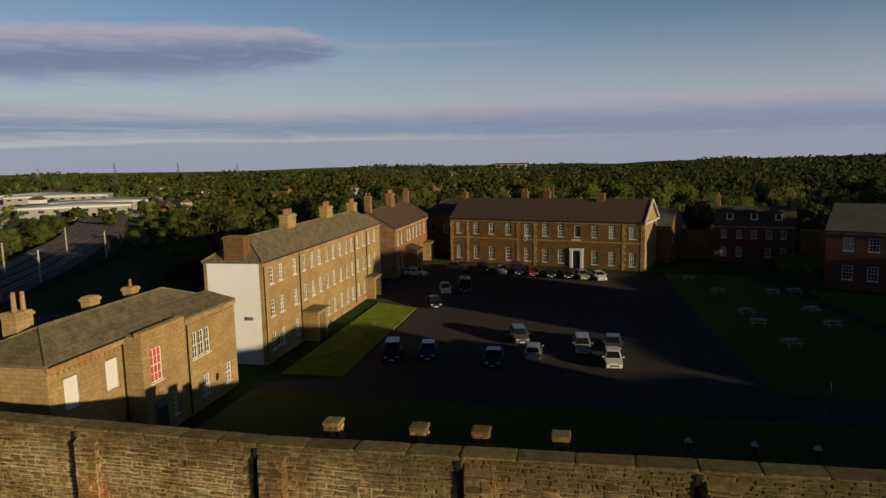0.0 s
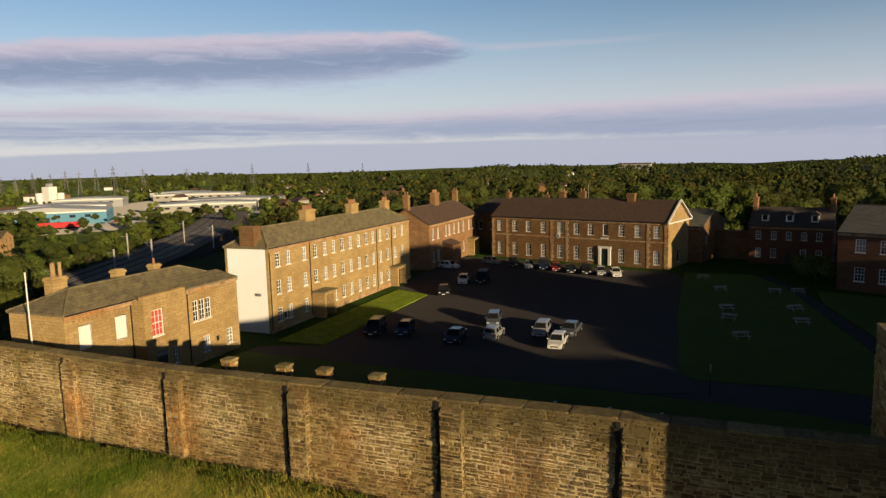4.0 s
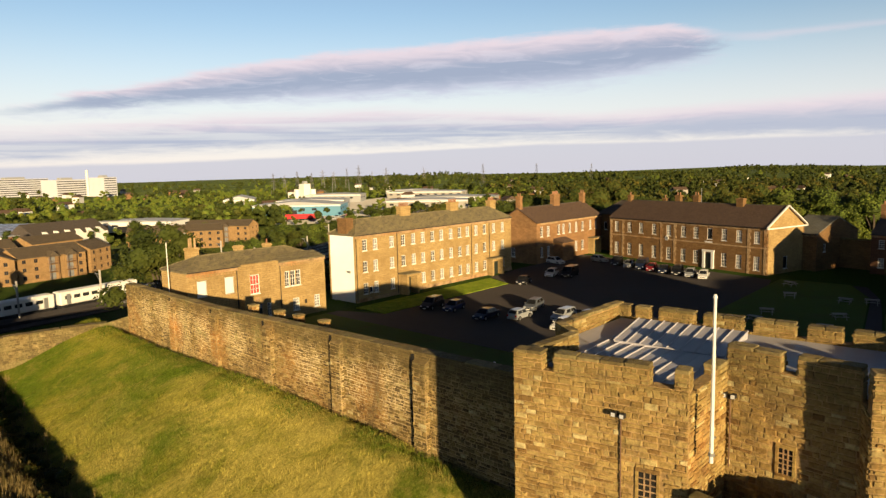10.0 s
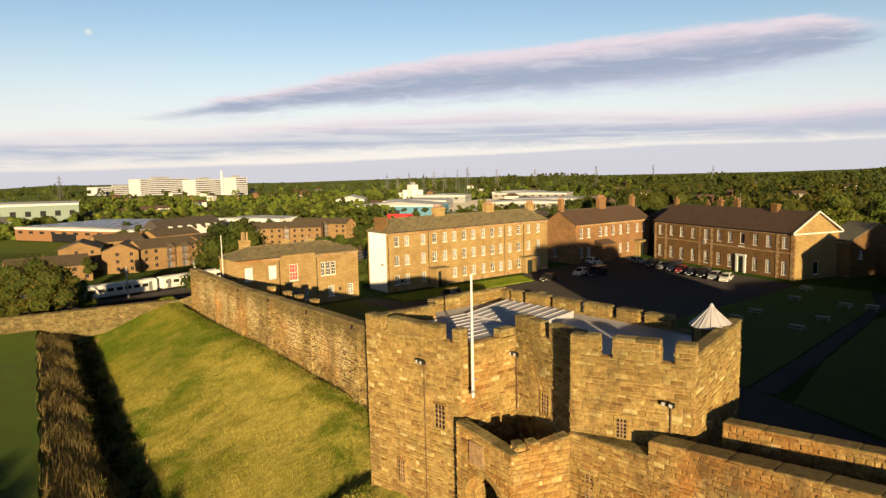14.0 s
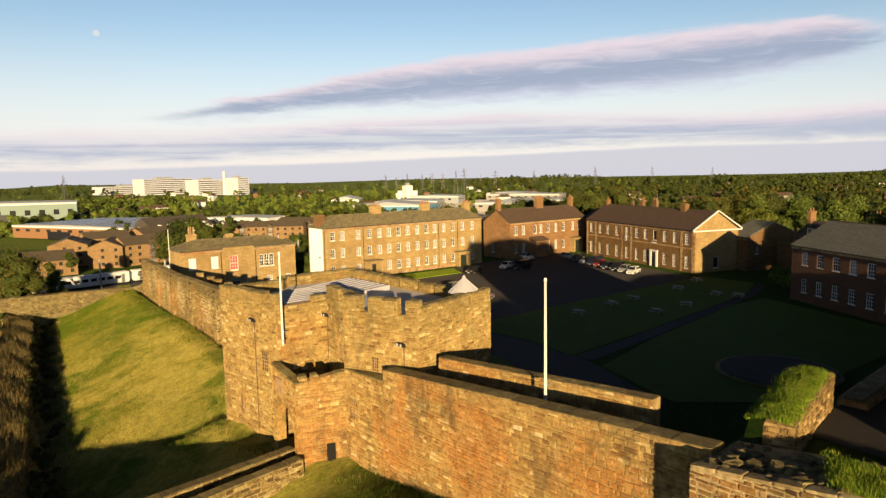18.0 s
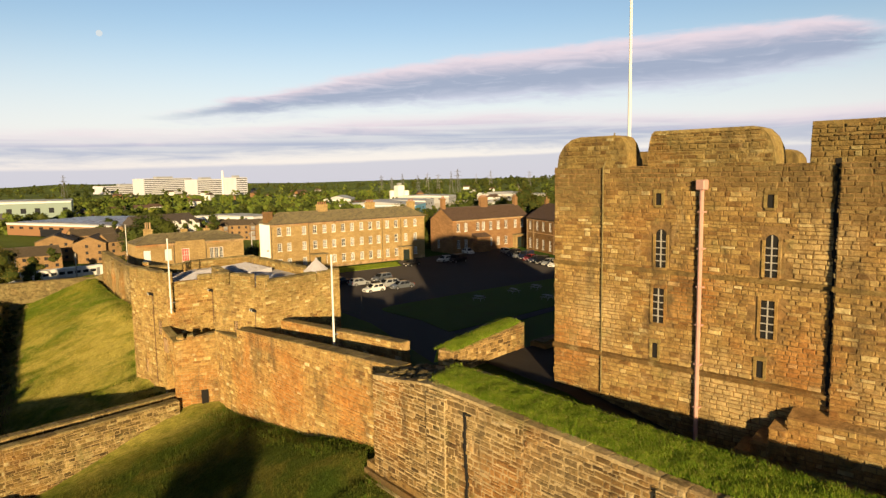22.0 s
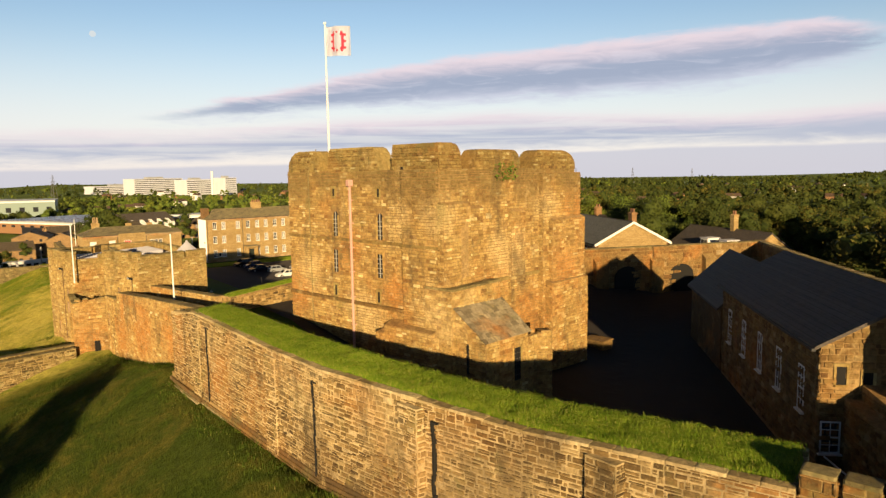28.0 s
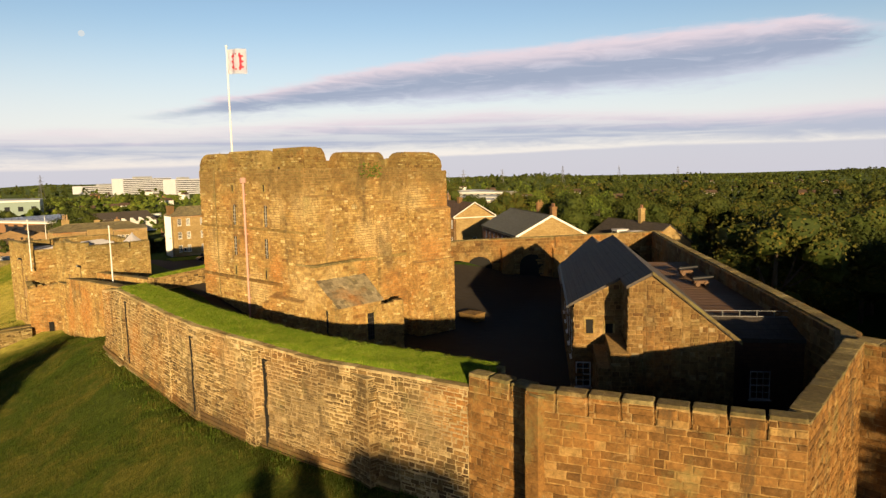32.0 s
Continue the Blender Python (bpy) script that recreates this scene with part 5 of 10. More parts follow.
for i in range(8):
    n = offset_pt(IW[i], IW[i + 1], 1.0)
    coping(inner, IW[i], IW[i + 1], FT[i] - 0.18, FT[i + 1] - 0.18, 0.55, 0.13, 1.1, 120 + i, 0.24, mat=M_pale_coping)
    n1 = offset_pt(IW[i], IW[i + 1], WALL_T - 0.2)
    a, b = IW[i], IW[i + 1]
    if i > 0:
        coping(inner, (a[0] + n1[0], a[1] + n1[1]), (b[0] + n1[0], b[1] + n1[1]), RT[i] - 0.5, RT[i + 1] - 0.5, 0.5, 0.3, 0.8, 140 + i, 0.0)
# buttresses and drain joints on the inner wall
for k, (f, z) in enumerate(((1, 9.3), (3, 9.1), (5, 9.3), (6.5, 9.2))):
    i = int(f)
    bx, by = IW[i][0] + (IW[min(i + 1, 8)][0] - IW[i][0]) * (f - i), IW[i][1] + (IW[min(i + 1, 8)][1] - IW[i][1]) * (f - i)
    bm = bmesh.new()
    quadbox(bm, [(bx, by - 0.24), (bx + 1.5, by - 0.14), (bx + 1.5, by + 0.6), (bx, by + 0.6)], 1.5, z + 0.25)
    part("buttress", bm, M_mortar, inner)
    ins.face((bx, by - 0.24), (bx + 1.5, by - 0.14), 2.2, z + 0.2, 0.5, 0.26)
    ins.face((bx, by + 0.2), (bx, by - 0.24), 2.2, z + 0.2, 0.5, 0.26)
    ins.face((bx + 1.5, by - 0.14), (bx + 1.5, by + 0.5), 2.2, z + 0.2, 0.5, 0.26)
for k, (px, py, wx, z1) in enumerate(((80.0, 24.69, 0.15, 9.2), (97.35, 25.18, 0.11, 9.0), (107.05, 26.75, 0.12, 9.0), (115.6, 29.05, 0.1, 9.1))):
    part("drain_slot", ragged_slot(px, py, 3.2, z1, wx, 90 + k), M_black, inner, "dark ragged drain joint")
    part("drain_slot", boxbm(px + 0.02, py - 0.1, z1 - 0.08, px + 0.4, py + 0.3, z1), M_black, inner, "dark ragged drain joint")
# bare rubble where the turf has gone at the west end
rw = random.Random(44)
rubble_mesh = []
for k in range(4):
    bm = boxbm(-0.5, -0.5, -0.5, 0.5, 0.5, 0.5, 0.12)
    for v in bm.verts:
        v.co += Vector((rw.uniform(-0.07, 0.07), rw.uniform(-0.07, 0.07), rw.uniform(-0.09, 0.09)))
    me = bpy.data.meshes.new("rubble_stone")
    bm.to_mesh(me)
    bm.free()
    me.materials.append(M_coping)
    rubble_mesh.append(me)
for k in range(95):
    x, v = rw.uniform(71.8, 77.6), rw.uniform(0.5, 3.8)
    z = 9.12 + (min(x, 77.0) - 71.6) * 0.133
    shared("rubble_stone", rw.choice(rubble_mesh), inner, inner.matrix_world.inverted() @ Matrix.LocRotScale((x, 24.35 + v, z + 0.04), Euler((rw.uniform(-0.1, 0.1), rw.uniform(-0.1, 0.1), rw.uniform(0, 3))), (rw.uniform(0.3, 0.75), rw.uniform(0.25, 0.5), rw.uniform(0.14, 0.34))))
# stepped plinth at the west end
for k in range(4):
    bm = bmesh.new()
    quadbox(bm, [(70.6, 24.6 - 0.22 * (4 - k)), (78.5, 24.7 - 0.22 * (4 - k)), (78.5, 25), (70.6, 25)], 1.6 + 0.4 * k, 2.4 + 0.4 * k)
    part("plinth_course", bm, M_rubble, inner)
# brown battered plinth along the foot of the wall
for i in range(1, 7):
    for k in range(3):
        a, b = IW[i], IW[i + 1]
        g = float(seg_interp((a[0] + b[0]) / 2, WALL_BASE))
        o = offset_pt(a, b, -0.08 * (3 - k))
        bm = bmesh.new()
        quadbox(bm, [(a[0] + o[0], a[1] + o[1]), (b[0] + o[0], b[1] + o[1]), b, a], g - 1.0, [g + 0.1 + 0.24 * k - 0.06, g + 0.1 + 0.24 * k - 0.06, g + 0.1 + 0.24 * k, g + 0.1 + 0.24 * k])
        part("plinth_course", bm, M_inner, inner)
ins.lay(inner, M_inner, (108, 26.5, 7))
for ob in list(inner.children):
    if ob.name.split(".")[0] in ("wall_core", "buttress", "drain_slot", "plinth_course"):
        ob.matrix_local = inner.matrix_world.inverted()


def wall_turf():
    """The grass on the wall: front edge, ridge and back edge as lines, lumps between them."""
    xs = [p[0] for p in IW]
    N_U, N_V = 260, 14
    vs, fs = [], []
    for i in range(N_U + 1):
        f = i / N_U
        x = 76.6 + (122.2 - 76.6) * f
        k = min(7, max(0, int(np.searchsorted(xs, x) - 1)))
        n = offset_pt(IW[k], IW[k + 1], 1.0)
        y = float(np.interp(x, xs, [p[1] for p in IW]))
        zf, zr = float(np.interp(x, xs, FT)), float(np.interp(x, xs, RT))
        for j in range(N_V + 1):
            g = j / N_V
            rim = 0.16 * noise.noise((x * 0.9, 3.0, 0.0)) + 0.1 * noise.noise((x * 2.7, 8.0, 0.0))
            d = 0.55 + rim + (WALL_T - 0.95) * g
            z = zf + 0.02 + (zr - zf) * min(1.0, g * 1.25)
            z += 0.10 * noise.fractal((x * 1.3, d * 1.3, 1.0), 1.0, 2.0, 4) + 0.10 * math.sin(min(1, g * 3) * math.pi / 2)
            if g > 0.88:
                z -= 0.35 * (g - 0.88) / 0.12
            if j == 0 or j == N_V or i == 0 or i == N_U:
                z -= 0.5
            shift = -1.5 * g * max(0.0, 1 - f * 20)
            vs.append((x + n[0] * d + shift, y + n[1] * d, z))
    w = N_V + 1
    for i in range(N_U):
        for j in range(N_V):
            fs.append((i * w + j, (i + 1) * w + j, (i + 1) * w + j + 1, i * w + j + 1))
    me = bpy.data.meshes.new("grass_bank")
    me.from_pydata(vs, [], fs)
    me.materials.append(M_turf)
    me.polygons.foreach_set("use_smooth", [True] * len(fs))
    return tagged(new("grass_bank", me), "bright green turf covering the wall top", "grass", kind="structure"), vs, w


grass_bank, TURF_PTS, TURF_W = wall_turf()

# crenellated wall and corner by the magazine
cren = thing("crenellated_wall", (131, 33, 5), "red sandstone wall with a row of narrow merlons", "castle wall")
cst = Stones(17, 0.022)
CR = [(127.0, 30.6), (136.9, 35.9)]
wall_run(cren, CR, 0.8, [3.0, 2.8], [10.2, 10.2], cst, 0.75, 0.34, cap=False, back=True, depth=0.03, core=M_orange_stone)
for k in range(8):
    s = k * 1.4 + 0.055
    l = math.hypot(CR[1][0] - CR[0][0], CR[1][1] - CR[0][1])
    ux, uy = (CR[1][0] - CR[0][0]) / l, (CR[1][1] - CR[0][1]) / l
    e = l if k == 7 else (k + 1) * 1.4 - 0.055
    merlon(cren, (CR[0][0] + ux * s, CR[0][1] + uy * s), (CR[0][0] + ux * e, CR[0][1] + uy * e), 10.2, 0.85, 0.6, cst, 1.5, 0.45)
wall_run(cren, [(136.9, 35.9), (133.3, 51.0)], 0.9, 2.0, [11.0, 10.9], cst, 0.6, 0.3, seed=160, back=True, core=M_core_dark)
# the curtain wall goes on to the east beyond the corner
wall_run(cren, [(132.9, 50.6), (152.0, 51.2)], 1.2, [1.0, 0.0], [10.9, 10.9], cst, 0.8, 0.36, seed=170, depth=0.03, core=M_core_dark)
wall_run(cren, [(127.0, 33.0), (127.0, 30.6)], 0.8, 3.0, [10.2, 10.9], cst, 0.6, 0.3, seed=165, core=M_orange_stone)
# tower-like end of the grassed wall
wall_run(cren, [(122.3, 31.2), (126.2, 32.0)], 0.9, 3.5, [9.7, 9.8], cst, 0.6, 0.31, cap=False, back=True, core=M_core_dark)
for s in (0.1, 1.4, 2.7):
    merlon(cren, (122.3 + s * 0.98, 31.2 + s * 0.2), (123.4 + s * 0.98, 31.43 + s * 0.2), 9.75, 0.8, 0.7, cst, 0.6, 0.35)
wall_run(cren, [(126.2, 32.0), (127.0, 33.2)], 0.9, 3.5, [9.9, 9.9], cst, 0.6, 0.31, seed=168, core=M_core_dark)
cst.lay(cren, M_orange_stone, (131, 33, 9))
for ob in list(cren.children):
    if ob.name.split(".")[0] in ("wall_core", "merlon"):
        ob.matrix_local = cren.matrix_world.inverted()

# far walls of the inner ward
east_wall = thing("east_ward_wall", (110, 78, 4), "long dark stone wall with a lit coping round the inner ward", "castle wall")
es = Stones(18)
EW = [(133.2, 51.2), (131.2, 56.3), (122.9, 64.9), (112.2, 75.7), (97.0, 91.0), (82.8, 105.6), (75.5, 88.0), (68.5, 74.0), (70.0, 60.0), (71.8, 37.2)]
ET = [10.3, 10.2, 10.2, 10.2, 10.2, 10.3, 10.3, 10.2, 9.4, 9.2]
wall_run(east_wall, EW, 1.4, [1, 1, 1, 1, 1, 1, 1, 1, 3, 6], ET, es, 0.9, 0.45, seed=180, back=True, capw=0.8, core=M_core_dark)
es.lay(east_wall, M_hall, (110, 78, 9), 0)
for ob in list(east_wall.children):
    if ob.name.split(".")[0] == "wall_core":
        ob.matrix_local = east_wall.matrix_world.inverted()
spur = thing("spur_wall", (69, 34, 8), "short stone spur wall with a turf top beside the keep", "castle wall")
sp = Stones(19, 0.04)
wall_run(spur, [(73.5, 29.0), (71.9, 36.5)], 1.2, [8.3, 8.4], [10.15, 10.65], sp, 0.42, 0.22, cap=False)
wall_run(spur, [(72.3, 28.7), (73.5, 29.0)], 0.9, 8.3, [10.0, 10.1], sp, 0.42, 0.22, cap=False)
sp.lay(spur, M_rubble, (73, 33, 10), 100)
# shaggy turf over the whole top, hanging a little over the back
SPUR_PTS = []
for i in range(37):
    f = i / 36
    for j in range(13):
        g = j / 12
        x, y = 73.42 - 1.6 * f - 2.2 * g, 29.05 + 7.35 * f + 0.1 * g
        z = 10.2 + 0.5 * f - 0.35 * g ** 2 + 0.16 * math.sin(g * math.pi) + 0.12 * noise.fractal((x * 1.4, y * 1.4, 4.0), 1.0, 2.0, 4)
        if i in (0, 36) or j in (0, 12):
            z -= 0.14 if j == 0 else 0.9
        SPUR_PTS.append((x + 0.1 * noise.noise((y * 1.7, 2.0, 0.0)) * (j == 0), y, z))
me = bpy.data.meshes.new("turf")
me.from_pydata(SPUR_PTS, [], [(i * 13 + j + 13, i * 13 + j, i * 13 + j + 1, i * 13 + j + 14) for i in range(36) for j in range(12)])
me.materials.append(M_turf)
me.polygons.foreach_set("use_smooth", [True] * len(me.polygons))
shared("turf", me, spur)
for ob in list(spur.children):
    if ob.name.split(".")[0] in ("wall_core", "turf"):
        ob.matrix_local = spur.matrix_world.inverted()

# ---- the keep ----
keep = thing("keep", (87, 44, 8), "massive square keep of red sandstone with rounded broken parapets", "castle keep")
ks = Stones(21, 0.036)
kt = Stones(23, 0.036)
KA, KB, KC, KD = (78.2, 32.9), (96.0, 35.75), (93.3, 52.4), (75.6, 49.6)
ZK0, ZK1 = 3.0, 21.3
bm = bmesh.new()
quadbox(bm, [KA, KB, KC, KD], ZK0, ZK1)
part("body", bm, M_core_dark, keep)


def on(a, b, u, out=0.0):
    l = math.hypot(b[0] - a[0], b[1] - a[1])
    n = offset_pt(a, b, -out)
    return (a[0] + (b[0] - a[0]) * u / l + n[0], a[1] + (b[1] - a[1]) * u / l + n[1])


K_HOLES = [(6.0, 15.9, 7.0, 18.4), (6.0, 13.1, 6.9, 15.1), (11.4, 15.9, 12.4, 18.4), (11.3, 13.1, 12.3, 15.1), (6.15, 19.2, 6.55, 20.0), (11.55, 19.2, 11.95, 20.0), (6.1, 11.2, 6.5, 12.2), (11.35, 11.2, 11.7, 12.2)]
R_K = (0.46, 0.215)
ks.face(KA, KB, 7.0, ZK1, *R_K, 0.05, holes=K_HOLES)
ks.face(KB, KC, 4.0, ZK1, *R_K, 0.05)
ks.face(KD, KA, 6.0, ZK1, 0.7, 0.35, 0.05)


def pilaster(a, b, u0, u1, out, z0, z1, slope=0.0):
    p, q = on(a, b, u0, out), on(a, b, u1, out)
    bm = bmesh.new()
    quadbox(bm, [p, q, on(a, b, u1, -0.3), on(a, b, u0, -0.3)], z0, [z1 - slope, z1 - slope, z1, z1])
    part("pilaster", bm, M_core_dark, keep)
    ks.face(p, q, z0, z1 - slope, *R_K)
    ks.face(on(a, b, u0, -0.2), p, z0, z1 - slope, *R_K)
    ks.face(q, on(a, b, u1, -0.2), z0, z1 - slope, *R_K)


# shallow corner pilasters and stepped offsets
pilaster(KA, KB, 14.6, 18.1, 0.35, 7.0, 21.3)
pilaster(KB, KC, -0.3, 2.6, 0.3, 5.0, 21.3)
pilaster(KB, KC, -0.3, 2.5, 0.62, 5.0, 19.4, 0.5)
pilaster(KB, KC, 11.6, 17.1, 0.45, 4.0, 20.9)
pilaster(KB, KC, 12.4, 17.2, 0.85, 4.0, 17.6, 0.5)
pilaster(KB, KC, 11.9, 17.3, 1.15, 4.0, 12.4, 0.4)
pilaster(KB, KC, 2.6, 4.3, 0.28, 5.0, 18.9, 0.4)
pilaster(KB, KC, 7.6, 9.4, 0.3, 5.0, 18.4, 0.4)
pilaster(KA, KB, 13.1, 18.0, 0.9, 6.5, 10.4, 0.4)
pilaster(KA, KB, 12.4, 13.1, 1.15, 6.5, 9.7, 0.3)
pilaster(KA, KB, 11.7, 12.4, 1.3, 6.5, 9.0, 0.3)
pilaster(KA, KB, 11.0, 11.7, 1.3, 6.5, 8.4, 0.3)
pilaster(KA, KB, 11.7, 16.0, 1.9, 6.0, 8.0, 0.3)
# string courses
for a, b, z, outd in ((KA, KB, 16.0, 0.12), (KA, KB, 11.1, 0.2), (KB, KC, 13.0, 0.14)):
    l = math.hypot(b[0] - a[0], b[1] - a[1])
    bm = bmesh.new()
    quadbox(bm, [on(a, b, 0, outd), on(a, b, 14.6 if b is KB else l, outd), on(a, b, 14.6 if b is KB else l, -0.1), on(a, b, 0, -0.1)], z - 0.22, [z - 0.02, z - 0.02, z + 0.1, z + 0.1])
    part("string_course", bm, M_keep_top, keep)
bm = bmesh.new()
quadbox(bm, [on(KA, KB, 14.5, 0.47), on(KA, KB, 18.2, 0.47), on(KA, KB, 18.2, 0.3), on(KA, KB, 14.5, 0.3)], 15.8, 16.0)
part("string_course", bm, M_keep_top, keep)


def big_merlon(a, b, u0, u1, thick, h, left, right):
    """A broad merlon whose shoulders curve down where left or right is set."""
    l = math.hypot(b[0] - a[0], b[1] - a[1])
    prof = []
    w = u1 - u0
    if left:
        prof += [(u0 + left * (1 - math.cos(t)), h * (0.12 + 0.88 * math.sin(t))) for t in [math.pi / 2 * k / 4 for k in range(5)]]
    else:
        prof += [(u0, h)]
    if right:
        prof += [(u1 - right * (1 - math.cos(t)), h * (0.12 + 0.88 * math.sin(t))) for t in [math.pi / 2 * (4 - k) / 4 for k in range(5)]]
    else:
        prof += [(u1, h)]
    bm = bmesh.new()
    outl = [(u0, 0.0)] + prof + [(u1, 0.0)]
    # batter: the outer face leans in over the top like the worn parapet does
    front = [bm.verts.new((*on(a, b, u, 0.04 - 0.55 * max(0, (z / h) - 0.55) ** 1.5), ZK1 - 0.1 + z)) for u, z in outl]
    back_ = [bm.verts.new((*on(a, b, u, -thick), ZK1 - 0.1 + z)) for u, z in outl]
    bm.faces.new(front)
    bm.faces.new(list(reversed(back_)))
    for i in range(len(outl)):
        j = (i + 1) % len(outl)
        bm.faces.new((front[j], front[i], back_[i], back_[j]))
    bmesh.ops.recalc_face_normals(bm, faces=list(bm.faces))
    part("merlon", bm, M_keep_top, keep, "rounded weathered merlon")
    for lo, hi, inset, back in ((0.0, 0.42, 0.08, 0.03), (0.42, 0.7, 0.3, 0.03), (0.7, 0.93, 0.62, -0.06)):
        kt.face(on(a, b, u0 + left * inset, back), on(a, b, u1 - right * inset, back), ZK1 - 0.1 + h * lo, ZK1 - 0.1 + h * hi, *R_K)


big_merlon(KA, KB, 0.2, 4.6, 1.4, 1.75, 1.4, 0.8)
big_merlon(KA, KB, 5.7, 11.9, 1.4, 1.85, 0.25, 1.1)
big_merlon(KA, KB, 13.3, 18.0, 1.4, 1.9, 0.0, 0.0)
big_merlon(KB, KC, 0.0, 2.3, 1.4, 1.85, 0.0, 0.5)
big_merlon(KB, KC, 3.6, 9.1, 1.4, 1.5, 0.9, 0.6)
big_merlon(KB, KC, 10.6, 16.9, 1.4, 1.55, 1.4, 1.8)
big_merlon(KC, KD, 0.5, 7.5, 1.6, 1.1, 1.0, 1.0)
big_merlon(KC, KD, 9.5, 17.0, 1.6, 1.1, 1.0, 1.0)
big_merlon(KD, KA, 0.5, 8.0, 1.6, 1.1, 1.0, 1.0)
big_merlon(KD, KA, 9.6, 16.6, 1.6, 1.3, 1.0, 1.3)
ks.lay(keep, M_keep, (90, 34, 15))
kt.lay(keep, M_keep_top, (90, 34, 22), 120)
for u in (6.24, 11.6):
    for w in (barred_window(keep, KA, KB, u, 16.1, u + 0.56, 17.8, True, (1, 4), stone_mat=M_keep), barred_window(keep, KA, KB, u - 0.1, 13.2, u + 0.5, 15.0, False, (1, 4), stone_mat=M_keep)):
        for c in w.children:
            if c.name.startswith(("upright_bar", "cross_bar")):
                c.data.materials[0] = M_wood
for u, z0, z1 in ((6.2, 19.3, 19.9), (11.6, 19.3, 19.9), (6.15, 11.3, 12.1), (11.4, 11.3, 12.1)):
    barred_window(keep, KA, KB, u, z0, u + 0.3, z1, False, (0, 0), "loophole")
# brick infill laid aslant in the angle of the corner buttress
hx = on(KB, KC, 1.8, 0.66)
infill_m = keep.matrix_world.inverted() @ Matrix.LocRotScale((hx[0], hx[1], 0), Euler((0, 0, math.atan2(KC[1] - KB[1], KC[0] - KB[0]))), None)
tile = bpy.data.meshes.new("slanted_brick")
bm = boxbm(-0.42, -0.05, -0.035, 0.42, 0.05, 0.035, 0.01)
bm.to_mesh(tile)
bm.free()
tile.materials.append(M_core)
for k in range(36):
    shared("slanted_brick", tile, keep, infill_m @ Matrix.Translation((0.0, 0.0, 13.75 + k * 0.104)) @ Matrix.Rotation(-0.35, 4, "Y"))
# pale iron downpipe, cable, dark joint
inv_k = keep.matrix_world.inverted()
x, y = on(KA, KB, 8.65, 0.22)
part("downpipe", tubebm((x, y, 7.2), (x, y, 20.2), 0.11, seg=8), M_pink, keep, "pale pink painted downpipe")
part("hopper", boxbm(x - 0.24, y - 0.22, 20.1, x + 0.24, y + 0.2, 20.6, 0.05), M_pink, keep)
for z in (9.2, 11.4, 13.4, 15.3, 17.2, 19.0):
    part("pipe_bracket", boxbm(x - 0.16, y - 0.08, z, x + 0.16, y + 0.2, z + 0.07), M_pink, keep)
bm = bmesh.new()
z = 10.6
while z < 21.3:
    wob = random.uniform(-0.06, 0.06)
    p = on(KA, KB, 14.42 + wob, 0.12)
    quadbox(bm, [on(KA, KB, 14.36 + wob, 0.1), on(KA, KB, 14.58 + wob, 0.1), on(KA, KB, 14.58 + wob, -0.05), on(KA, KB, 14.36 + wob, -0.05)], z, z + 0.34)
    z += 0.33
part("open_joint", bm, M_black, keep, "dark ragged open joint")
bm = bmesh.new()
px, py = on(KA, KB, 3.2, 0.16)
tube(bm, (px, py, 8.8), (px, py, 21.2), 0.04, seg=5)
qx, qy = on(KA, KB, 3.5, -0.5)
tube(bm, (px, py, 21.2), (qx, qy, 23.1), 0.04, seg=5)
part("cable", bm, M_coping, keep, "thin earth cable")
for ob in list(keep.children):
    if ob.name.split(".")[0] in ("body", "pilaster", "string_course", "merlon", "downpipe", "hopper", "pipe_bracket", "open_joint", "cable"):
        ob.matrix_local = inv_k
# green weed on the east parapet
wv, wf = [], []
rw = random.Random(5)
for i in range(220):
    u, z = rw.uniform(5.8, 8.6), rw.uniform(20.4, 21.7)
    x, y = on(KB, KC, u, rw.uniform(0.05, 0.3))
    s = 0.14
    k = len(wv)
    wv += [(x + rw.uniform(-s, s), y + rw.uniform(-s, s), z + rw.uniform(-s, s)) for _ in range(3)]
    wf.append((k, k + 1, k + 2))
me = bpy.data.meshes.new("ivy_clump")
me.from_pydata(wv, [], wf)
me.materials.append(M_leaf_light)
tagged(new("ivy_clump", me), "small green weeds growing from the parapet", "plant", kind="stuff")
# forebuilding and lean-to
fore = thing("forebuilding", (98, 38, 6), "low sandstone forebuilding with a stone slated lean-to roof", "annex")
fst = Stones(22)
bm = bmesh.new()
quadbox(bm, [(95.0, 35.1), (97.55, 35.5), (96.75, 40.6), (94.4, 40.2)], 5.5, [13.1, 13.05, 13.15, 13.3])
part("body", bm, M_core, fore)
fst.face((95.0, 35.1), (97.55, 35.5), 6.0, 13.0, 0.46, 0.24)
fst.face((97.55, 35.5), (96.75, 40.6), 6.0, 13.1, 0.46, 0.24)
coping(fore, (95.0, 35.1), (97.55, 35.5), 13.05, 13.05, 0.5, 0.16, 1.2, 300, 0.2)
coping(fore, (97.55, 35.5), (96.75, 40.6), 13.05, 13.15, 0.6, 0.16, 1.2, 301, 0.25)
bm = bmesh.new()
quadbox(bm, [(97.5, 35.75), (100.1, 36.3), (99.5, 40.7), (96.8, 40.7)], 4.8, [11.7, 9.85, 9.85, 11.7])
part("lean_to", bm, M_core, fore)
fst.face((97.5, 35.75), (100.1, 36.3), 5.5, (11.65, 9.85), 0.45, 0.24)
fst.face((100.1, 36.3), (99.5, 40.7), 4.8, 9.8, 0.45, 0.24, holes=[(2.75, 6.6, 3.75, 9.1)])
part("slit", boxbm(98.55, 35.9, 7.6, 98.75, 36.2, 9.6), M_black, fore, "dark narrow slit")
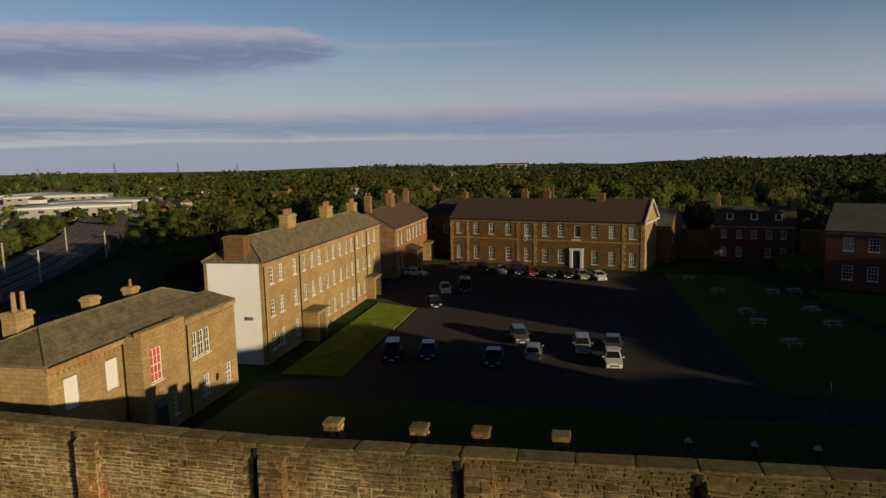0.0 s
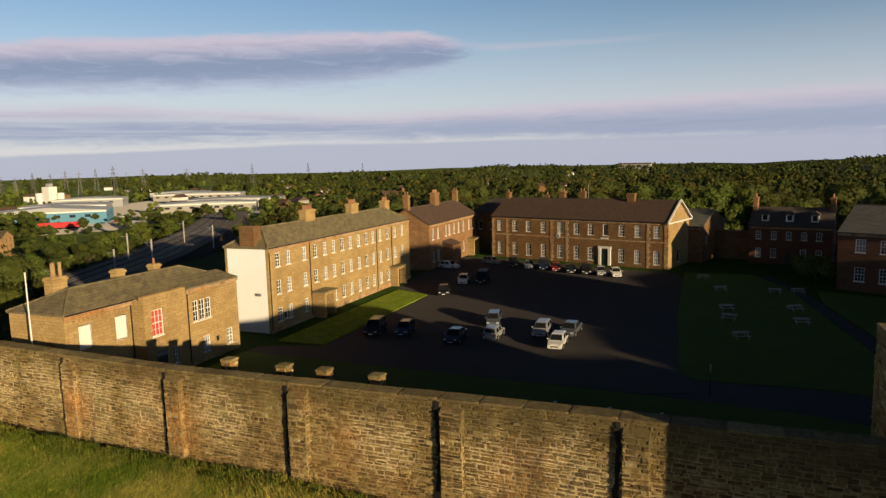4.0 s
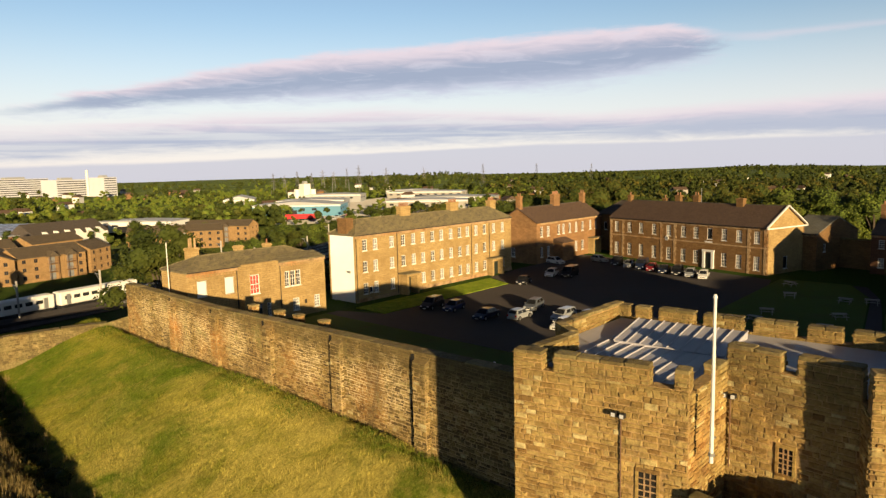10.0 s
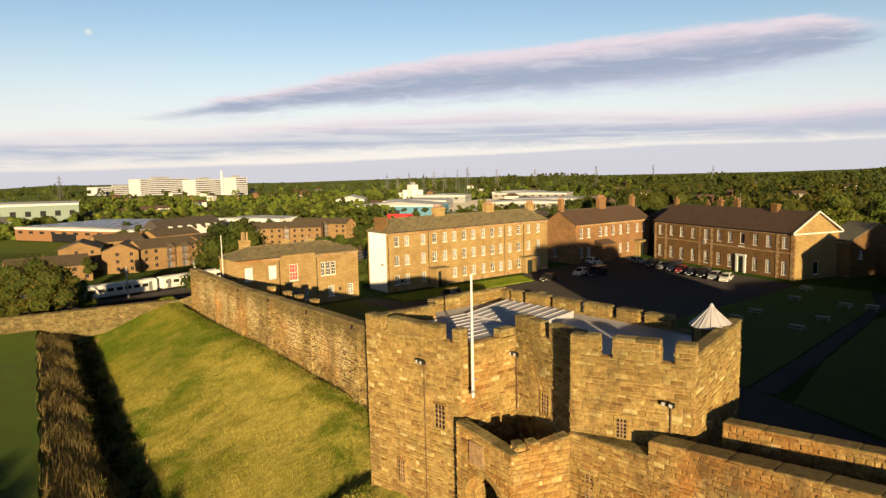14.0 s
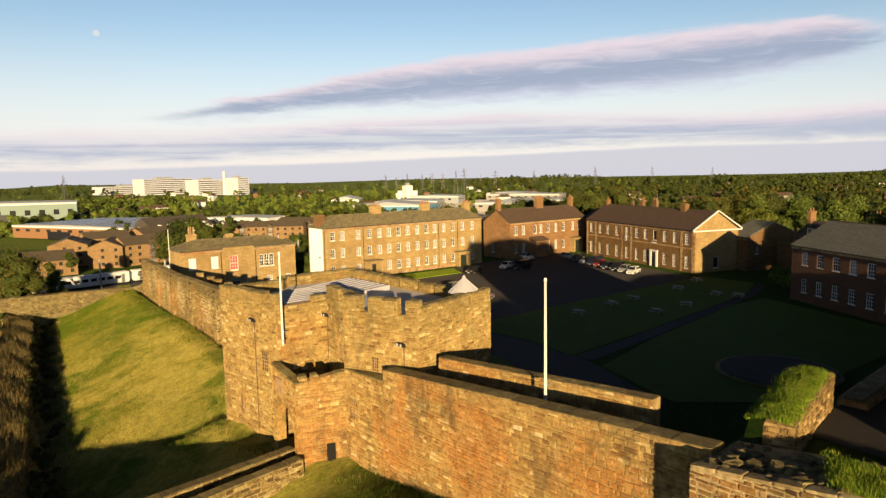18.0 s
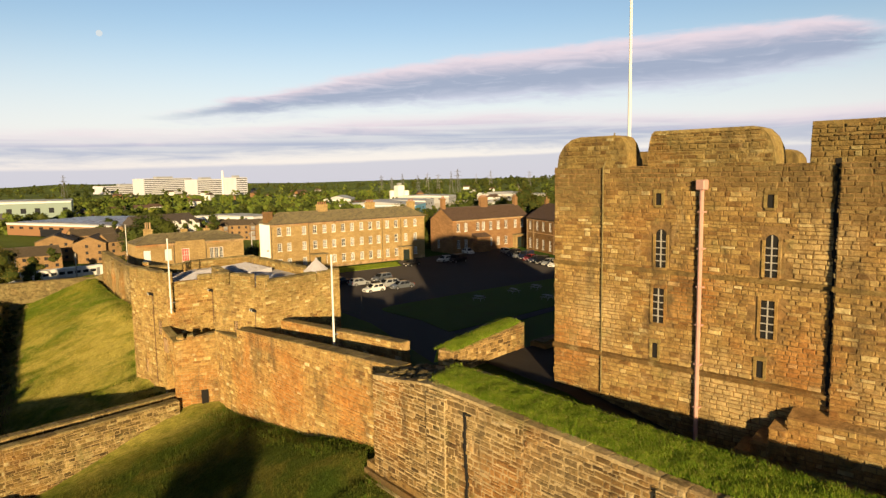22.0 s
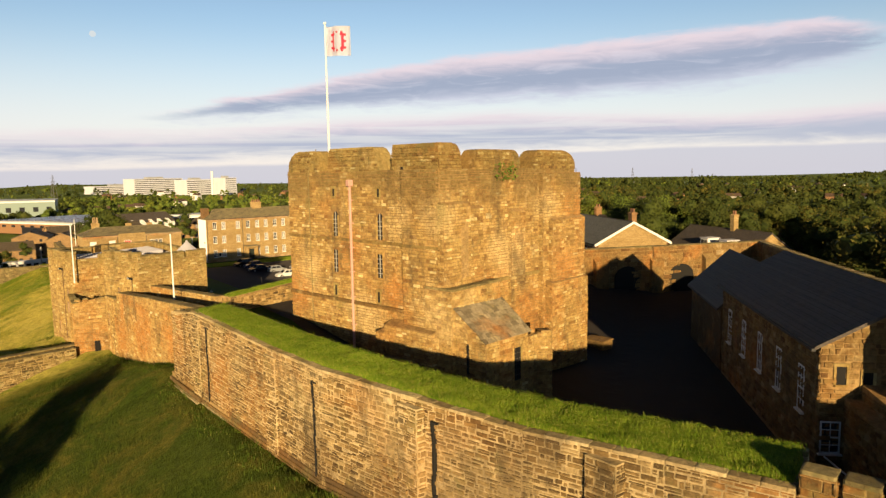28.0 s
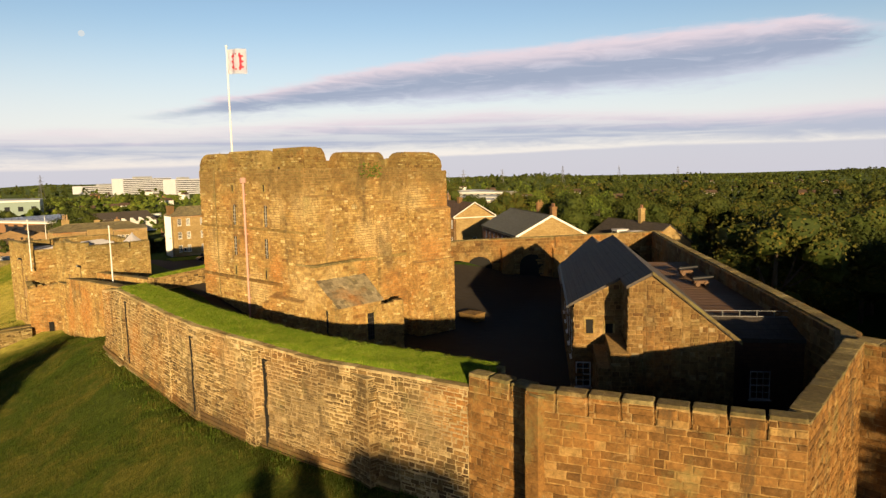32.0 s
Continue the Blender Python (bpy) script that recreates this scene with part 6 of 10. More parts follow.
wall_run(fore, [(99.3, 41.5), (99.9, 42.7)], 0.5, 4.6, [9.5, 9.75], fst, 0.45, 0.24, cap=False)
wall_run(fore, [(99.9, 42.7), (98.6, 43.4)], 0.8, 4.6, [9.75, 9.6], fst, 0.45, 0.24, cap=False)
wall_run(fore, [(99.5, 40.7), (99.3, 41.5)], 0.8, 4.6, [9.5, 9.5], fst, 0.45, 0.24, cap=False)
fst.lay(fore, M_keep, (99, 36, 9), 150)
barred_window(fore, (100.1, 36.3), (99.5, 40.7), 2.85, 6.7, 3.6, 9.0, False, (2, 5))
# stone slates of the lean-to, one by one
inv_f = fore.matrix_world.inverted()
me = bpy.data.meshes.new("roof_slate")
bm = boxbm(-0.5, -0.5, 0, 0.5, 0.5, 1, 0.06)
bm.to_mesh(me)
bm.free()
M_sl = stone("grey_stone_slates", [(0.0, (0.15, 0.12, 0.075)), (0.5, (0.22, 0.18, 0.115)), (1.0, (0.29, 0.24, 0.155))])
me.materials.append(M_sl)
rs = random.Random(9)
E0, E1, R0, R1 = Vector((100.3, 36.05, 9.9)), Vector((99.7, 40.85, 9.95)), Vector((97.5, 35.6, 11.9)), Vector((96.65, 40.85, 11.9))
for row in range(9):
    f = (row + 0.5) / 9
    a, b = E0.lerp(R0, f), E1.lerp(R1, f)
    along = (b - a).normalized()
    up = (R0 - E0).normalized()
    nrm = along.cross(up).normalized() * -1
    if nrm.z < 0:
        nrm = -nrm
    t = -rs.uniform(0, 0.4)
    L = (b - a).length
    while t < L:
        w = rs.uniform(0.4, 0.75)
        t0, t1 = max(t, 0), min(t + w, L)
        t += w
        if t1 - t0 < 0.12:
            continue
        c = a + along * (t0 + t1) / 2
        rot = Matrix((along, nrm.cross(along), nrm)).transposed().to_4x4()
        tilt = Matrix.Rotation(0.05, 4, "X")
        shared("roof_slate", me, fore, inv_f @ Matrix.Translation(c) @ rot @ tilt @ Matrix.Diagonal((t1 - t0 - 0.015, 0.42, rs.uniform(0.05, 0.08), 1)))
for ob in list(fore.children):
    if ob.name.split(".")[0] in ("body", "lean_to", "wall_core", "slit"):
        ob.matrix_local = inv_f
stub = thing("stone_pier", (91.7, 57.6, 3.0), "low dark stone pier beyond the keep", "pier", "", 9)
part("shaft", boxbm(-1.15, -0.9, 0, 1.15, 0.9, 2.0, 0.08), M_hall, stub)
part("cap", boxbm(-1.22, -0.96, 2.0, 1.22, 0.96, 2.15, 0.05), M_hall, stub)
# flag on the keep
flag = thing("flagpole", (81.6, 35.15, 22.4), "tall white flagpole on the keep flying a white and red flag", "flagpole", "flagpoles")
part("mast", tubebm((0, 0, -0.6), (0, 0, 10.9), 0.1, 0.06, seg=8), M_white, flag)
part("truck", tubebm((0, 0, 10.9), (0, 0, 11.05), 0.12, 0.12, seg=8), M_white, flag)

# red square emblem on a white cloth, hanging out from the mast
bm = bmesh.new()
NX = 10
grid = [[bm.verts.new((0.08 + 2.3 * i / NX * 0.88, 0.10 * math.sin(i * 0.9) + 2.3 * i / NX * 0.48, 8.3 + 2.35 * j - 0.12 * (i / NX) ** 2)) for j in range(2)] for i in range(NX + 1)]
for i in range(NX):
    bm.faces.new((grid[i][0], grid[i + 1][0], grid[i + 1][1], grid[i][1]))
bmesh.ops.solidify(bm, geom=list(bm.faces), thickness=0.012)
M_cloth = plain("white_flag_cloth", (0.80, 0.83, 0.98), 0.8, vary=0.03)
M_emblem = plain("red_flag_cloth", (0.55, 0.03, 0.07), 0.8, vary=0.05)
cloth = part("flag", bm, M_cloth, flag, "white flag with a red square emblem")


def flag_pt(s, h):
    i = s * NX
    return Vector((0.08 + 2.3 * s * 0.88, 0.10 * math.sin(i * 0.9) + 2.3 * s * 0.48, 8.3 + h - 0.12 * s ** 2))


bm = bmesh.new()
for side in (-1, 1):
    off = Vector((0.48, -0.88, 0)) * 0.03 * side
    cells = [(0.26, 0.50, 0.34, 1.80), (0.66, 0.50, 0.74, 1.80), (0.34, 0.50, 0.66, 0.68), (0.34, 1.62, 0.66, 1.80)]
    cells += [(0.19, z, 0.26, z + 0.18) for z in (0.55, 1.06, 1.57)] + [(0.74, z, 0.81, z + 0.18) for z in (0.55, 1.06, 1.57)]
    cells += [(s, z, s + 0.07, z + 0.16) for s in (0.29, 0.465, 0.64) for z in (0.34, 1.80)]
    for s0, z0, s1, z1 in cells:
        q = [flag_pt(s0, z0) + off, flag_pt(s1, z0) + off, flag_pt(s1, z1) + off, flag_pt(s0, z1) + off]
        bm.faces.new([bm.verts.new(v) for v in q])
part("emblem", bm, M_emblem, cloth)

# ---- houses ----
WIN = {}


def window_meshes(w, h, style):
    key = (round(w, 2), round(h, 2), style)
    if key in WIN:
        return WIN[key]
    t = 0.09
    if style == "dark":
        holes = [(0.05, 0.05, w / 2 - 0.07, h - 0.1), (w / 2 + 0.02, 0.05, w / 2 - 0.07, h - 0.1)]
    elif style in ("sash", "red", "blind"):
        nx = max(2, round(w / 0.42))
        cw_ = (w - 2 * t - (nx - 1) * 0.045) / nx
        ch_ = (h - 2 * t - 0.09 - 2 * 0.04) / 4
        zs_ = [t, t + ch_ + 0.04, t + 2 * ch_ + 0.04 + 0.09, t + 3 * ch_ + 0.08 + 0.09]
        holes = [(t + k * (cw_ + 0.045), z_, cw_, ch_) for k in range(nx) for z_ in zs_]
    else:
        holes = [(t, t, w - 2 * t, h - 2 * t)]
    bm = wall_bm(w, h, 0.06, holes, 0.0)
    bmesh.ops.translate(bm, vec=(0, 0.03, 0), verts=list(bm.verts))
    fm = bpy.data.meshes.new("window")
    bm.to_mesh(fm)
    bm.free()
    fm.materials.append(M_white if style != "dark" else M_timber)
    bm = boxbm(0.03, 0.075 if style != "board" else 0.03, 0.03, w - 0.03, 0.11, h - 0.03)
    pm = bpy.data.meshes.new("pane")
    bm.to_mesh(pm)
    bm.free()
    pm.materials.append({"sash": M_glass, "blind": M_blind, "board": M_white, "red": M_redpaint, "plain": M_glass, "dark": M_glass}[style])
    sm = bpy.data.meshes.new("sill")
    bm = boxbm(-0.1, -0.12, -0.1, w + 0.1, 0.1, -0.005, 0.02)
    bm.to_mesh(sm)
    bm.free()
    sm.materials.append(M_quoin if style in ("board", "dark") else M_white)
    WIN[key] = (fm, pm, sm)
    return WIN[key]


def wall_bm(length, height, thick, openings, base=-0.6):
    """A wall along x from 0 to length, its face at y = 0, with openings (u, z, w, h) cut through it."""
    us = sorted({round(q, 3) for q in (0.0, length, *[o[0] for o in openings], *[o[0] + o[2] for o in openings])})
    zs = sorted({round(q, 3) for q in (base, height, *[o[1] for o in openings], *[o[1] + o[3] for o in openings])})
    bm = bmesh.new()
    V = {}

    def v(u, y, z):
        k = (round(u, 4), y, round(z, 4))
        if k not in V:
            V[k] = bm.verts.new((u, y, z))
        return V[k]

    def solid(i, j):
        if i < 0 or j < 0 or i >= len(us) - 1 or j >= len(zs) - 1:
            return False
        u, z = (us[i] + us[i + 1]) / 2, (zs[j] + zs[j + 1]) / 2
        return not any(o[0] < u < o[0] + o[2] and o[1] < z < o[1] + o[3] for o in openings)
    for i in range(len(us) - 1):
        for j in range(len(zs) - 1):
            if not solid(i, j):
                continue
            a, b, c, d = us[i], us[i + 1], zs[j], zs[j + 1]
            bm.faces.new((v(a, 0, c), v(b, 0, c), v(b, 0, d), v(a, 0, d)))
            bm.faces.new((v(a, thick, d), v(b, thick, d), v(b, thick, c), v(a, thick, c)))
            if not solid(i - 1, j):
                bm.faces.new((v(a, thick, c), v(a, 0, c), v(a, 0, d), v(a, thick, d)))
            if not solid(i + 1, j):
                bm.faces.new((v(b, 0, c), v(b, thick, c), v(b, thick, d), v(b, 0, d)))
            if not solid(i, j - 1):
                bm.faces.new((v(a, 0, c), v(a, thick, c), v(b, thick, c), v(b, 0, c)))
            if not solid(i, j + 1):
                bm.faces.new((v(a, 0, d), v(b, 0, d), v(b, thick, d), v(a, thick, d)))
    return bm


def side_matrix(side, L, D):
    return {"front": pose(0, 0, 0), "right": pose(L, 0, 0, 0, 0, 90), "back": pose(L, D, 0, 0, 0, 180), "left": pose(0, D, 0, 0, 0, -90)}[side]


def house(name, label, category, A, B, depth, eave, rise, ends, mats, wins=None, roof_mat=None, over=0.3, group="", z=0.0, chimneys=(), ridge=True, gutter=True):
    """A block with its front from plan point A to B (left to right as one faces it). ends: 'hip' or 'gable' at left and right.
    mats: wall materials (front, right, back, left). wins: side -> list of (u, z, w, h, style)."""
    L = math.hypot(B[0] - A[0], B[1] - A[1])
    h = thing(name, (A[0], A[1], z), label, category, group, math.degrees(math.atan2(B[1] - A[1], B[0] - A[0])))
    wins = wins or {}
    T = 0.35
    for side, ln, m in (("front", L, mats[0]), ("right", depth, mats[1]), ("back", L, mats[2]), ("left", depth, mats[3])):
        ops = wins.get(side, [])
        ln2 = ln if side in ("front", "back") else ln - 2 * T
        off = 0 if side in ("front", "back") else T
        w = part("wall", wall_bm(ln2, eave, T, [(o[0] - off, o[1], o[2], o[3]) for o in ops]), m, h)
        M = side_matrix(side, L, depth) @ Matrix.Translation((off, 0, 0))
        w.matrix_local = M
        for (u, zz, ww, hh, style) in ops:
            fm, pm, sm = window_meshes(ww, hh, style)
            win = shared("window", fm, h, M @ Matrix.Translation((u - off, 0.06, zz)))
            shared("pane", pm, win)
            if category != "apartment building":
                shared("sill", sm, win)
    # black slab added below the roof, so that no light leaks through
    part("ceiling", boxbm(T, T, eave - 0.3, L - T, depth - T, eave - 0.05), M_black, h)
    rm = roof_mat or M_slate
    hip = min(depth / 2, L / 2)
    r0 = hip if ends[0] == "hip" else 0.0
    r1 = L - (hip if ends[1] == "hip" else 0.0)
    o = over
    o0, o1 = (o if ends[0] == "hip" else 0.12), (o if ends[1] == "hip" else 0.12)
    slope = rise / (depth / 2)
    ze = eave - o * slope * 0.0
    bm = bmesh.new()

    def roofshell(dz):
        c = [bm.verts.new(p) for p in ((-o0, -o, ze + dz), (L + o1, -o, ze + dz), (L + o1, depth + o, ze + dz), (-o0, depth + o, ze + dz))]
        a = bm.verts.new((r0 if ends[0] == "hip" else -o0, depth / 2, eave + rise + dz))
        b = bm.verts.new((r1 if ends[1] == "hip" else L + o1, depth / 2, eave + rise + dz))
        return c, a, b
    c, a, b = roofshell(0.16)
    d, e, f = roofshell(0.0)
    bm.faces.new((c[0], c[1], b, a))
    bm.faces.new((c[2], c[3], a, b))
    bm.faces.new((d[1], d[0], e, f))
    bm.faces.new((d[3], d[2], f, e))
    for k, (p, q, en) in enumerate(((3, 0, 0), (1, 2, 1))):
        top, low = (a, e) if en == 0 else (b, f)
        if ends[en] == "hip":
            bm.faces.new((c[p], c[q], top))
            bm.faces.new((d[q], d[p], low))
            bm.faces.new((d[p], d[q], c[q], c[p]))
        else:
            bm.faces.new((d[p], low, top, c[p]))
            bm.faces.new((low, d[q], c[q], top))
    bm.faces.new((d[0], d[1], c[1], c[0]))
    bm.faces.new((d[2], d[3], c[3], c[2]))
    roof = part("roof", bm, rm, h)
    for en, ux in ((0, 0.0), (1, L - T)):
        if ends[en] == "gable":
            bm = bmesh.new()
            pr = [(0.02, eave), (depth - 0.02, eave), (depth / 2, eave + rise - 0.02)]
            p0 = [bm.verts.new((ux, y, zz)) for y, zz in pr]
            p1 = [bm.verts.new((ux + T, y, zz)) for y, zz in pr]
            bm.faces.new(p0[::-1]) if en == 0 else bm.faces.new(p0[::-1])
            bm.faces.new(p1)
            for i in range(3):
                j = (i + 1) % 3
                bm.faces.new((p0[i], p0[j], p1[j], p1[i]))
            part("gable", bm, mats[3] if en == 0 else mats[1], h)
    if ridge:
        bm = bmesh.new()
        tube(bm, (a_x(r0, ends[0], o0), depth / 2, eave + rise + 0.16), (b_x(r1, ends[1], o1, L), depth / 2, eave + rise + 0.16), 0.11, seg=6)
        for en, xx, rr in ((0, -o0, r0), (1, L + o1, r1)):
            if ends[en] == "hip":
                tube(bm, (xx, -o, eave + 0.18), (rr, depth / 2, eave + rise + 0.16), 0.09, seg=5)
                tube(bm, (xx, depth + o, eave + 0.18), (rr, depth / 2, eave + rise + 0.16), 0.09, seg=5)
        part("ridge_tiles", bm, M_slate_moss if rm is M_slate_moss else M_slate, h)
    if gutter:
        part("gutter", boxbm(0, -o - 0.1, eave + 0.02, L, -o + 0.02, eave + 0.14), M_iron, h)
        part("cornice", boxbm(-0.04, -0.12, eave - 0.38, L + 0.04, 0.0, eave - 0.004, 0.03), M_quoin, h)
    for (u, v, w, d_, z0, z1, pots, cm) in chimneys:
        ch = part("chimney", boxbm(u - w / 2, v - d_ / 2, z0, u + w / 2, v + d_ / 2, z1, 0.03), cm, h)
        part("chimney_cap", boxbm(u - w / 2 - 0.1, v - d_ / 2 - 0.1, z1 - 0.35, u + w / 2 + 0.1, v + d_ / 2 + 0.1, z1 - 0.12, 0.03), cm, ch)
        for k in range(pots):
            if w >= d_:
                px, py = u - w / 2 + w * (k + 0.5) / pots, v
            else:
                px, py = u, v - d_ / 2 + d_ * (k + 0.5) / pots
            part("chimney_pot", tubebm((px, py, z1), (px, py, z1 + 0.62), 0.15, 0.11, seg=7), M_clay, ch)
    return h


def a_x(r0, end, o0):
    return r0 if end == "hip" else -o0


def b_x(r1, end, o1, L):
    return r1 if end == "hip" else L + o1


# small office range by the curtain wall
SB_W = {"front": [(1.3, 4.7, 1.4, 2.2, "board"), (5.2, 4.6, 1.4, 2.3, "board"), (4.7, 1.0, 1.2, 1.5, "sash")], "left": [(2.4, 1.0, 1.2, 2.0, "sash")]}
office = house("office_range", "two storey golden stone range with a hipped mossy stone slate roof", "building", (-32.4, 34.6), (-32.4, 55.2), 6.8, 8.0, 1.55, ("hip", "hip"), [M_ashlar] * 4, SB_W, M_slate_moss, 0.15,
               chimneys=[(3.6, 5.2, 1.5, 1.2, 7.6, 10.7, 0, M_ashlar), (10.6, 5.2, 1.1, 0.9, 8.3, 10.3, 0, M_ashlar), (15.2, 5.0, 1.0, 0.9, 8.3, 10.2, 1, M_ashlar)])
for du, dv in ((-0.4, -0.2), (0.02, 0.2), (0.42, -0.15)):
    part("chimney_pot", tubebm((3.6 + du, 5.2 + dv, 10.7), (3.6 + du, 5.2 + dv, 12.0), 0.17, 0.14, seg=8), M_quoin, office, "tall pale chimney pot")
OUT, U0, U1 = 1.45, 7.2, 20.6
bays = part("projecting_front", wall_bm(U1 - U0, 8.1, 0.35, [(0.9, 4.3, 1.45, 2.6), (6.4, 4.5, 0.78, 2.2), (7.32, 4.5, 0.85, 2.2), (8.3, 4.5, 0.78, 2.2), (7.6, 0.95, 1.1, 1.75), (11.3, 0.9, 1.0, 1.75), (3.4, 0.95, 0.6, 1.8)]), M_ashlar, office, "projecting golden stone front")
bays.matrix_local = pose(U0, -OUT, 0)
for u, zz, ww, hh, style in ((0.9, 4.3, 1.45, 2.6, "red"), (6.4, 4.5, 0.78, 2.2, "sash"), (7.32, 4.5, 0.85, 2.2, "sash"), (8.3, 4.5, 0.78, 2.2, "sash"), (7.6, 0.95, 1.1, 1.75, "blind"), (11.3, 0.9, 1.0, 1.75, "blind"), (3.4, 0.95, 0.6, 1.8, "sash")):
    fm, pm, sm = window_meshes(ww, hh, style)
    win = shared("window", fm, office, pose(U0 + u, -OUT + 0.06, zz))
    shared("pane", pm, win)
    shared("sill", sm, win)
part("return_wall", boxbm(U0, -OUT + 0.352, -0.6, U0 + 0.35, -0.003, 8.1), M_ashlar, office)
part("return_wall", boxbm(U1 - 0.35, -OUT + 0.352, -0.6, U1, -0.003, 8.1), M_ashlar, office)
bm = bmesh.new()
quadbox(bm, [(U0 + 5.4, -OUT - 0.12), (U1 + 0.12, -OUT - 0.12), (U1 + 0.12, 1.4), (U0 + 5.4, 1.4)], [8.0, 8.0, 8.6, 8.6], [8.18, 8.18, 8.88, 8.88])
part("front_roof", bm, M_slate_moss, office, "mossy slates over the projecting front")
bm = bmesh.new()
quadbox(bm, [(U0 + 0.1, -OUT + 0.5), (U0 + 5.4, -OUT + 0.5), (U0 + 5.4, 1.2), (U0 + 0.1, 1.2)], 7.9, [8.15, 8.15, 8.75, 8.75])
part("front_roof", bm, M_slate_moss, office, "mossy slates over the projecting front")
part("parapet", boxbm(U0 - 0.08, -OUT - 0.1, 7.78, U0 + 5.4, -OUT + 0.5, 8.42, 0.03), M_ashlar, office, "plain raised parapet over the centre")
part("cornice", boxbm(U0 + 5.45, -OUT - 0.14, 7.72, U1 + 0.08, -OUT - 0.003, 8.02, 0.03), M_quoin, office)
for u, y in ((U0 - 0.2, -0.12), (U0 + 5.6, -OUT - 0.12)):
    part("downpipe", tubebm((u, y, 0.2), (u, y, 7.6), 0.06, seg=6), M_iron, office)
dr = part("door", boxbm(U0 + 1.2, -OUT - 0.06, 0, U0 + 2.5, -OUT - 0.003, 2.75), M_door, office, "dark panelled door with a white fanlight")
part("fanlight", boxbm(U0 + 1.2, -OUT - 0.09, 2.25, U0 + 2.5, -OUT - 0.062, 2.7), M_blind, dr)
part("door_surround", boxbm(U0 + 1.05, -OUT - 0.1, 0, U0 + 1.18, -OUT - 0.004, 2.9), M_quoin, dr)
part("door_surround", boxbm(U0 + 2.52, -OUT - 0.1, 0, U0 + 2.65, -OUT - 0.004, 2.9), M_quoin, dr)
part("coat_of_arms", boxbm(U0 + 1.55, -OUT - 0.09, 3.2, U0 + 2.15, -OUT - 0.003, 3.85, 0.04), M_quoin, office, "small carved stone panel")
part("plaque", boxbm(U0 + 9.6, -OUT - 0.06, 1.7, U0 + 9.95, -OUT - 0.003, 2.25), M_iron, office)
for k in range(17):
    part("corbel", boxbm(U0 + 5.7 + k * 0.45, -OUT - 0.09, 7.42, U0 + 5.85 + k * 0.45, -OUT - 0.003, 7.6), M_quoin, office)
for k in range(14):
    part("corbel", boxbm(0.4 + k * 0.48, -0.1, 7.3, 0.55 + k * 0.48, -0.003, 7.5), M_quoin, office)

# barracks: three storeys, white rendered end
LBU = [1.5, 3.7, 7.3, 9.9, 12.3, 14.6, 17.0, 19.3, 21.8, 24.2, 26.4, 28.9, 31.4, 34.2, 37.0]
LB_W = [(u, 8.0, 0.98, 1.75, "blind" if (i * 7) % 3 else "sash") for i, u in enumerate(LBU)] + [(u, 4.6, 0.98, 1.75, "blind" if (i * 5) % 3 else "sash") for i, u in enumerate(LBU)] + \
       [(u, 1.15, 0.98, 1.75, "blind" if (i * 4) % 3 else "sash") for i, u in enumerate(LBU) if i not in (3, 13)] + [(2.75, 1.25, 0.75, 1.0, "plain")]
barracks = house("barracks", "long three storey golden stone barracks with one white rendered end", "building", (-31.0, 61.2), (-31.0, 101.5), 6.4, 10.4, 2.2, ("hip", "hip"), [M_ashlar, M_ashlar, M_ashlar, M_render], {"front": LB_W}, M_slate_moss, 0.15,
                 chimneys=[(14.0, 3.4, 2.4, 1.1, 11.5, 14.2, 5, M_ashlar), (26.8, 3.5, 2.2, 1.1, 11.5, 14.2, 5, M_ashlar), (39.0, 4.0, 1.8, 1.1, 11.0, 13.9, 4, M_ashlar), (0.75, 3.0, 1.4, 2.2, 9.5, 13.1, 0, M_ashlar_red)])
for u in (0.15, 8.9, 27.9, 33.2):
    part("downpipe", tubebm((u, -0.1, 0.3), (u, -0.1, 10.1), 0.06, seg=6), M_iron, barracks)


def porch(parent, u0, u1, out, h):
    p = part("porch", boxbm(u0, -out, h - 0.35, u1, -0.003, h, 0.04), M_ashlar, parent, "stone porch with a flat roof")
    part("pier", boxbm(u0 + 0.05, -out + 0.05, -0.3, u0 + 0.5, -0.01, h - 0.36), M_ashlar, p)
    part("pier", boxbm(u1 - 0.5, -out + 0.05, -0.3, u1 - 0.05, -0.01, h - 0.36), M_ashlar, p)
    part("door", boxbm(u0 + 0.52, -0.3, 0.0, u1 - 0.52, -0.05, h - 0.8), M_door, p)
    part("canopy", boxbm(u0 - 0.25, -out - 0.25, h + 0.003, u1 + 0.25, 0.0, h + 0.18, 0.03), M_slate_moss, p)


porch(barracks, 9.2, 12.1, 1.9, 3.4)
porch(barracks, 32.5, 36.0, 1.4, 3.2)
part("plinth", boxbm(-0.05, -0.08, -0.4, 40.35, -0.004, 0.55, 0.02), M_quoin, barracks)
part("box_lamp", boxbm(0, 0, 0, 0.8, 0.15, 0.35, 0.03), M_steel, barracks).matrix_local = pose(-0.16, 2.0, 4.6, 0, 0, -90)

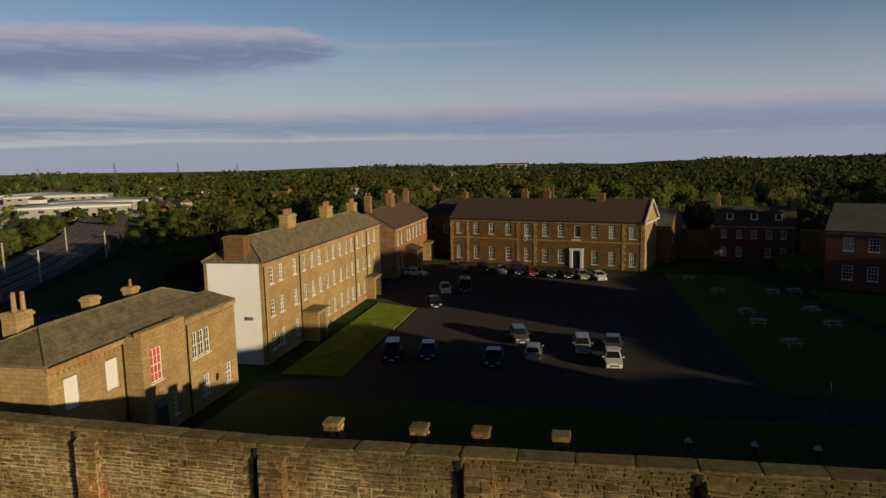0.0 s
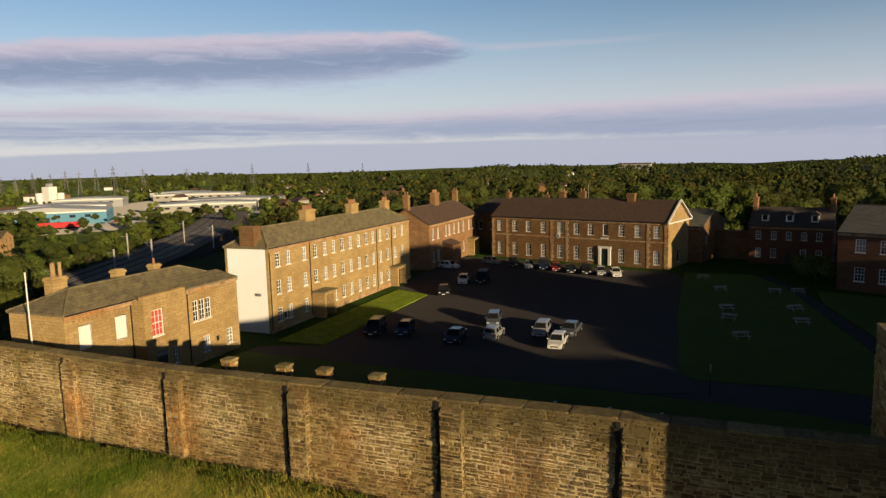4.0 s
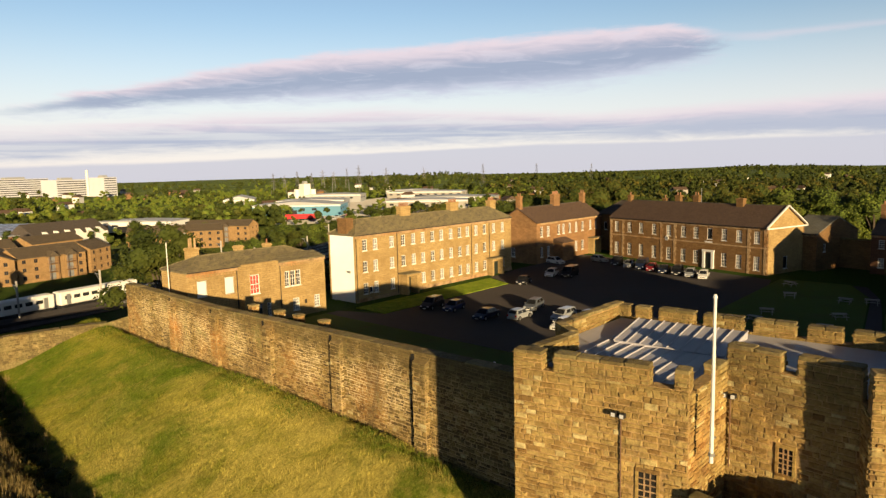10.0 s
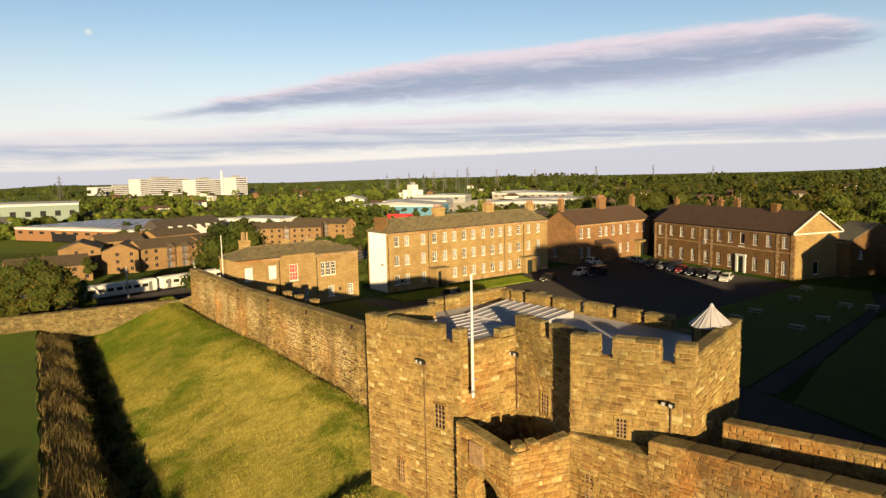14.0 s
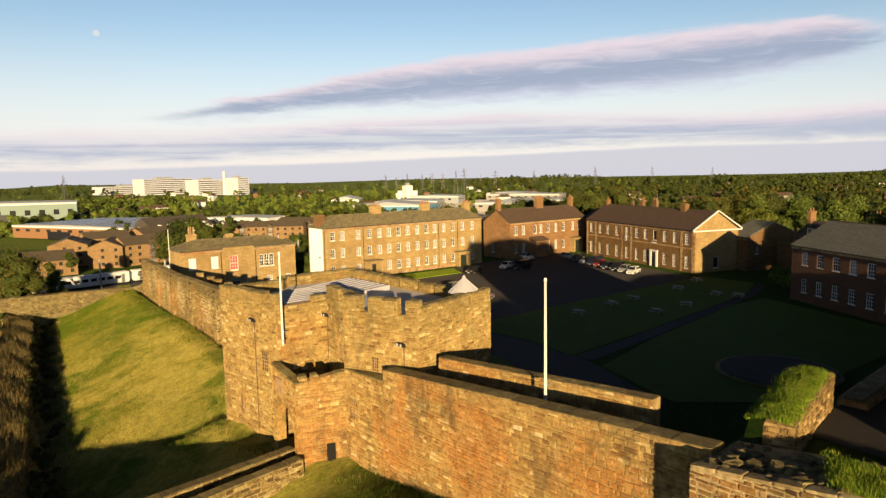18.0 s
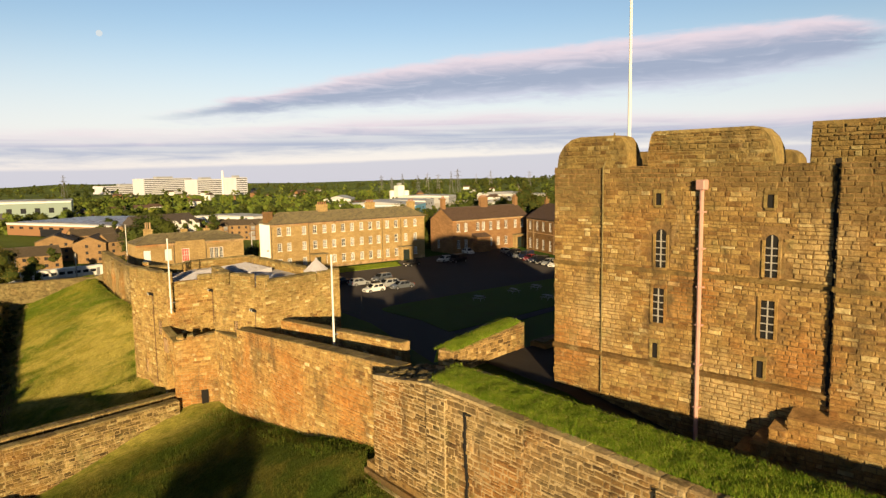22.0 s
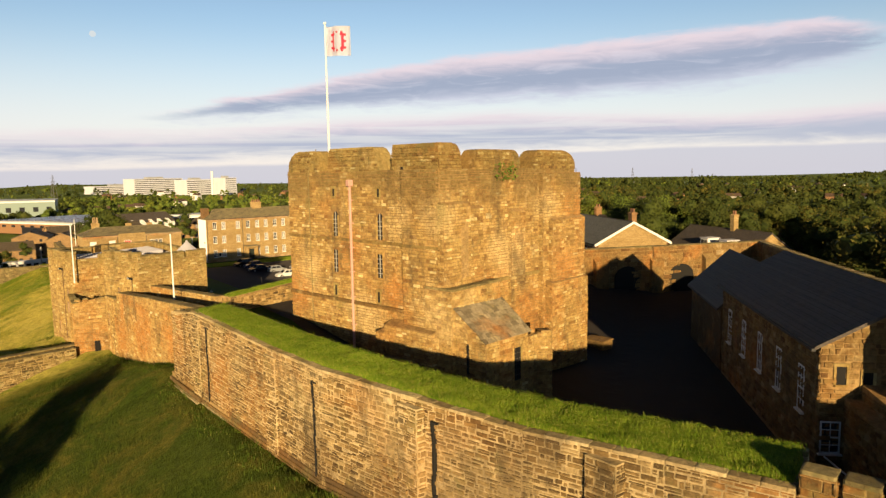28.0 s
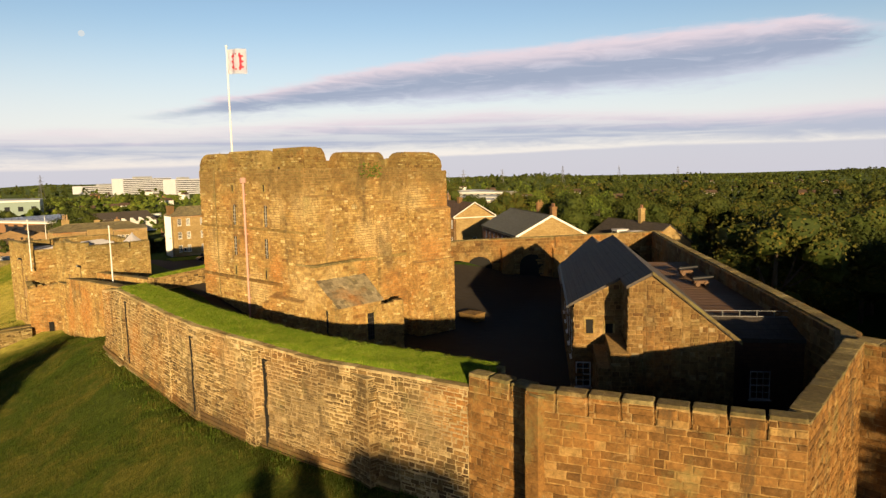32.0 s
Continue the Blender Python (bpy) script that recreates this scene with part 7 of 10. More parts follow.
# red barracks end beyond
MIDU = [1.4, 3.9, 8.0, 9.9, 12.5, 15.2, 18.0, 21.5, 24.0]
MID_W = {"front": [(u, 5.6, 1.05, 2.1, "blind" if i % 2 else "sash") for i, u in enumerate(MIDU)] + [(u, 1.3, 1.05, 2.1, "blind" if i % 3 else "sash") for i, u in enumerate(MIDU) if i not in (2, 3, 7)],
         "left": [(3.0, 1.2, 1.1, 1.9, "sash")]}
mid = house("officers_mess", "two storey brick and stone range with tall chimneys", "building", (-31.0, 110.4), (-31.0, 137.4), 9.6, 8.5, 3.0, ("gable", "gable"), [M_brick, M_brick, M_brick, M_brick], MID_W, M_slate_brown, 0.15,
            chimneys=[(0.6, 4.8, 1.0, 1.1, 9.5, 14.2, 2, M_brick), (14.5, 4.8, 2.4, 1.1, 10.5, 14.0, 6, M_brick), (26.4, 4.8, 1.0, 1.1, 9.5, 13.8, 2, M_brick)])
porch(mid, 21.0, 24.6, 1.5, 3.6)
lean = part("lean_to", boxbm(6.5, -2.2, -0.2, 11.0, -0.004, 3.9), M_brick, mid, "low brick lean-to")
bm = bmesh.new()
quadbox(bm, [(6.3, -2.4), (11.2, -2.4), (11.2, -0.006), (6.3, -0.006)], 3.95, [4.0, 4.0, 4.9, 4.9])
part("lean_to_roof", bm, M_slate_brown, lean)
# dark link block in the corner
house("link_block", "dark two storey link block between the ranges", "building", (-33.0, 139.5), (-22.0, 136.5), 8.0, 8.6, 3.0, ("hip", "hip"), [M_ashlar_red] * 4, {"front": [(2.0, 5.0, 1.0, 1.8, "plain"), (5.0, 5.0, 1.0, 1.8, "plain")]}, M_slate, gutter=False)

# main range on the north side of the square
FBU = [1.4, 5.15, 8.4, 11.9, 15.7, 19.3, 22.3, 25.4, 28.6, 31.7, 35.3]
FB_W = {"front": [(u, 5.65, 1.15, 2.15, "plain" if i == 7 else ("blind" if i in (0, 4, 9, 10) else "sash")) for i, u in enumerate(FBU)] +
        [(u, 0.75, 1.15, 2.5, "blind" if i in (0, 9, 10) else "sash") for i, u in enumerate(FBU) if i != 7],
        "right": [(5.0, 0.8, 1.3, 2.3, "plain")]}
FA, FBR = (-25.4, 131.4), (11.0, 120.8)
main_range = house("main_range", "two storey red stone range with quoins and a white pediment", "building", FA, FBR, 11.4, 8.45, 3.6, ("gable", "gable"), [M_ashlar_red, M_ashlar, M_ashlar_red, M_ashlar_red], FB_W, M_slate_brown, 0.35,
                   chimneys=[(13.5, 6.4, 1.3, 1.0, 11.5, 13.6, 2, M_ashlar_red), (18.0, 6.4, 1.3, 1.0, 11.5, 13.7, 2, M_ashlar_red), (28.8, 5.4, 1.5, 1.0, 11.3, 13.4, 0, M_ashlar_red), (0.7, 5.7, 0.9, 1.0, 11.3, 13.4, 1, M_ashlar_red), (9.8, 6.6, 1.0, 0.8, 11.5, 12.9, 1, M_ashlar_red)])
part("string_course", boxbm(0.0, -0.1, 4.75, 37.9, -0.003, 5.0, 0.02), M_quoin, main_range)
for u in (0.0, 3.5, 14.1, 17.5, 34.0, 37.25):
    for k in range(14):
        w = 0.75 if k % 2 else 0.5
        part("quoin_stone", boxbm(u, -0.07, k * 0.58, u + w, -0.003, k * 0.58 + 0.54, 0.02), M_quoin, main_range)
L_FB = 37.91
for sgn in (0, 1):
    bm = bmesh.new()
    y0, y1 = (-0.5, 5.7) if sgn == 0 else (11.9, 5.7)
    pts = [(y0, 8.5), (y0, 8.72), (y1, 12.42), (y1, 12.2)]
    p0 = [bm.verts.new((L_FB + 0.1, y, z)) for y, z in pts]
    p1 = [bm.verts.new((L_FB + 0.42, y, z)) for y, z in pts]
    bm.faces.new(p0)
    bm.faces.new(p1[::-1])
    for i in range(4):
        j = (i + 1) % 4
        bm.faces.new((p0[j], p0[i], p1[i], p1[j]))
    bmesh.ops.recalc_face_normals(bm, faces=list(bm.faces))
    part("pediment_rake", bm, M_white, main_range, "white painted pediment moulding")
part("pediment_base", boxbm(L_FB + 0.05, -0.5, 8.28, L_FB + 0.42, 11.9, 8.5, 0.03), M_white, main_range, "white painted cornice")
d = part("door", boxbm(25.2, -0.1, 0.0, 26.5, 0.02, 2.9), M_door, main_range, "dark double door in a white surround")
for a_, b_, c_, d_ in ((24.6, 0.0, 25.15, 3.2), (26.55, 0.0, 27.1, 3.2), (24.5, 3.2, 27.2, 3.6)):
    part("door_surround", boxbm(a_, -0.28, b_, c_, 0.0, d_, 0.02), M_white, d)
ck = part("clock", tubebm((15.9, -0.02, 5.1), (15.9, -0.16, 5.1), 0.45, seg=16), M_white, main_range, "round white clock")
part("clock_face", tubebm((15.9, -0.161, 5.1), (15.9, -0.17, 5.1), 0.36, seg=16), M_blind, ck)
part("sign_board", boxbm(25.0, -0.08, 4.95, 26.6, -0.003, 5.25), M_white, main_range, "small white sign board")
part("aerial", tubebm((19.6, 5.7, 12.0), (19.6, 5.7, 15.2), 0.05, seg=5), M_steel, main_range)
# range behind the pediment
house("rear_range", "lower stone range behind the main range", "building", (10.9, 132.3), (16.6, 130.6), 14.0, 6.7, 2.9, ("gable", "gable"), [M_ashlar_red] * 4, {"right": [(2.2, 3.4, 0.9, 1.5, "sash")]}, M_slate_grey)
ward_wall = thing("boundary_wall", (17.4, 139.0, 0.0), "dark red stone boundary wall closing the ward", "wall", "", -13.5)
part("wall_body", boxbm(0, -0.35, 0, 8.6, 0.35, 5.4, 0.03), M_ashlar_red, ward_wall)
part("coping", boxbm(-0.1, -0.5, 5.4, 8.7, 0.5, 5.65, 0.06), M_coping, ward_wall)

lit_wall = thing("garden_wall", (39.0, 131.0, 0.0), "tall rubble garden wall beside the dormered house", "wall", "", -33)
part("wall_body", boxbm(0, -0.3, 0, 9.0, 0.3, 6.2, 0.03), M_rubble, lit_wall)
part("coping", boxbm(-0.1, -0.4, 6.2, 9.1, 0.4, 6.4, 0.05), M_coping, lit_wall)

# dormered house, its shade put into the dark stone
MUS_W = {"front": [(u, 4.6, 0.9, 1.5, "sash") for u in (1.2, 3.8, 6.3, 8.8, 11.2)] + [(u, 1.2, 0.95, 1.7, "blind" if i == 0 else "sash") for i, u in enumerate((1.2, 3.8, 8.7, 11.2))]}
museum = house("garrison_house", "red stone house darkened for shade, with three white dormers and tall end chimneys", "building", (24.7, 133.2), (38.0, 130.2), 8.0, 6.9, 3.2, ("gable", "gable"), [M_museum] * 4, MUS_W, M_slate, 0.2,
               chimneys=[(0.4, 4.0, 0.8, 1.6, 7.0, 12.2, 2, M_brick), (13.3, 4.0, 0.8, 1.6, 7.0, 12.2, 2, M_brick)])
for u in (2.6, 6.7, 10.8):
    dm = part("dormer", boxbm(u - 0.6, 0.7, 7.9, u + 0.6, 2.6, 9.2), M_white, museum, "white painted dormer window")
    bm = bmesh.new()
    quadbox(bm, [(u - 0.75, 0.6), (u, 0.6), (u, 2.9), (u - 0.75, 2.9)], 9.1, [9.25, 9.85, 9.85, 9.25])
    quadbox(bm, [(u, 0.6), (u + 0.75, 0.6), (u + 0.75, 2.9), (u, 2.9)], 9.1, [9.85, 9.25, 9.25, 9.85])
    part("dormer_roof", bm, M_slate, dm)
    part("dormer_pane", boxbm(u - 0.38, 0.66, 8.1, u + 0.38, 0.695, 9.05), M_glass, dm)
part("door", boxbm(6.2, -0.05, 0, 7.2, 0.02, 2.1), M_door, museum)

# large two storey museum block and its neighbours
RB_W = {"front": [(2.3 + 3.2 * k, 5.75, 1.35, 1.95, "sash" if k % 3 else "blind") for k in range(7)] + [(2.3 + 3.2 * k, 1.5, 1.35, 2.1, "sash") for k in range(7)]}
MA, MB = (35.8, 108.6), (59.3, 96.4)
# gable in golden ashlar, other sides in the stone darkened for shade
house("museum_block", "large stone block darkened for shade under a grey slate roof", "building", MA, MB, 13.0, 8.5, 3.6, ("gable", "gable"), [M_museum, M_ashlar, M_museum, M_museum], RB_W, M_slate_grey, 0.3,
      chimneys=[(22.0, 8.5, 1.5, 0.9, 10.5, 13.6, 4, M_brick)])
house("stone_lodge", "low golden stone lodge with white dormers and a pale roof", "building", (62.0, 113.0), (80.0, 106.5), 9.0, 7.6, 3.2, ("gable", "gable"), [M_ashlar] * 4, {"front": [(3.0, 1.2, 1.1, 1.7, "sash"), (12.0, 1.2, 1.1, 1.7, "sash")]}, M_slate,
      chimneys=[(11.0, 4.5, 0.9, 0.9, 9.5, 13.4, 2, M_ashlar)])
# white verge boards of the museum block's gable
vb = thing("verge_boards", (59.3, 96.4, 8.4), "white painted verge boards on the gable", "trim", "", math.degrees(math.atan2(MB[1] - MA[1], MB[0] - MA[0])))
for y0, y1 in ((-0.4, 6.5), (13.4, 6.5)):
    bm = bmesh.new()
    p0 = [bm.verts.new((0.16, y, z)) for y, z in ((y0, -0.15), (y0, 0.28), (y1, 3.95), (y1, 3.55))]
    p1 = [bm.verts.new((0.36, y, z)) for y, z in ((y0, -0.15), (y0, 0.28), (y1, 3.95), (y1, 3.55))]
    bm.faces.new(p0)
    bm.faces.new(p1[::-1])
    for i in range(4):
        j = (i + 1) % 4
        bm.faces.new((p0[j], p0[i], p1[i], p1[j]))
    bmesh.ops.recalc_face_normals(bm, faces=list(bm.faces))
    part("board", bm, M_white, vb)
for u in (2.6, 5.6):
    dm = thing("dormer", (67.2 + u * 1.4, 111.0 - u * 0.5, 8.2), "white flat fronted dormer window on the lodge roof", "dormer", "lodge dormers", -20)
    part("cheek", boxbm(-0.9, 0, 0, 0.9, 2.2, 1.3), M_white, dm)
    part("pane", boxbm(-0.7, -0.03, 0.25, 0.7, -0.003, 1.1), M_glass, dm)
    part("roof", boxbm(-1.0, -0.12, 1.303, 1.0, 2.4, 1.45), M_lead, dm)

# ---- inner ward buildings ----
def xsec_prism(bm, prof, y0, y1):
    """Extrude a cross-section (x, z) along y."""
    a = [bm.verts.new((x, y0, z)) for x, z in prof]
    b = [bm.verts.new((x, y1, z)) for x, z in prof]
    bm.faces.new(a)
    bm.faces.new(b[::-1])
    for i in range(len(prof)):
        j = (i + 1) % len(prof)
        bm.faces.new((a[j], a[i], b[i], b[j]))
    bmesh.ops.recalc_face_normals(bm, faces=list(bm.faces))


HALL_TURN = 43.6
hall = thing("magazine", (122.6, 46.4, 0), "old red sandstone magazine with a steep dark slate roof", "building", "", HALL_TURN)
hm = pose(122.6, 46.4, 0, 0, 0, HALL_TURN)
hs = Stones(31)


def hw(x, y):
    v = hm @ Vector((x, y, 0))
    return (v.x, v.y)


bm = bmesh.new()
xsec_prism(bm, [(-1.4, 3.0), (5.15, 3.0), (5.15, 9.8), (0, 13.95), (-1.4, 13.2)], 0.0, 24.0)
part("body", bm, M_core_dark, hall)
bm = bmesh.new()
xsec_prism(bm, [(-4.7, 3.0), (-1.4, 3.0), (-1.4, 13.2), (-4.7, 11.5)], 3.4, 24.0)
part("body", bm, M_core_dark, hall)
# gable stones, stepped under the roof slope
for k in range(12):
    x0, x1 = -1.4 + k * 0.545, -1.4 + (k + 1) * 0.545
    zf = lambda x: 13.95 + (x * 0.53 if x < 0 else -x * 0.805)
    hs.face(hw(x0, 0), hw(x1, 0), 4.0, (zf(x0) - 0.05, zf(x1) - 0.05), 0.55, 0.29, 0.05, holes=[(0.0, 8.6, 0.6, 9.2)] if k == 2 else ())
hs.face(hw(-1.4, 3.4), hw(-1.4, 0), 4.0, 13.1, 0.55, 0.29)
hs.face(hw(-4.7, 3.4), hw(-1.4, 3.4), 4.0, (11.4, 13.0), 0.55, 0.29, holes=[(0.75, 9.3, 1.35, 10.4), (2.1, 9.0, 2.7, 10.1)])
hs.face(hw(-4.7, 24), hw(-4.7, 3.4), 4.0, 11.4, 0.6, 0.3)
# buttress pier on the gable and a stepped stub wall before the recess
for x0, x1, out, top in ((-1.5, -0.6, 0.5, 12.6), (-2.6, -1.5, 0.9, 9.4), (-3.4, -2.6, 1.5, 8.6)):
    bm = bmesh.new()
    y1 = 0.1 if x0 > -2 else 3.5
    quadbox(bm, [(x0, -out), (x1, -out), (x1, y1), (x0, y1)], 3.0, [top - 0.3, top - 0.3, top, top])
    part("buttress", bm, M_core_dark, hall)
    hs.face(hw(x0, -out), hw(x1, -out), 4.0, top - 0.3, 0.45, 0.29)
    hs.face(hw(x0, y1), hw(x0, -out), 4.0, top - 0.3, 0.45, 0.29)
    hs.face(hw(x1, -out), hw(x1, 0.1), 4.0, top - 0.3, 0.45, 0.29)
hs.lay(hall, M_hall, (123, 46, 10), 150)
for u, z in ((0.8, 9.35), (2.15, 9.05)):
    barred_window(hall, hw(-4.7, 3.4), hw(-1.4, 3.4), u, z, u + 0.5, z + 1.0, False, (0, 0))
for k in range(5):
    fm, pm, sm = window_meshes(0.95, 2.7, "sash")
    wn = shared("window", fm, hall, pose(-4.80, 6.4 + k * 3.9, 7.0, 0, 0, -90))
    shared("pane", pm, wn)
    shared("sill", sm, wn)
fm, pm, sm = window_meshes(1.05, 1.8, "sash")
wn = shared("window", fm, hall, pose(-4.6, 3.28, 5.5))
shared("pane", pm, wn)
shared("sill", sm, wn)
bm = bmesh.new()
for prof in ([(-5.1, 11.25), (-5.1, 11.45), (0, 14.25), (0, 14.05)], [(0, 14.05), (0, 14.25), (5.5, 9.75), (5.5, 9.55)]):
    y0 = 3.2 if prof[0][0] < -1 else -0.25
    xsec_prism(bm, prof, y0, 24.2)
xsec_prism(bm, [(-1.6, 13.15), (-1.6, 13.35), (0, 14.25), (0, 14.05)], -0.25, 3.2)
part("roof", bm, M_slate, hall, "dark blue grey slate roof")
bm = bmesh.new()
xsec_prism(bm, [(0, 14.1), (0, 14.32), (5.55, 9.85), (5.55, 9.6)], -0.34, -0.02)
part("verge_stone", bm, M_coping, hall, "pale lit verge")
part("gutter", boxbm(-5.25, 3.2, 11.2, -5.05, 24, 11.35), M_iron, hall)
part("hand_rail", tubebm((-4.6, 2.6, 5.6), (-3.0, -1.6, 4.6), 0.05, seg=6), M_white, hall, "pale sloping hand rail")

store2 = thing("store_range", (105.9, 63.8, 0), "lower slate roofed range in line with the magazine", "building", "", HALL_TURN)
bm = bmesh.new()
xsec_prism(bm, [(-4.6, 3.0), (3.4, 3.0), (3.4, 9.0), (-1.0, 12.5), (-4.6, 9.2)], 0.5, 12.5)
part("body", bm, M_hall, store2)
bm = bmesh.new()
for prof in ([(-5.0, 9.0), (-5.0, 9.2), (-1.0, 12.9), (-1.0, 12.65)], [(-1.0, 12.65), (-1.0, 12.9), (3.8, 8.9), (3.8, 8.7)]):
    xsec_prism(bm, prof, 0.3, 12.7)
part("roof", bm, M_slate, store2)
annex = thing("low_annex", (122.6, 46.4, 0), "low dark annex with one white sash window", "building", "", HALL_TURN)
bm = bmesh.new()
xsec_prism(bm, [(5.3, 3.0), (11.6, 3.0), (11.6, 8.3), (5.3, 8.5)], 6.2, 9.5)
part("body", bm, M_museum, annex)
fm, pm, sm = window_meshes(1.4, 2.1, "sash")
wn = shared("window", fm, annex, pose(7.95, 6.13, 3.95))
shared("pane", pm, wn)
shared("sill", sm, wn)
bm = bmesh.new()
quadbox(bm, [(5.2, 6.0), (11.8, 6.0), (11.8, 10.0), (5.2, 10.0)], 8.2, [8.55, 8.45, 9.3, 9.35])
part("roof", bm, M_slate, annex)
part("flat_roof", boxbm(5.3, 9.6, 3.0, 12.2, 44.0, 8.8), M_slate_brown, annex, "brown boarded flat roof walk")
for k in range(26):
    part("deck_board", boxbm(5.35, 10.4 + k * 1.28, 8.804, 12.1, 10.4 + k * 1.28 + 1.2, 8.85), M_timber, annex)
for z in (9.3, 9.75):
    part("hand_rail", tubebm((5.5, 9.7, z), (12.0, 9.7, z), 0.02, seg=5), M_steel, annex)
for k in range(6):
    part("rail_post", tubebm((5.6 + k * 1.25, 9.7, 8.8), (5.6 + k * 1.25, 9.7, 9.78), 0.035, seg=5), M_steel, annex)
# cannon on the walk
for k, s in enumerate((26.0, 33.0)):
    c = thing("cannon", tuple(hm @ Vector((9.0, s, 8.86))), "old black iron cannon on a low timber carriage", "cannon", "cannons on the wall walk", HALL_TURN + 10)
    part("barrel", tubebm((-1.0, 0, 0.75), (1.1, 0, 0.9), 0.2, 0.13, seg=10), M_iron, c)
    part("carriage", boxbm(-0.9, -0.3, 0.25, 0.5, 0.3, 0.55, 0.04), M_timber, c)
    for wx in (-0.6, 0.3):
        for wy in (-0.4, 0.4):
            part("wheel", tubebm((wx, wy - 0.06, 0.25), (wx, wy + 0.06, 0.25), 0.25, seg=10), M_timber, c)
# arches in the far wall of the inner ward
arc = thing("arched_recess", (78, 92, 4), "row of dark arched recesses in the far ward wall", "arch")
for f in (0.18, 0.42, 0.66, 0.9):
    a, b = Vector(EW[5]), Vector(EW[7])
    c = a.lerp(b, f)
    n = Vector(offset_pt(EW[5], EW[7], 1.75))
    m = arc.matrix_world.inverted() @ Matrix.LocRotScale((c.x + n.x, c.y + n.y, 3.6), Euler((0, 0, math.atan2(b.y - a.y, b.x - a.x))), None)
    bm = bmesh.new()
    prof = [(-1.9, 0), (1.9, 0)] + [(1.9 * math.cos(t), 2.6 + 1.6 * math.sin(t)) for t in [math.pi * k / 8 for k in range(9)]]
    xsec_prism(bm, prof, -0.2, 0.2)
    part("arch_opening", bm, M_black, arc).matrix_local = m
for k, f in enumerate((0.3, 0.54, 0.78)):
    a, b = Vector(EW[5]), Vector(EW[7])
    c = a.lerp(b, f)
    n = Vector(offset_pt(EW[5], EW[7], 2.0))
    pr = thing("wall_buttress", (c.x + n.x, c.y + n.y, 3.5), "tapering stone buttress on the ward wall", "buttress", "ward wall buttresses", math.degrees(math.atan2(b.y - a.y, b.x - a.x)))
    bm = bmesh.new()
    quadbox(bm, [(-0.9, -0.8), (0.9, -0.8), (0.9, 0.8), (-0.9, 0.8)], 0, [5.9, 5.9, 4.9, 4.9])
    part("pier", bm, M_hall, pr)

# ---- vehicles ----
PAINT = {"white": (0.78, 0.78, 0.76), "silver": (0.42, 0.44, 0.46), "grey": (0.14, 0.16, 0.19), "black": (0.012, 0.013, 0.016), "blue": (0.015, 0.03, 0.10), "red": (0.25, 0.015, 0.02), "navy": (0.012, 0.02, 0.05)}


def paint(colour):
    def build(N, b, p):
        setc(N, b, N.mix(N.noise(p, 1.5, 3), tuple(c * 0.93 for c in PAINT[colour]), tuple(min(1, c * 1.05) for c in PAINT[colour])))
        b.inputs["Coat Weight"].default_value = 0.6
        b.inputs["Coat Roughness"].default_value = 0.08
    return material(colour + "_car_paint", build, 0.35, 0.25 if colour in ("silver", "grey") else 0.0, 0.5)


M_PAINT = {c: paint(c) for c in PAINT}
M_tyre = plain("tyre_rubber", (0.02, 0.02, 0.02), 0.85)
M_rim = plain("alloy_rim", (0.5, 0.5, 0.52), 0.35, 0.8)
M_lamp = plain("clear_lamp_glass", (0.7, 0.72, 0.74), 0.1, 0.2)
M_tail = plain("red_lamp_glass", (0.35, 0.01, 0.01), 0.2)
M_plate = plain("plain_yellow_plate", (0.7, 0.6, 0.2), 0.6)


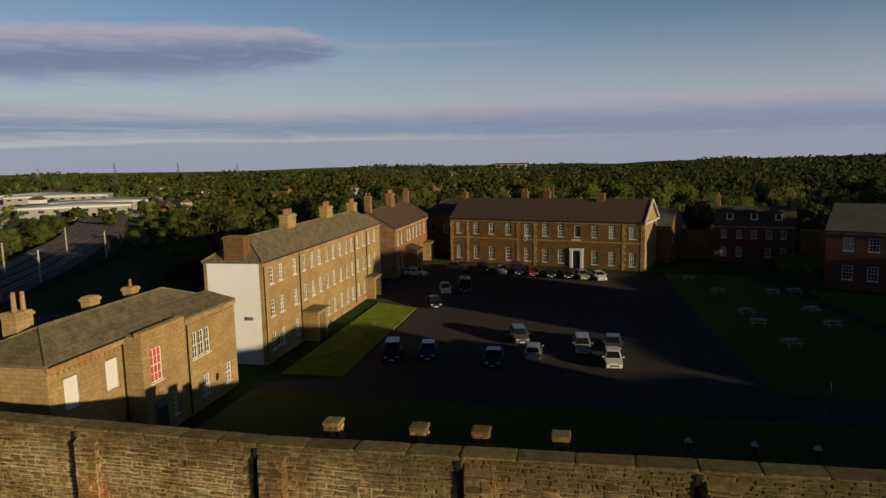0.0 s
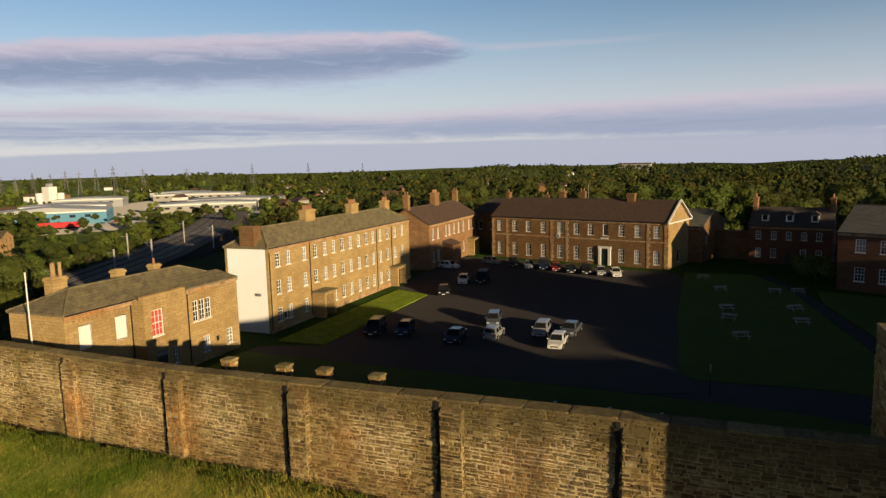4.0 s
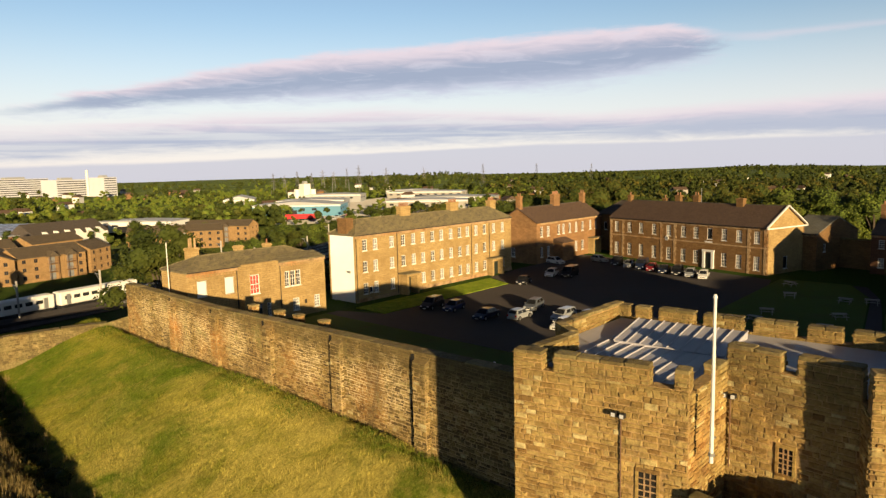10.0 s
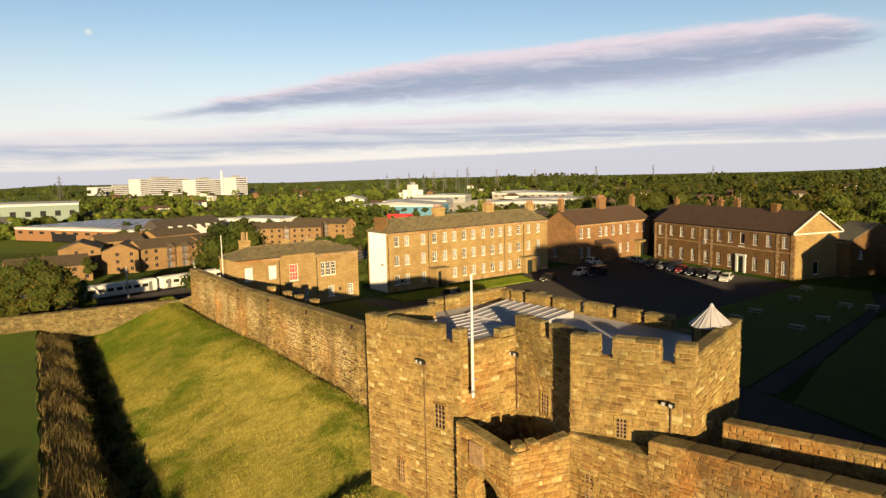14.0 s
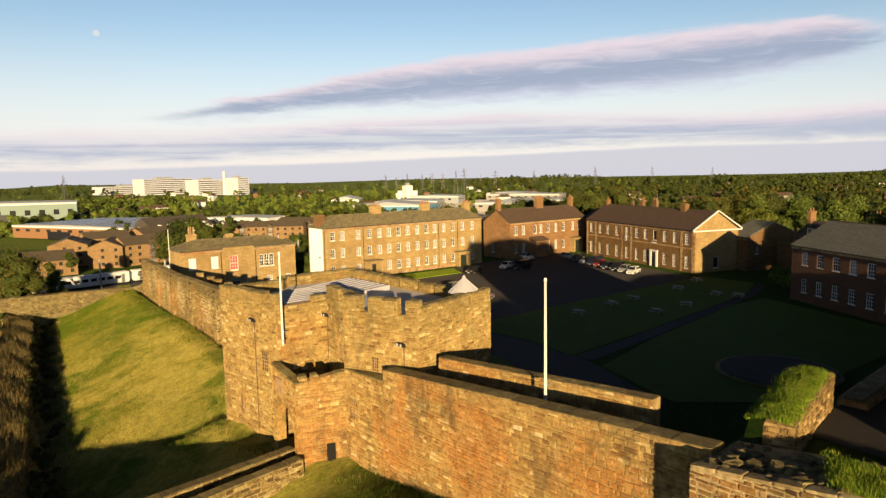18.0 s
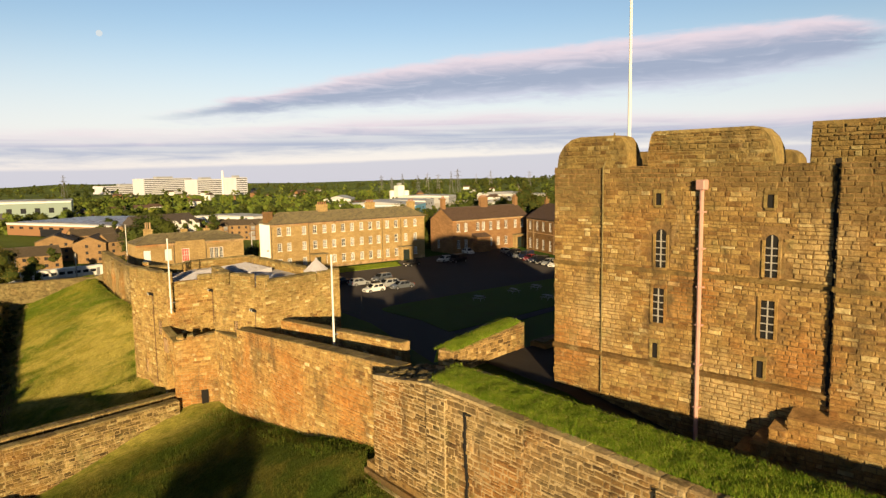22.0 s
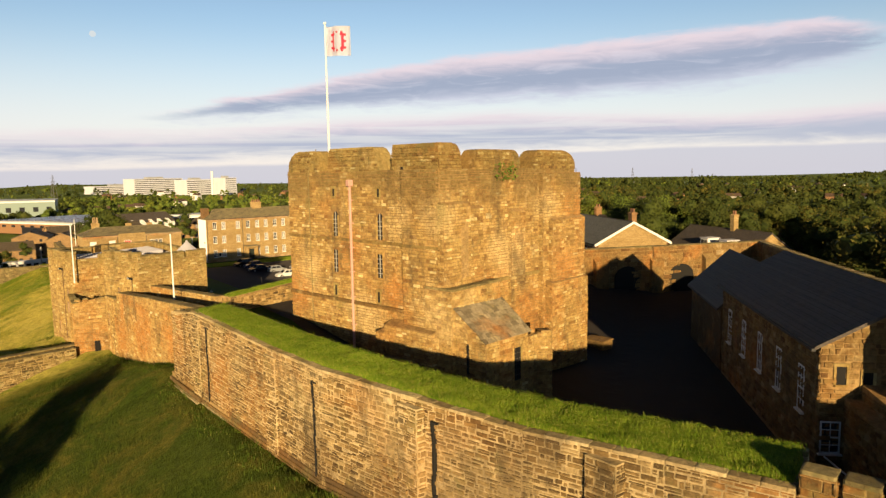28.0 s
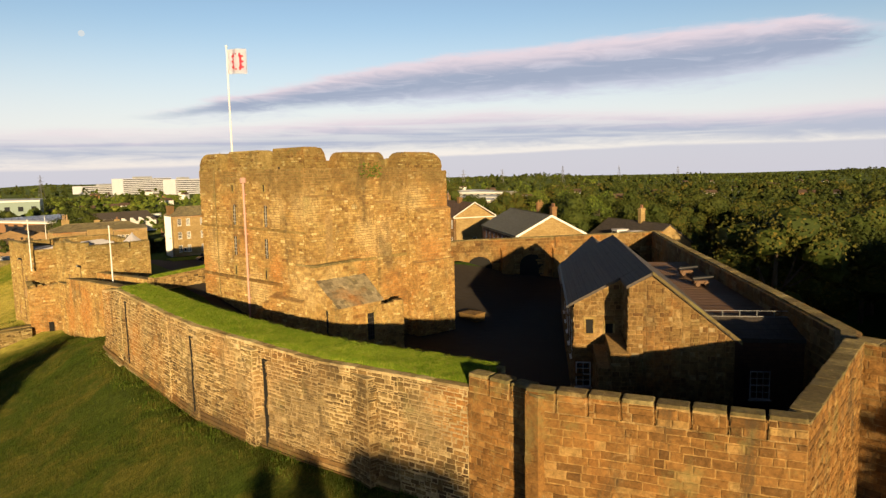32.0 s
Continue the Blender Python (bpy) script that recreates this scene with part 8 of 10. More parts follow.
def make_car(kind, colour, label, group="parked cars"):
    """x runs to the nose."""
    spec = {"hatch": (4.05, 1.74, 1.47), "suv": (4.5, 1.85, 1.72), "saloon": (4.6, 1.8, 1.44), "van": (4.9, 1.9, 1.95), "estate": (4.5, 1.78, 1.5)}[kind]
    Lc, W, H = spec
    c = thing("parked_" + ("van" if kind == "van" else "car"), (0, 0, 0), label, "van" if kind == "van" else "car", group)
    h = Lc / 2
    belt = H * 0.60
    body_prof = [(-h, 0.32), (-h + 0.05, 0.25), (h - 0.05, 0.22), (h, 0.34), (h - 0.02, 0.56), (h - 0.12, 0.70), (h - 0.95, belt - 0.02 if kind != "van" else belt), (-h + 0.25, belt + 0.04), (-h + 0.04, belt - 0.12)]
    bm = bmesh.new()
    xsec = [(x, z) for x, z in body_prof]
    a = [bm.verts.new((x, -W / 2 + (0.10 if abs(x) > h - 0.15 else 0.0), z)) for x, z in xsec]
    b = [bm.verts.new((x, W / 2 - (0.10 if abs(x) > h - 0.15 else 0.0), z)) for x, z in xsec]
    bm.faces.new(a)
    bm.faces.new(b[::-1])
    for i in range(len(xsec)):
        j = (i + 1) % len(xsec)
        bm.faces.new((a[j], a[i], b[i], b[j]))
    bmesh.ops.recalc_face_normals(bm, faces=list(bm.faces))
    bmesh.ops.bevel(bm, geom=list(bm.edges), offset=0.05, segments=2, affect="EDGES")
    part("body", bm, M_PAINT[colour], c, smooth=False)
    # cabin
    rear = {"hatch": (-h + 0.12, -h + 0.55), "suv": (-h + 0.1, -h + 0.4), "saloon": (-h + 0.75, -h + 1.35), "van": (-h + 0.04, -h + 0.12), "estate": (-h + 0.1, -h + 0.5)}[kind]
    front = (h - 1.0, h - 1.75) if kind != "van" else (h - 0.75, h - 1.35)
    wi = W / 2 - 0.06
    wt = W / 2 - (0.24 if kind != "van" else 0.12)
    bm = bmesh.new()
    lo = [bm.verts.new(p) for p in ((rear[0], -wi, belt), (front[0], -wi, belt - 0.03), (front[0], wi, belt - 0.03), (rear[0], wi, belt))]
    hi = [bm.verts.new(p) for p in ((rear[1], -wt, H - 0.03), (front[1], -wt, H), (front[1], wt, H), (rear[1], wt, H - 0.03))]
    bm.faces.new(lo[::-1])
    bm.faces.new(hi)
    for i in range(4):
        j = (i + 1) % 4
        bm.faces.new((lo[i], lo[j], hi[j], hi[i]))
    bmesh.ops.bevel(bm, geom=list(bm.edges), offset=0.06, segments=2, affect="EDGES")
    part("cabin", bm, M_PAINT[colour], c)

    def pane(name, q, off):
        bm = bmesh.new()
        bm.faces.new([bm.verts.new(Vector(p) + Vector(off)) for p in q])
        bmesh.ops.solidify(bm, geom=list(bm.faces), thickness=0.01)
        part(name, bm, M_glass, c)

    def lerp(p, q, t):
        return tuple(p[i] + (q[i] - p[i]) * t for i in range(3))
    LO = [(rear[0], -wi, belt), (front[0], -wi, belt - 0.03), (front[0], wi, belt - 0.03), (rear[0], wi, belt)]
    HI = [(rear[1], -wt, H - 0.03), (front[1], -wt, H), (front[1], wt, H), (rear[1], wt, H - 0.03)]

    def inset(i, j, s0, s1, t0, t1):
        a0, a1 = lerp(LO[i], LO[j], s0), lerp(LO[i], LO[j], s1)
        b0, b1 = lerp(HI[i], HI[j], s0), lerp(HI[i], HI[j], s1)
        return [lerp(a0, b0, t0), lerp(a1, b1, t0), lerp(a1, b1, t1), lerp(a0, b0, t1)]
    pane("windscreen", inset(1, 2, 0.08, 0.92, 0.1, 0.9), (0.022, 0, 0.01))
    if kind != "van":
        pane("rear_window", inset(3, 0, 0.1, 0.9, 0.2, 0.88), (-0.022, 0, 0.01))
    for i, j, s in ((0, 1, -1), (2, 3, 1)):
        spans = ((0.08, 0.46), (0.52, 0.88)) if kind != "van" else ((0.72, 0.95),)
        for s0, s1 in spans:
            if s > 0:
                s0, s1 = 1 - s1, 1 - s0
            pane("side_window", inset(i, j, s0, s1, 0.14, 0.84), (0, 0.024 * s, 0.005))
    for wx in (-h + 0.78, h - 0.82):
        for s in (-1, 1):
            w = part("wheel", tubebm((wx, s * (W / 2 - 0.2), 0.32), (wx, s * (W / 2 + 0.015), 0.32), 0.32, seg=16), M_tyre, c)
            part("rim", tubebm((wx, s * (W / 2 - 0.05), 0.32), (wx, s * (W / 2 + 0.025), 0.32), 0.2, seg=12), M_rim, w)
    for s in (-1, 1):
        part("headlight", boxbm(h - 0.2, s * (W / 2 - 0.32) - 0.17, 0.56, h - 0.01, s * (W / 2 - 0.32) + 0.17, 0.70, 0.03), M_lamp, c)
        part("tail_light", boxbm(-h - 0.01, s * (W / 2 - 0.22) - 0.1, 0.6, -h + 0.12, s * (W / 2 - 0.22) + 0.1, 0.84, 0.02), M_tail, c)
        part("wing_mirror", boxbm(front[0] - 0.35, s * (W / 2 + 0.08) - 0.09, belt + 0.02, front[0] - 0.2, s * (W / 2 + 0.08) + 0.09, belt + 0.17, 0.03), M_PAINT[colour], c)
    part("grille", boxbm(h - 0.03, -0.4, 0.36, h + 0.012, 0.4, 0.52, 0.01), M_iron, c)
    part("number_plate", boxbm(h - 0.01, -0.26, 0.3, h + 0.02, 0.26, 0.41), M_white, c, "blank plate")
    part("number_plate", boxbm(-h - 0.02, -0.26, 0.5, -h + 0.02, 0.26, 0.61), M_plate, c, "blank plate")
    return c


CARS = [("suv", "black", -19.0, 65.4, -78, "black sport utility car parked on the asphalt"), ("hatch", "blue", -15.4, 66.2, -80, "dark blue hatchback parked on the asphalt"),
        ("saloon", "navy", -8.4, 64.9, -86, "navy saloon car parked on the asphalt"), ("hatch", "silver", -4.6, 67.4, 92, "silver hatchback parked nose in"),
        ("estate", "grey", -6.6, 73.6, -76, "grey estate car parked behind the silver one"), ("estate", "silver", 0.3, 70.6, -88, "silver blue estate car parked on the asphalt"),
        ("hatch", "white", 3.2, 65.8, -88, "bright white hatchback in the sunlit strip"), ("saloon", "grey", 3.5, 71.6, -92, "dark grey saloon parked behind the white car"),
        ("saloon", "black", -19.9, 89.9, -70, "black saloon beside the barracks lawn"), ("hatch", "white", -20.2, 99.4, -75, "white hatchback parked by the van"),
        ("van", "black", -17.4, 101.2, -80, "tall black van parked by the barracks"), ("hatch", "white", -28.2, 113.2, -10, "white hatchback side on by the mess"),
        ("hatch", "silver", -22.0, 120.5, -20, "silver hatchback at the end of the row"), ("suv", "black", -17.2, 119.0, -75, "black car in the row before the main range"),
        ("hatch", "silver", -13.6, 117.2, -75, "silver blue car in the row before the main range"), ("van", "navy", -10.8, 117.0, -75, "dark van in the row before the main range"),
        ("hatch", "red", -8.1, 115.6, -75, "dark red car in the row before the main range"), ("saloon", "navy", -5.2, 114.6, -75, "dark blue car in the row before the main range"),
        ("suv", "black", -2.4, 114.0, -75, "black car with a pale roof rack"), ("hatch", "silver", 0.4, 113.0, -75, "silver car in the row before the main range"), ("hatch", "white", 3.1, 112.2, -75, "pale silver hatchback at the row's end")]
for kind, col, x, y, a, lab in CARS:
    c = make_car(kind, col, lab)
    c.matrix_world = pose(x, y, 0.04, 0, 0, a)
    c.scale = (1, 1, 1)

# ---- lawn furniture ----
table = thing("picnic_table", (0, 0, 0), "weathered timber picnic table with fixed benches on the lawn", "picnic table", "picnic tables on the lawn")
part("tabletop", boxbm(-0.9, -0.38, 0.72, 0.9, 0.38, 0.77, 0.01), M_wood, table)
for s in (-1, 1):
    part("bench", boxbm(-0.9, s * 0.72 - 0.13, 0.42, 0.9, s * 0.72 + 0.13, 0.46, 0.01), M_wood, table)
for x in (-0.65, 0.65):
    part("cross_beam", boxbm(x - 0.04, -0.85, 0.36, x + 0.04, 0.85, 0.42), M_wood, table)
    for s in (-1, 1):
        part("leg", tubebm((x, s * 0.7, 0.0), (x, s * 0.25, 0.72), 0.05, seg=5), M_wood, table)
TABLES = [(21.8, 74.6, 20), (20.7, 83.4, -10), (20.5, 89.0, 15), (28.7, 83.4, 5), (28.7, 90.9, 30), (27.1, 102.1, 0), (30.2, 103.1, 10), (17.2, 112.1, -20), (19.8, 102.3, 12)]
table.matrix_world = pose(TABLES[0][0], TABLES[0][1], 0.08, 0, 0, TABLES[0][2])
for x, y, a in TABLES[1:]:
    copy_thing(table, pose(x, y, 0.08, 0, 0, a))
bol = thing("bollard", (7.35, 46.3, 0.08), "low dark bollard with a pale domed cap on the grass", "bollard", "bollards on the lawn strip")
part("post", tubebm((0, 0, 0), (0, 0, 0.75), 0.16, 0.14, seg=8), M_iron, bol)
part("cap", tubebm((0, 0, 0.75), (0, 0, 1.0), 0.28, 0.1, seg=10), M_white, bol)
for x in (11.6, 15.5):
    copy_thing(bol, pose(x, 46.3, 0.08))
post = thing("metal_post", (18.8, 54.2, 0.03), "slim dark metal post beside the path", "post")
part("pole", tubebm((0, 0, 0), (0, 0, 2.75), 0.055, 0.045, seg=7), M_iron, post)
part("cap", tubebm((0, 0, 2.75), (0, 0, 2.86), 0.075, 0.03, seg=7), M_iron, post)
disc = thing("half_moon_battery", (53.6, 68.5, 0.1), "sunken curved stone battery platform", "stone platform")
part("floor", tubebm((0, 0, 0), (0, 0, 0.25), 5.5, seg=28), M_asphalt, disc)
part("rim_wall", tubebm((0, 0, 0), (0, 0, 0.2), 5.9, seg=28), M_coping, disc)

# ---- trees ----
def leaf_cloud(rnd, centres, n, size):
    """Small three cornered leaf clumps over a set of lobes (x, y, z, r, squash)."""
    C = np.array(centres)
    w = C[:, 3] ** 2
    pick = rnd.choice(len(C), n, p=w / w.sum())
    d = rnd.normal(size=(n, 3))
    d[:, 2] += 0.25
    d /= np.linalg.norm(d, axis=1)[:, None]
    r = C[pick, 3] * (0.70 + 0.40 * rnd.random(n))
    pos = C[pick, :3] + d * r[:, None] * np.stack([np.ones(n), np.ones(n), C[pick, 4]], 1)
    nrm = d + rnd.normal(size=(n, 3)) * 0.45
    nrm /= np.linalg.norm(nrm, axis=1)[:, None]
    t = np.cross(nrm, rnd.normal(size=(n, 3)))
    t /= np.linalg.norm(t, axis=1)[:, None]
    b = np.cross(nrm, t)
    s = size * (0.6 + 0.8 * rnd.random(n))[:, None]
    return np.stack([pos - t * s, pos + t * s * 0.8 - b * s * 0.7, pos + b * s], 1).reshape(-1, 3)


def ico(levels):
    bm = bmesh.new()
    bmesh.ops.create_icosphere(bm, subdivisions=levels, radius=1.0)
    v = np.array([q.co[:] for q in bm.verts])
    f = np.array([[q.index for q in g.verts] for g in bm.faces])
    bm.free()
    return v, f


ICO = {1: ico(1), 2: ico(2)}


def inner_mass(rnd, centres, levels, scale=0.68):
    """The lumpy twig and leaf mass inside each lobe."""
    V, F = ICO[levels]
    vs, fs = [], []
    for x, y, z, r, q in centres:
        k = r * scale * (0.75 + 0.5 * rnd.random(len(V)))[:, None]
        fs.append(F + len(V) * len(vs))
        vs.append(V * k * np.array([1, 1, q]) + np.array([x, y, z]))
    return np.concatenate(vs), np.concatenate(fs)


def lobes(rnd, h, spread, n=14):
    out = []
    for i in range(n):
        f = 0.32 + 0.62 * (i + rnd.random()) / n
        rr = spread * math.sqrt(max(0.05, 1 - ((f - 0.55) / 0.5) ** 2))
        a = rnd.random() * 6.283
        q = rr * (0.35 + 0.55 * rnd.random())
        out.append((q * math.cos(a), q * math.sin(a), h * f, spread * (0.26 + 0.24 * rnd.random()), 0.8))
    return out


def cloud_mesh(name, v, mat, inner=None, inner_mat=None):
    faces = np.arange(len(v)).reshape(-1, 3)
    n = len(faces)
    if inner is not None:
        faces = np.concatenate([faces, inner[1] + len(v)])
        v = np.concatenate([v, inner[0]])
    me = bpy.data.meshes.new(name)
    me.from_pydata(v.tolist(), [], faces.tolist())
    me.materials.append(mat)
    if inner is not None:
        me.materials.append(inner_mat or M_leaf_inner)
        me.polygons.foreach_set("material_index", [0] * n + [1] * (len(faces) - n))
        me.polygons.foreach_set("use_smooth", [False] * len(faces))
    return me


PROTO = []
for k, (mat, leaves) in enumerate(((M_leaf, 4900), (M_leaf, 4900), (M_leaf_autumn, 4900), (M_leaf_light, 4900), (M_leaf, 4900), (M_leaf_autumn, 4900))):
    rnd = np.random.default_rng(100 + k)
    h, sp = 12.0, 4.6 + 0.5 * (k % 3)
    lb = lobes(rnd, h, sp, 16)
    crown = cloud_mesh("crown", leaf_cloud(rnd, lb, leaves, 0.16), mat, inner_mass(rnd, lb, 2))
    bm = bmesh.new()
    tube(bm, (0, 0, -0.6), (0.1, 0.05, h * 0.4), 0.42, 0.26, seg=8)
    tube(bm, (0.1, 0.05, h * 0.4), (0.2, 0.1, h * 0.75), 0.26, 0.1, seg=7)
    for l in lb[::2]:
        tube(bm, (0.1, 0.05, h * (0.25 + 0.2 * rnd.random())), (l[0] * 0.8, l[1] * 0.8, l[2]), 0.14, 0.05, seg=5)
    tm = bpy.data.meshes.new("trunk")
    bm.to_mesh(tm)
    bm.free()
    tm.materials.append(M_bark)
    PROTO.append((tm, crown))


def tree(x, y, height, kind, width=1.0, label="broad leafed tree with a full crown", z=None):
    zz = float(ground_height(x, y)) if z is None else z
    t = thing("tree", (x, y, zz), label, "tree", "trees round the castle", random.uniform(0, 360))
    tm, cm = PROTO[kind % len(PROTO)]
    s = Matrix.Diagonal((height / 12 * width, height / 12 * width, height / 12, 1))
    shared("trunk", tm, t, s)
    shared("crown", cm, t, s)
    return t


rt = random.Random(77)
LAB = {0: "dark green broad leafed tree", 1: "dark green broad leafed tree", 2: "autumn tinted tree with orange brown leaves", 3: "light green leafy tree", 4: "dark green broad leafed tree", 5: "autumn tinted tree with golden leaves"}


def grove(n, x0, x1, y0, y1, h0, h1, kinds=(0, 1, 2, 4, 5), keep_out=lambda x, y: False):
    done, tries = 0, 0
    while done < n and tries < n * 20:
        tries += 1
        x, y = rt.uniform(x0, x1), rt.uniform(y0, y1)
        if keep_out(x, y):
            continue
        k = rt.choice(kinds)
        tree(x, y, rt.uniform(h0, h1), k, rt.uniform(0.85, 1.25), LAB[k % 6] + " beside the castle")
        done += 1


# behind the barracks and the main range
grove(26, -78, -42, 112, 178, 12, 18)
grove(34, -30, 110, 158, 215, 13, 19)
# the wooded slope east of the inner ward
grove(46, 92, 175, 92, 190, 14, 20, keep_out=lambda x, y: x + y < 206)
grove(16, 140, 190, 66, 110, 16, 21, keep_out=lambda x, y: x + y < 212)
# light green trees north of the main range
for x, y, h in ((1, 163, 16), (9, 168, 17), (19, 170, 17), (35, 166, 15), (27, 176, 17)):
    tree(x, y, h, 3, 1.0, "light green leafy tree north of the main range")
# trees round the lodge and behind the museum block
for x, y, h in ((50, 119.5, 14), (56, 117, 15), (63, 121.5, 16), (45, 124, 13), (70, 124, 15)):
    tree(x, y, h, rt.choice((0, 1, 4)), 0.9, "dark green tree behind the museum block")
# along the west side by the railway
grove(9, -66, -48, 62, 105, 7, 11, (0, 1, 5))
EMBANK = [(-146, 118), (-178, 168), (-216, 232), (-262, 300)]
for k in range(34):
    f = 3 * (k + rt.random()) / 34
    a, b = EMBANK[int(f)], EMBANK[min(int(f) + 1, 3)]
    f -= int(f)
    kk = rt.choice((0, 1, 4, 3))
    tree(a[0] + (b[0] - a[0]) * f + rt.uniform(-9, 6), a[1] + (b[1] - a[1]) * f + rt.uniform(-9, 6), rt.uniform(7, 11.5), kk, rt.uniform(1.0, 1.4), LAB[kk] + " on the railway embankment")
tree(-61.0, 45.0, 20.0, 0, 1.15, "large dense green tree beside the office range")
tree(-60.0, 52.0, 14.0, 4, 0.9, "large dense green tree beside the office range")
tree(-74.0, 14.0, 13.5, 5, 1.15, "large dark tree with browning leaves beyond the town wall")
tree(-78.0, 5.0, 13.0, 1, 1.15, "large dark tree beyond the town wall")
tree(-84.0, 22.0, 8.0, 3, 0.9, "small light green tree by the track")
# unseen trees to the south east, added for their long shadows on the bank
for x, y, h, w in ((141, -35.5, 12.6, 0.55), (144.5, -34, 14.8, 0.5), (146.5, -32, 17.6, 0.5), (164, -5, 13.6, 0.7), (166, 0.5, 13.8, 0.8), (161, 5, 13.2, 0.7)):
    tree(x, y, h, rt.choice((0, 1, 4)), w, "broad leafed tree added out of view south of the castle for its shadow", -1.3)
# more unseen trees south of the ditch, added to shade it
for k in range(6):
    tree((36, 52, 58, 65, 71, 78)[k] + rt.uniform(-1.5, 1.5), -25 + rt.uniform(-3.5, 3.5), rt.uniform(6.8, 9.3), rt.choice((0, 1, 4)), rt.uniform(0.9, 1.2), "small broad leafed tree added out of view to shade the ditch", -1.3)
# unseen trees to the east, added to shade the inner court
for x, y in ((171.6, 33.5), (175, 39.6)):
    tree(x, y, rt.uniform(16.4, 17.4), rt.choice((0, 1, 4)), 1.0, "broad leafed tree added out of view east of the castle for its shade", -1.3)
# bush by the museum block
bsh = thing("shrub", (38.5, 112.0, 0), "rounded yellow green shrub beside the lawn", "shrub")
rnd = np.random.default_rng(9)
lb = [(rnd.uniform(-2, 2), rnd.uniform(-1.5, 1.5), 2.2 + rnd.uniform(-0.5, 1.1), 1.2 + 0.3 * rnd.random(), 0.8) for _ in range(8)]
part("stem", tubebm((0, 0, -0.1), (0, 0, 2.0), 0.2, 0.12, seg=6), M_bark, bsh)
shared("crown", cloud_mesh("crown", leaf_cloud(rnd, lb, 2200, 0.16), M_leaf_light, inner_mass(rnd, lb, 2)), bsh)
bsh.location = (33.5, 112.5, 0.0)


# far woods, hedges and copses to the horizon
def near_town(x, y):
    return (-400 < x < -88 and -40 < y < 145) or (-560 < x < -280 and 230 <= y < 620 and 0.75 * (y - 230) - 120 < -x - 280 < 0.75 * (y - 230) + 110) or (-340 < x < -88 and 120 < y < 300 and y - 140 < (-x - 90) * 1.6)


def woods(name, seed, n, r0, r1, leaves, size, mat, thresh, h0, h1, label, az0=50, az1=186, nl=7):
    rnd = np.random.default_rng(seed)
    vs, iv, jf = [], [], []
    made = base = 0
    while made < n:
        az = math.radians(rnd.uniform(az0, az1))
        r = math.sqrt(rnd.uniform(r0 ** 2, r1 ** 2))
        x, y = 20 + r * math.cos(az), 40 + r * math.sin(az)
        if -95 < x < 120 and y < 160 or x + y < 240 and x > 0 and y < 220 and x < 180 and y < 100:
            continue
        if near_town(x, y) and rnd.random() > 0.10:
            continue
        if noise.noise((x * 0.006, y * 0.006, seed * 1.7)) < thresh:
            continue
        h = rnd.uniform(h0, h1)
        lb = lobes(rnd, h, h * 0.38, nl)
        at = np.array([x, y, float(ground_height(x, y)) - h * 0.22])
        vs.append(leaf_cloud(rnd, lb, leaves, size * h / 12) + at)
        v, f = inner_mass(rnd, lb, 1, 0.85)
        iv.append(v + at)
        jf.append(f + base)
        base += len(v)
        made += 1
    me = cloud_mesh(name, np.concatenate(vs), mat, (np.concatenate(iv), np.concatenate(jf)), mat if r0 > 350 else None)
    return tagged(new(name, me), label, "woodland", kind="stuff")


woods("near_wood", 1, 360, 150, 420, 460, 0.32, M_leaf, -0.12, 10, 17, "dense green woodland beyond the castle")
woods("turning_wood", 2, 240, 150, 420, 460, 0.32, M_leaf_autumn, -0.1, 9, 16, "autumn tinted trees in the woodland")
woods("bright_wood", 3, 220, 170, 520, 420, 0.32, M_leaf_light, -0.05, 7, 13, "light green trees in the woodland", 128, 186)
woods("middle_wood", 4, 760, 400, 1100, 110, 0.8, M_leaf, -0.1, 9, 17, "woodland and hedges in the middle distance")
woods("middle_bright_wood", 5, 600, 380, 1100, 110, 0.8, M_leaf_light, -0.05, 8, 14, "light green copses in the middle distance", 125, 186)
woods("far_wood", 6, 900, 1000, 3400, 24, 1.6, M_leaf, 0.05, 11, 26, "dark far woods along the horizon", nl=5)
woods("far_bright_wood", 7, 450, 1000, 3000, 24, 1.6, M_leaf_light, 0.0, 9, 20, "sunlit far copses and hedges", nl=5)

woods("north_wood", 8, 620, 400, 1050, 80, 0.9, M_leaf, -0.45, 11, 18, "dark green wood north and east of the castle", 48, 128, nl=6)
woods("north_turning_wood", 9, 330, 400, 1050, 80, 0.9, M_leaf_autumn, -0.3, 10, 17, "browning trees in the northern wood", 48, 128, nl=6)
woods("horizon_wood", 10, 1500, 1000, 3300, 18, 2.0, M_leaf, -0.3, 12, 26, "dark uneven tree line on the horizon", 48, 140, nl=4)


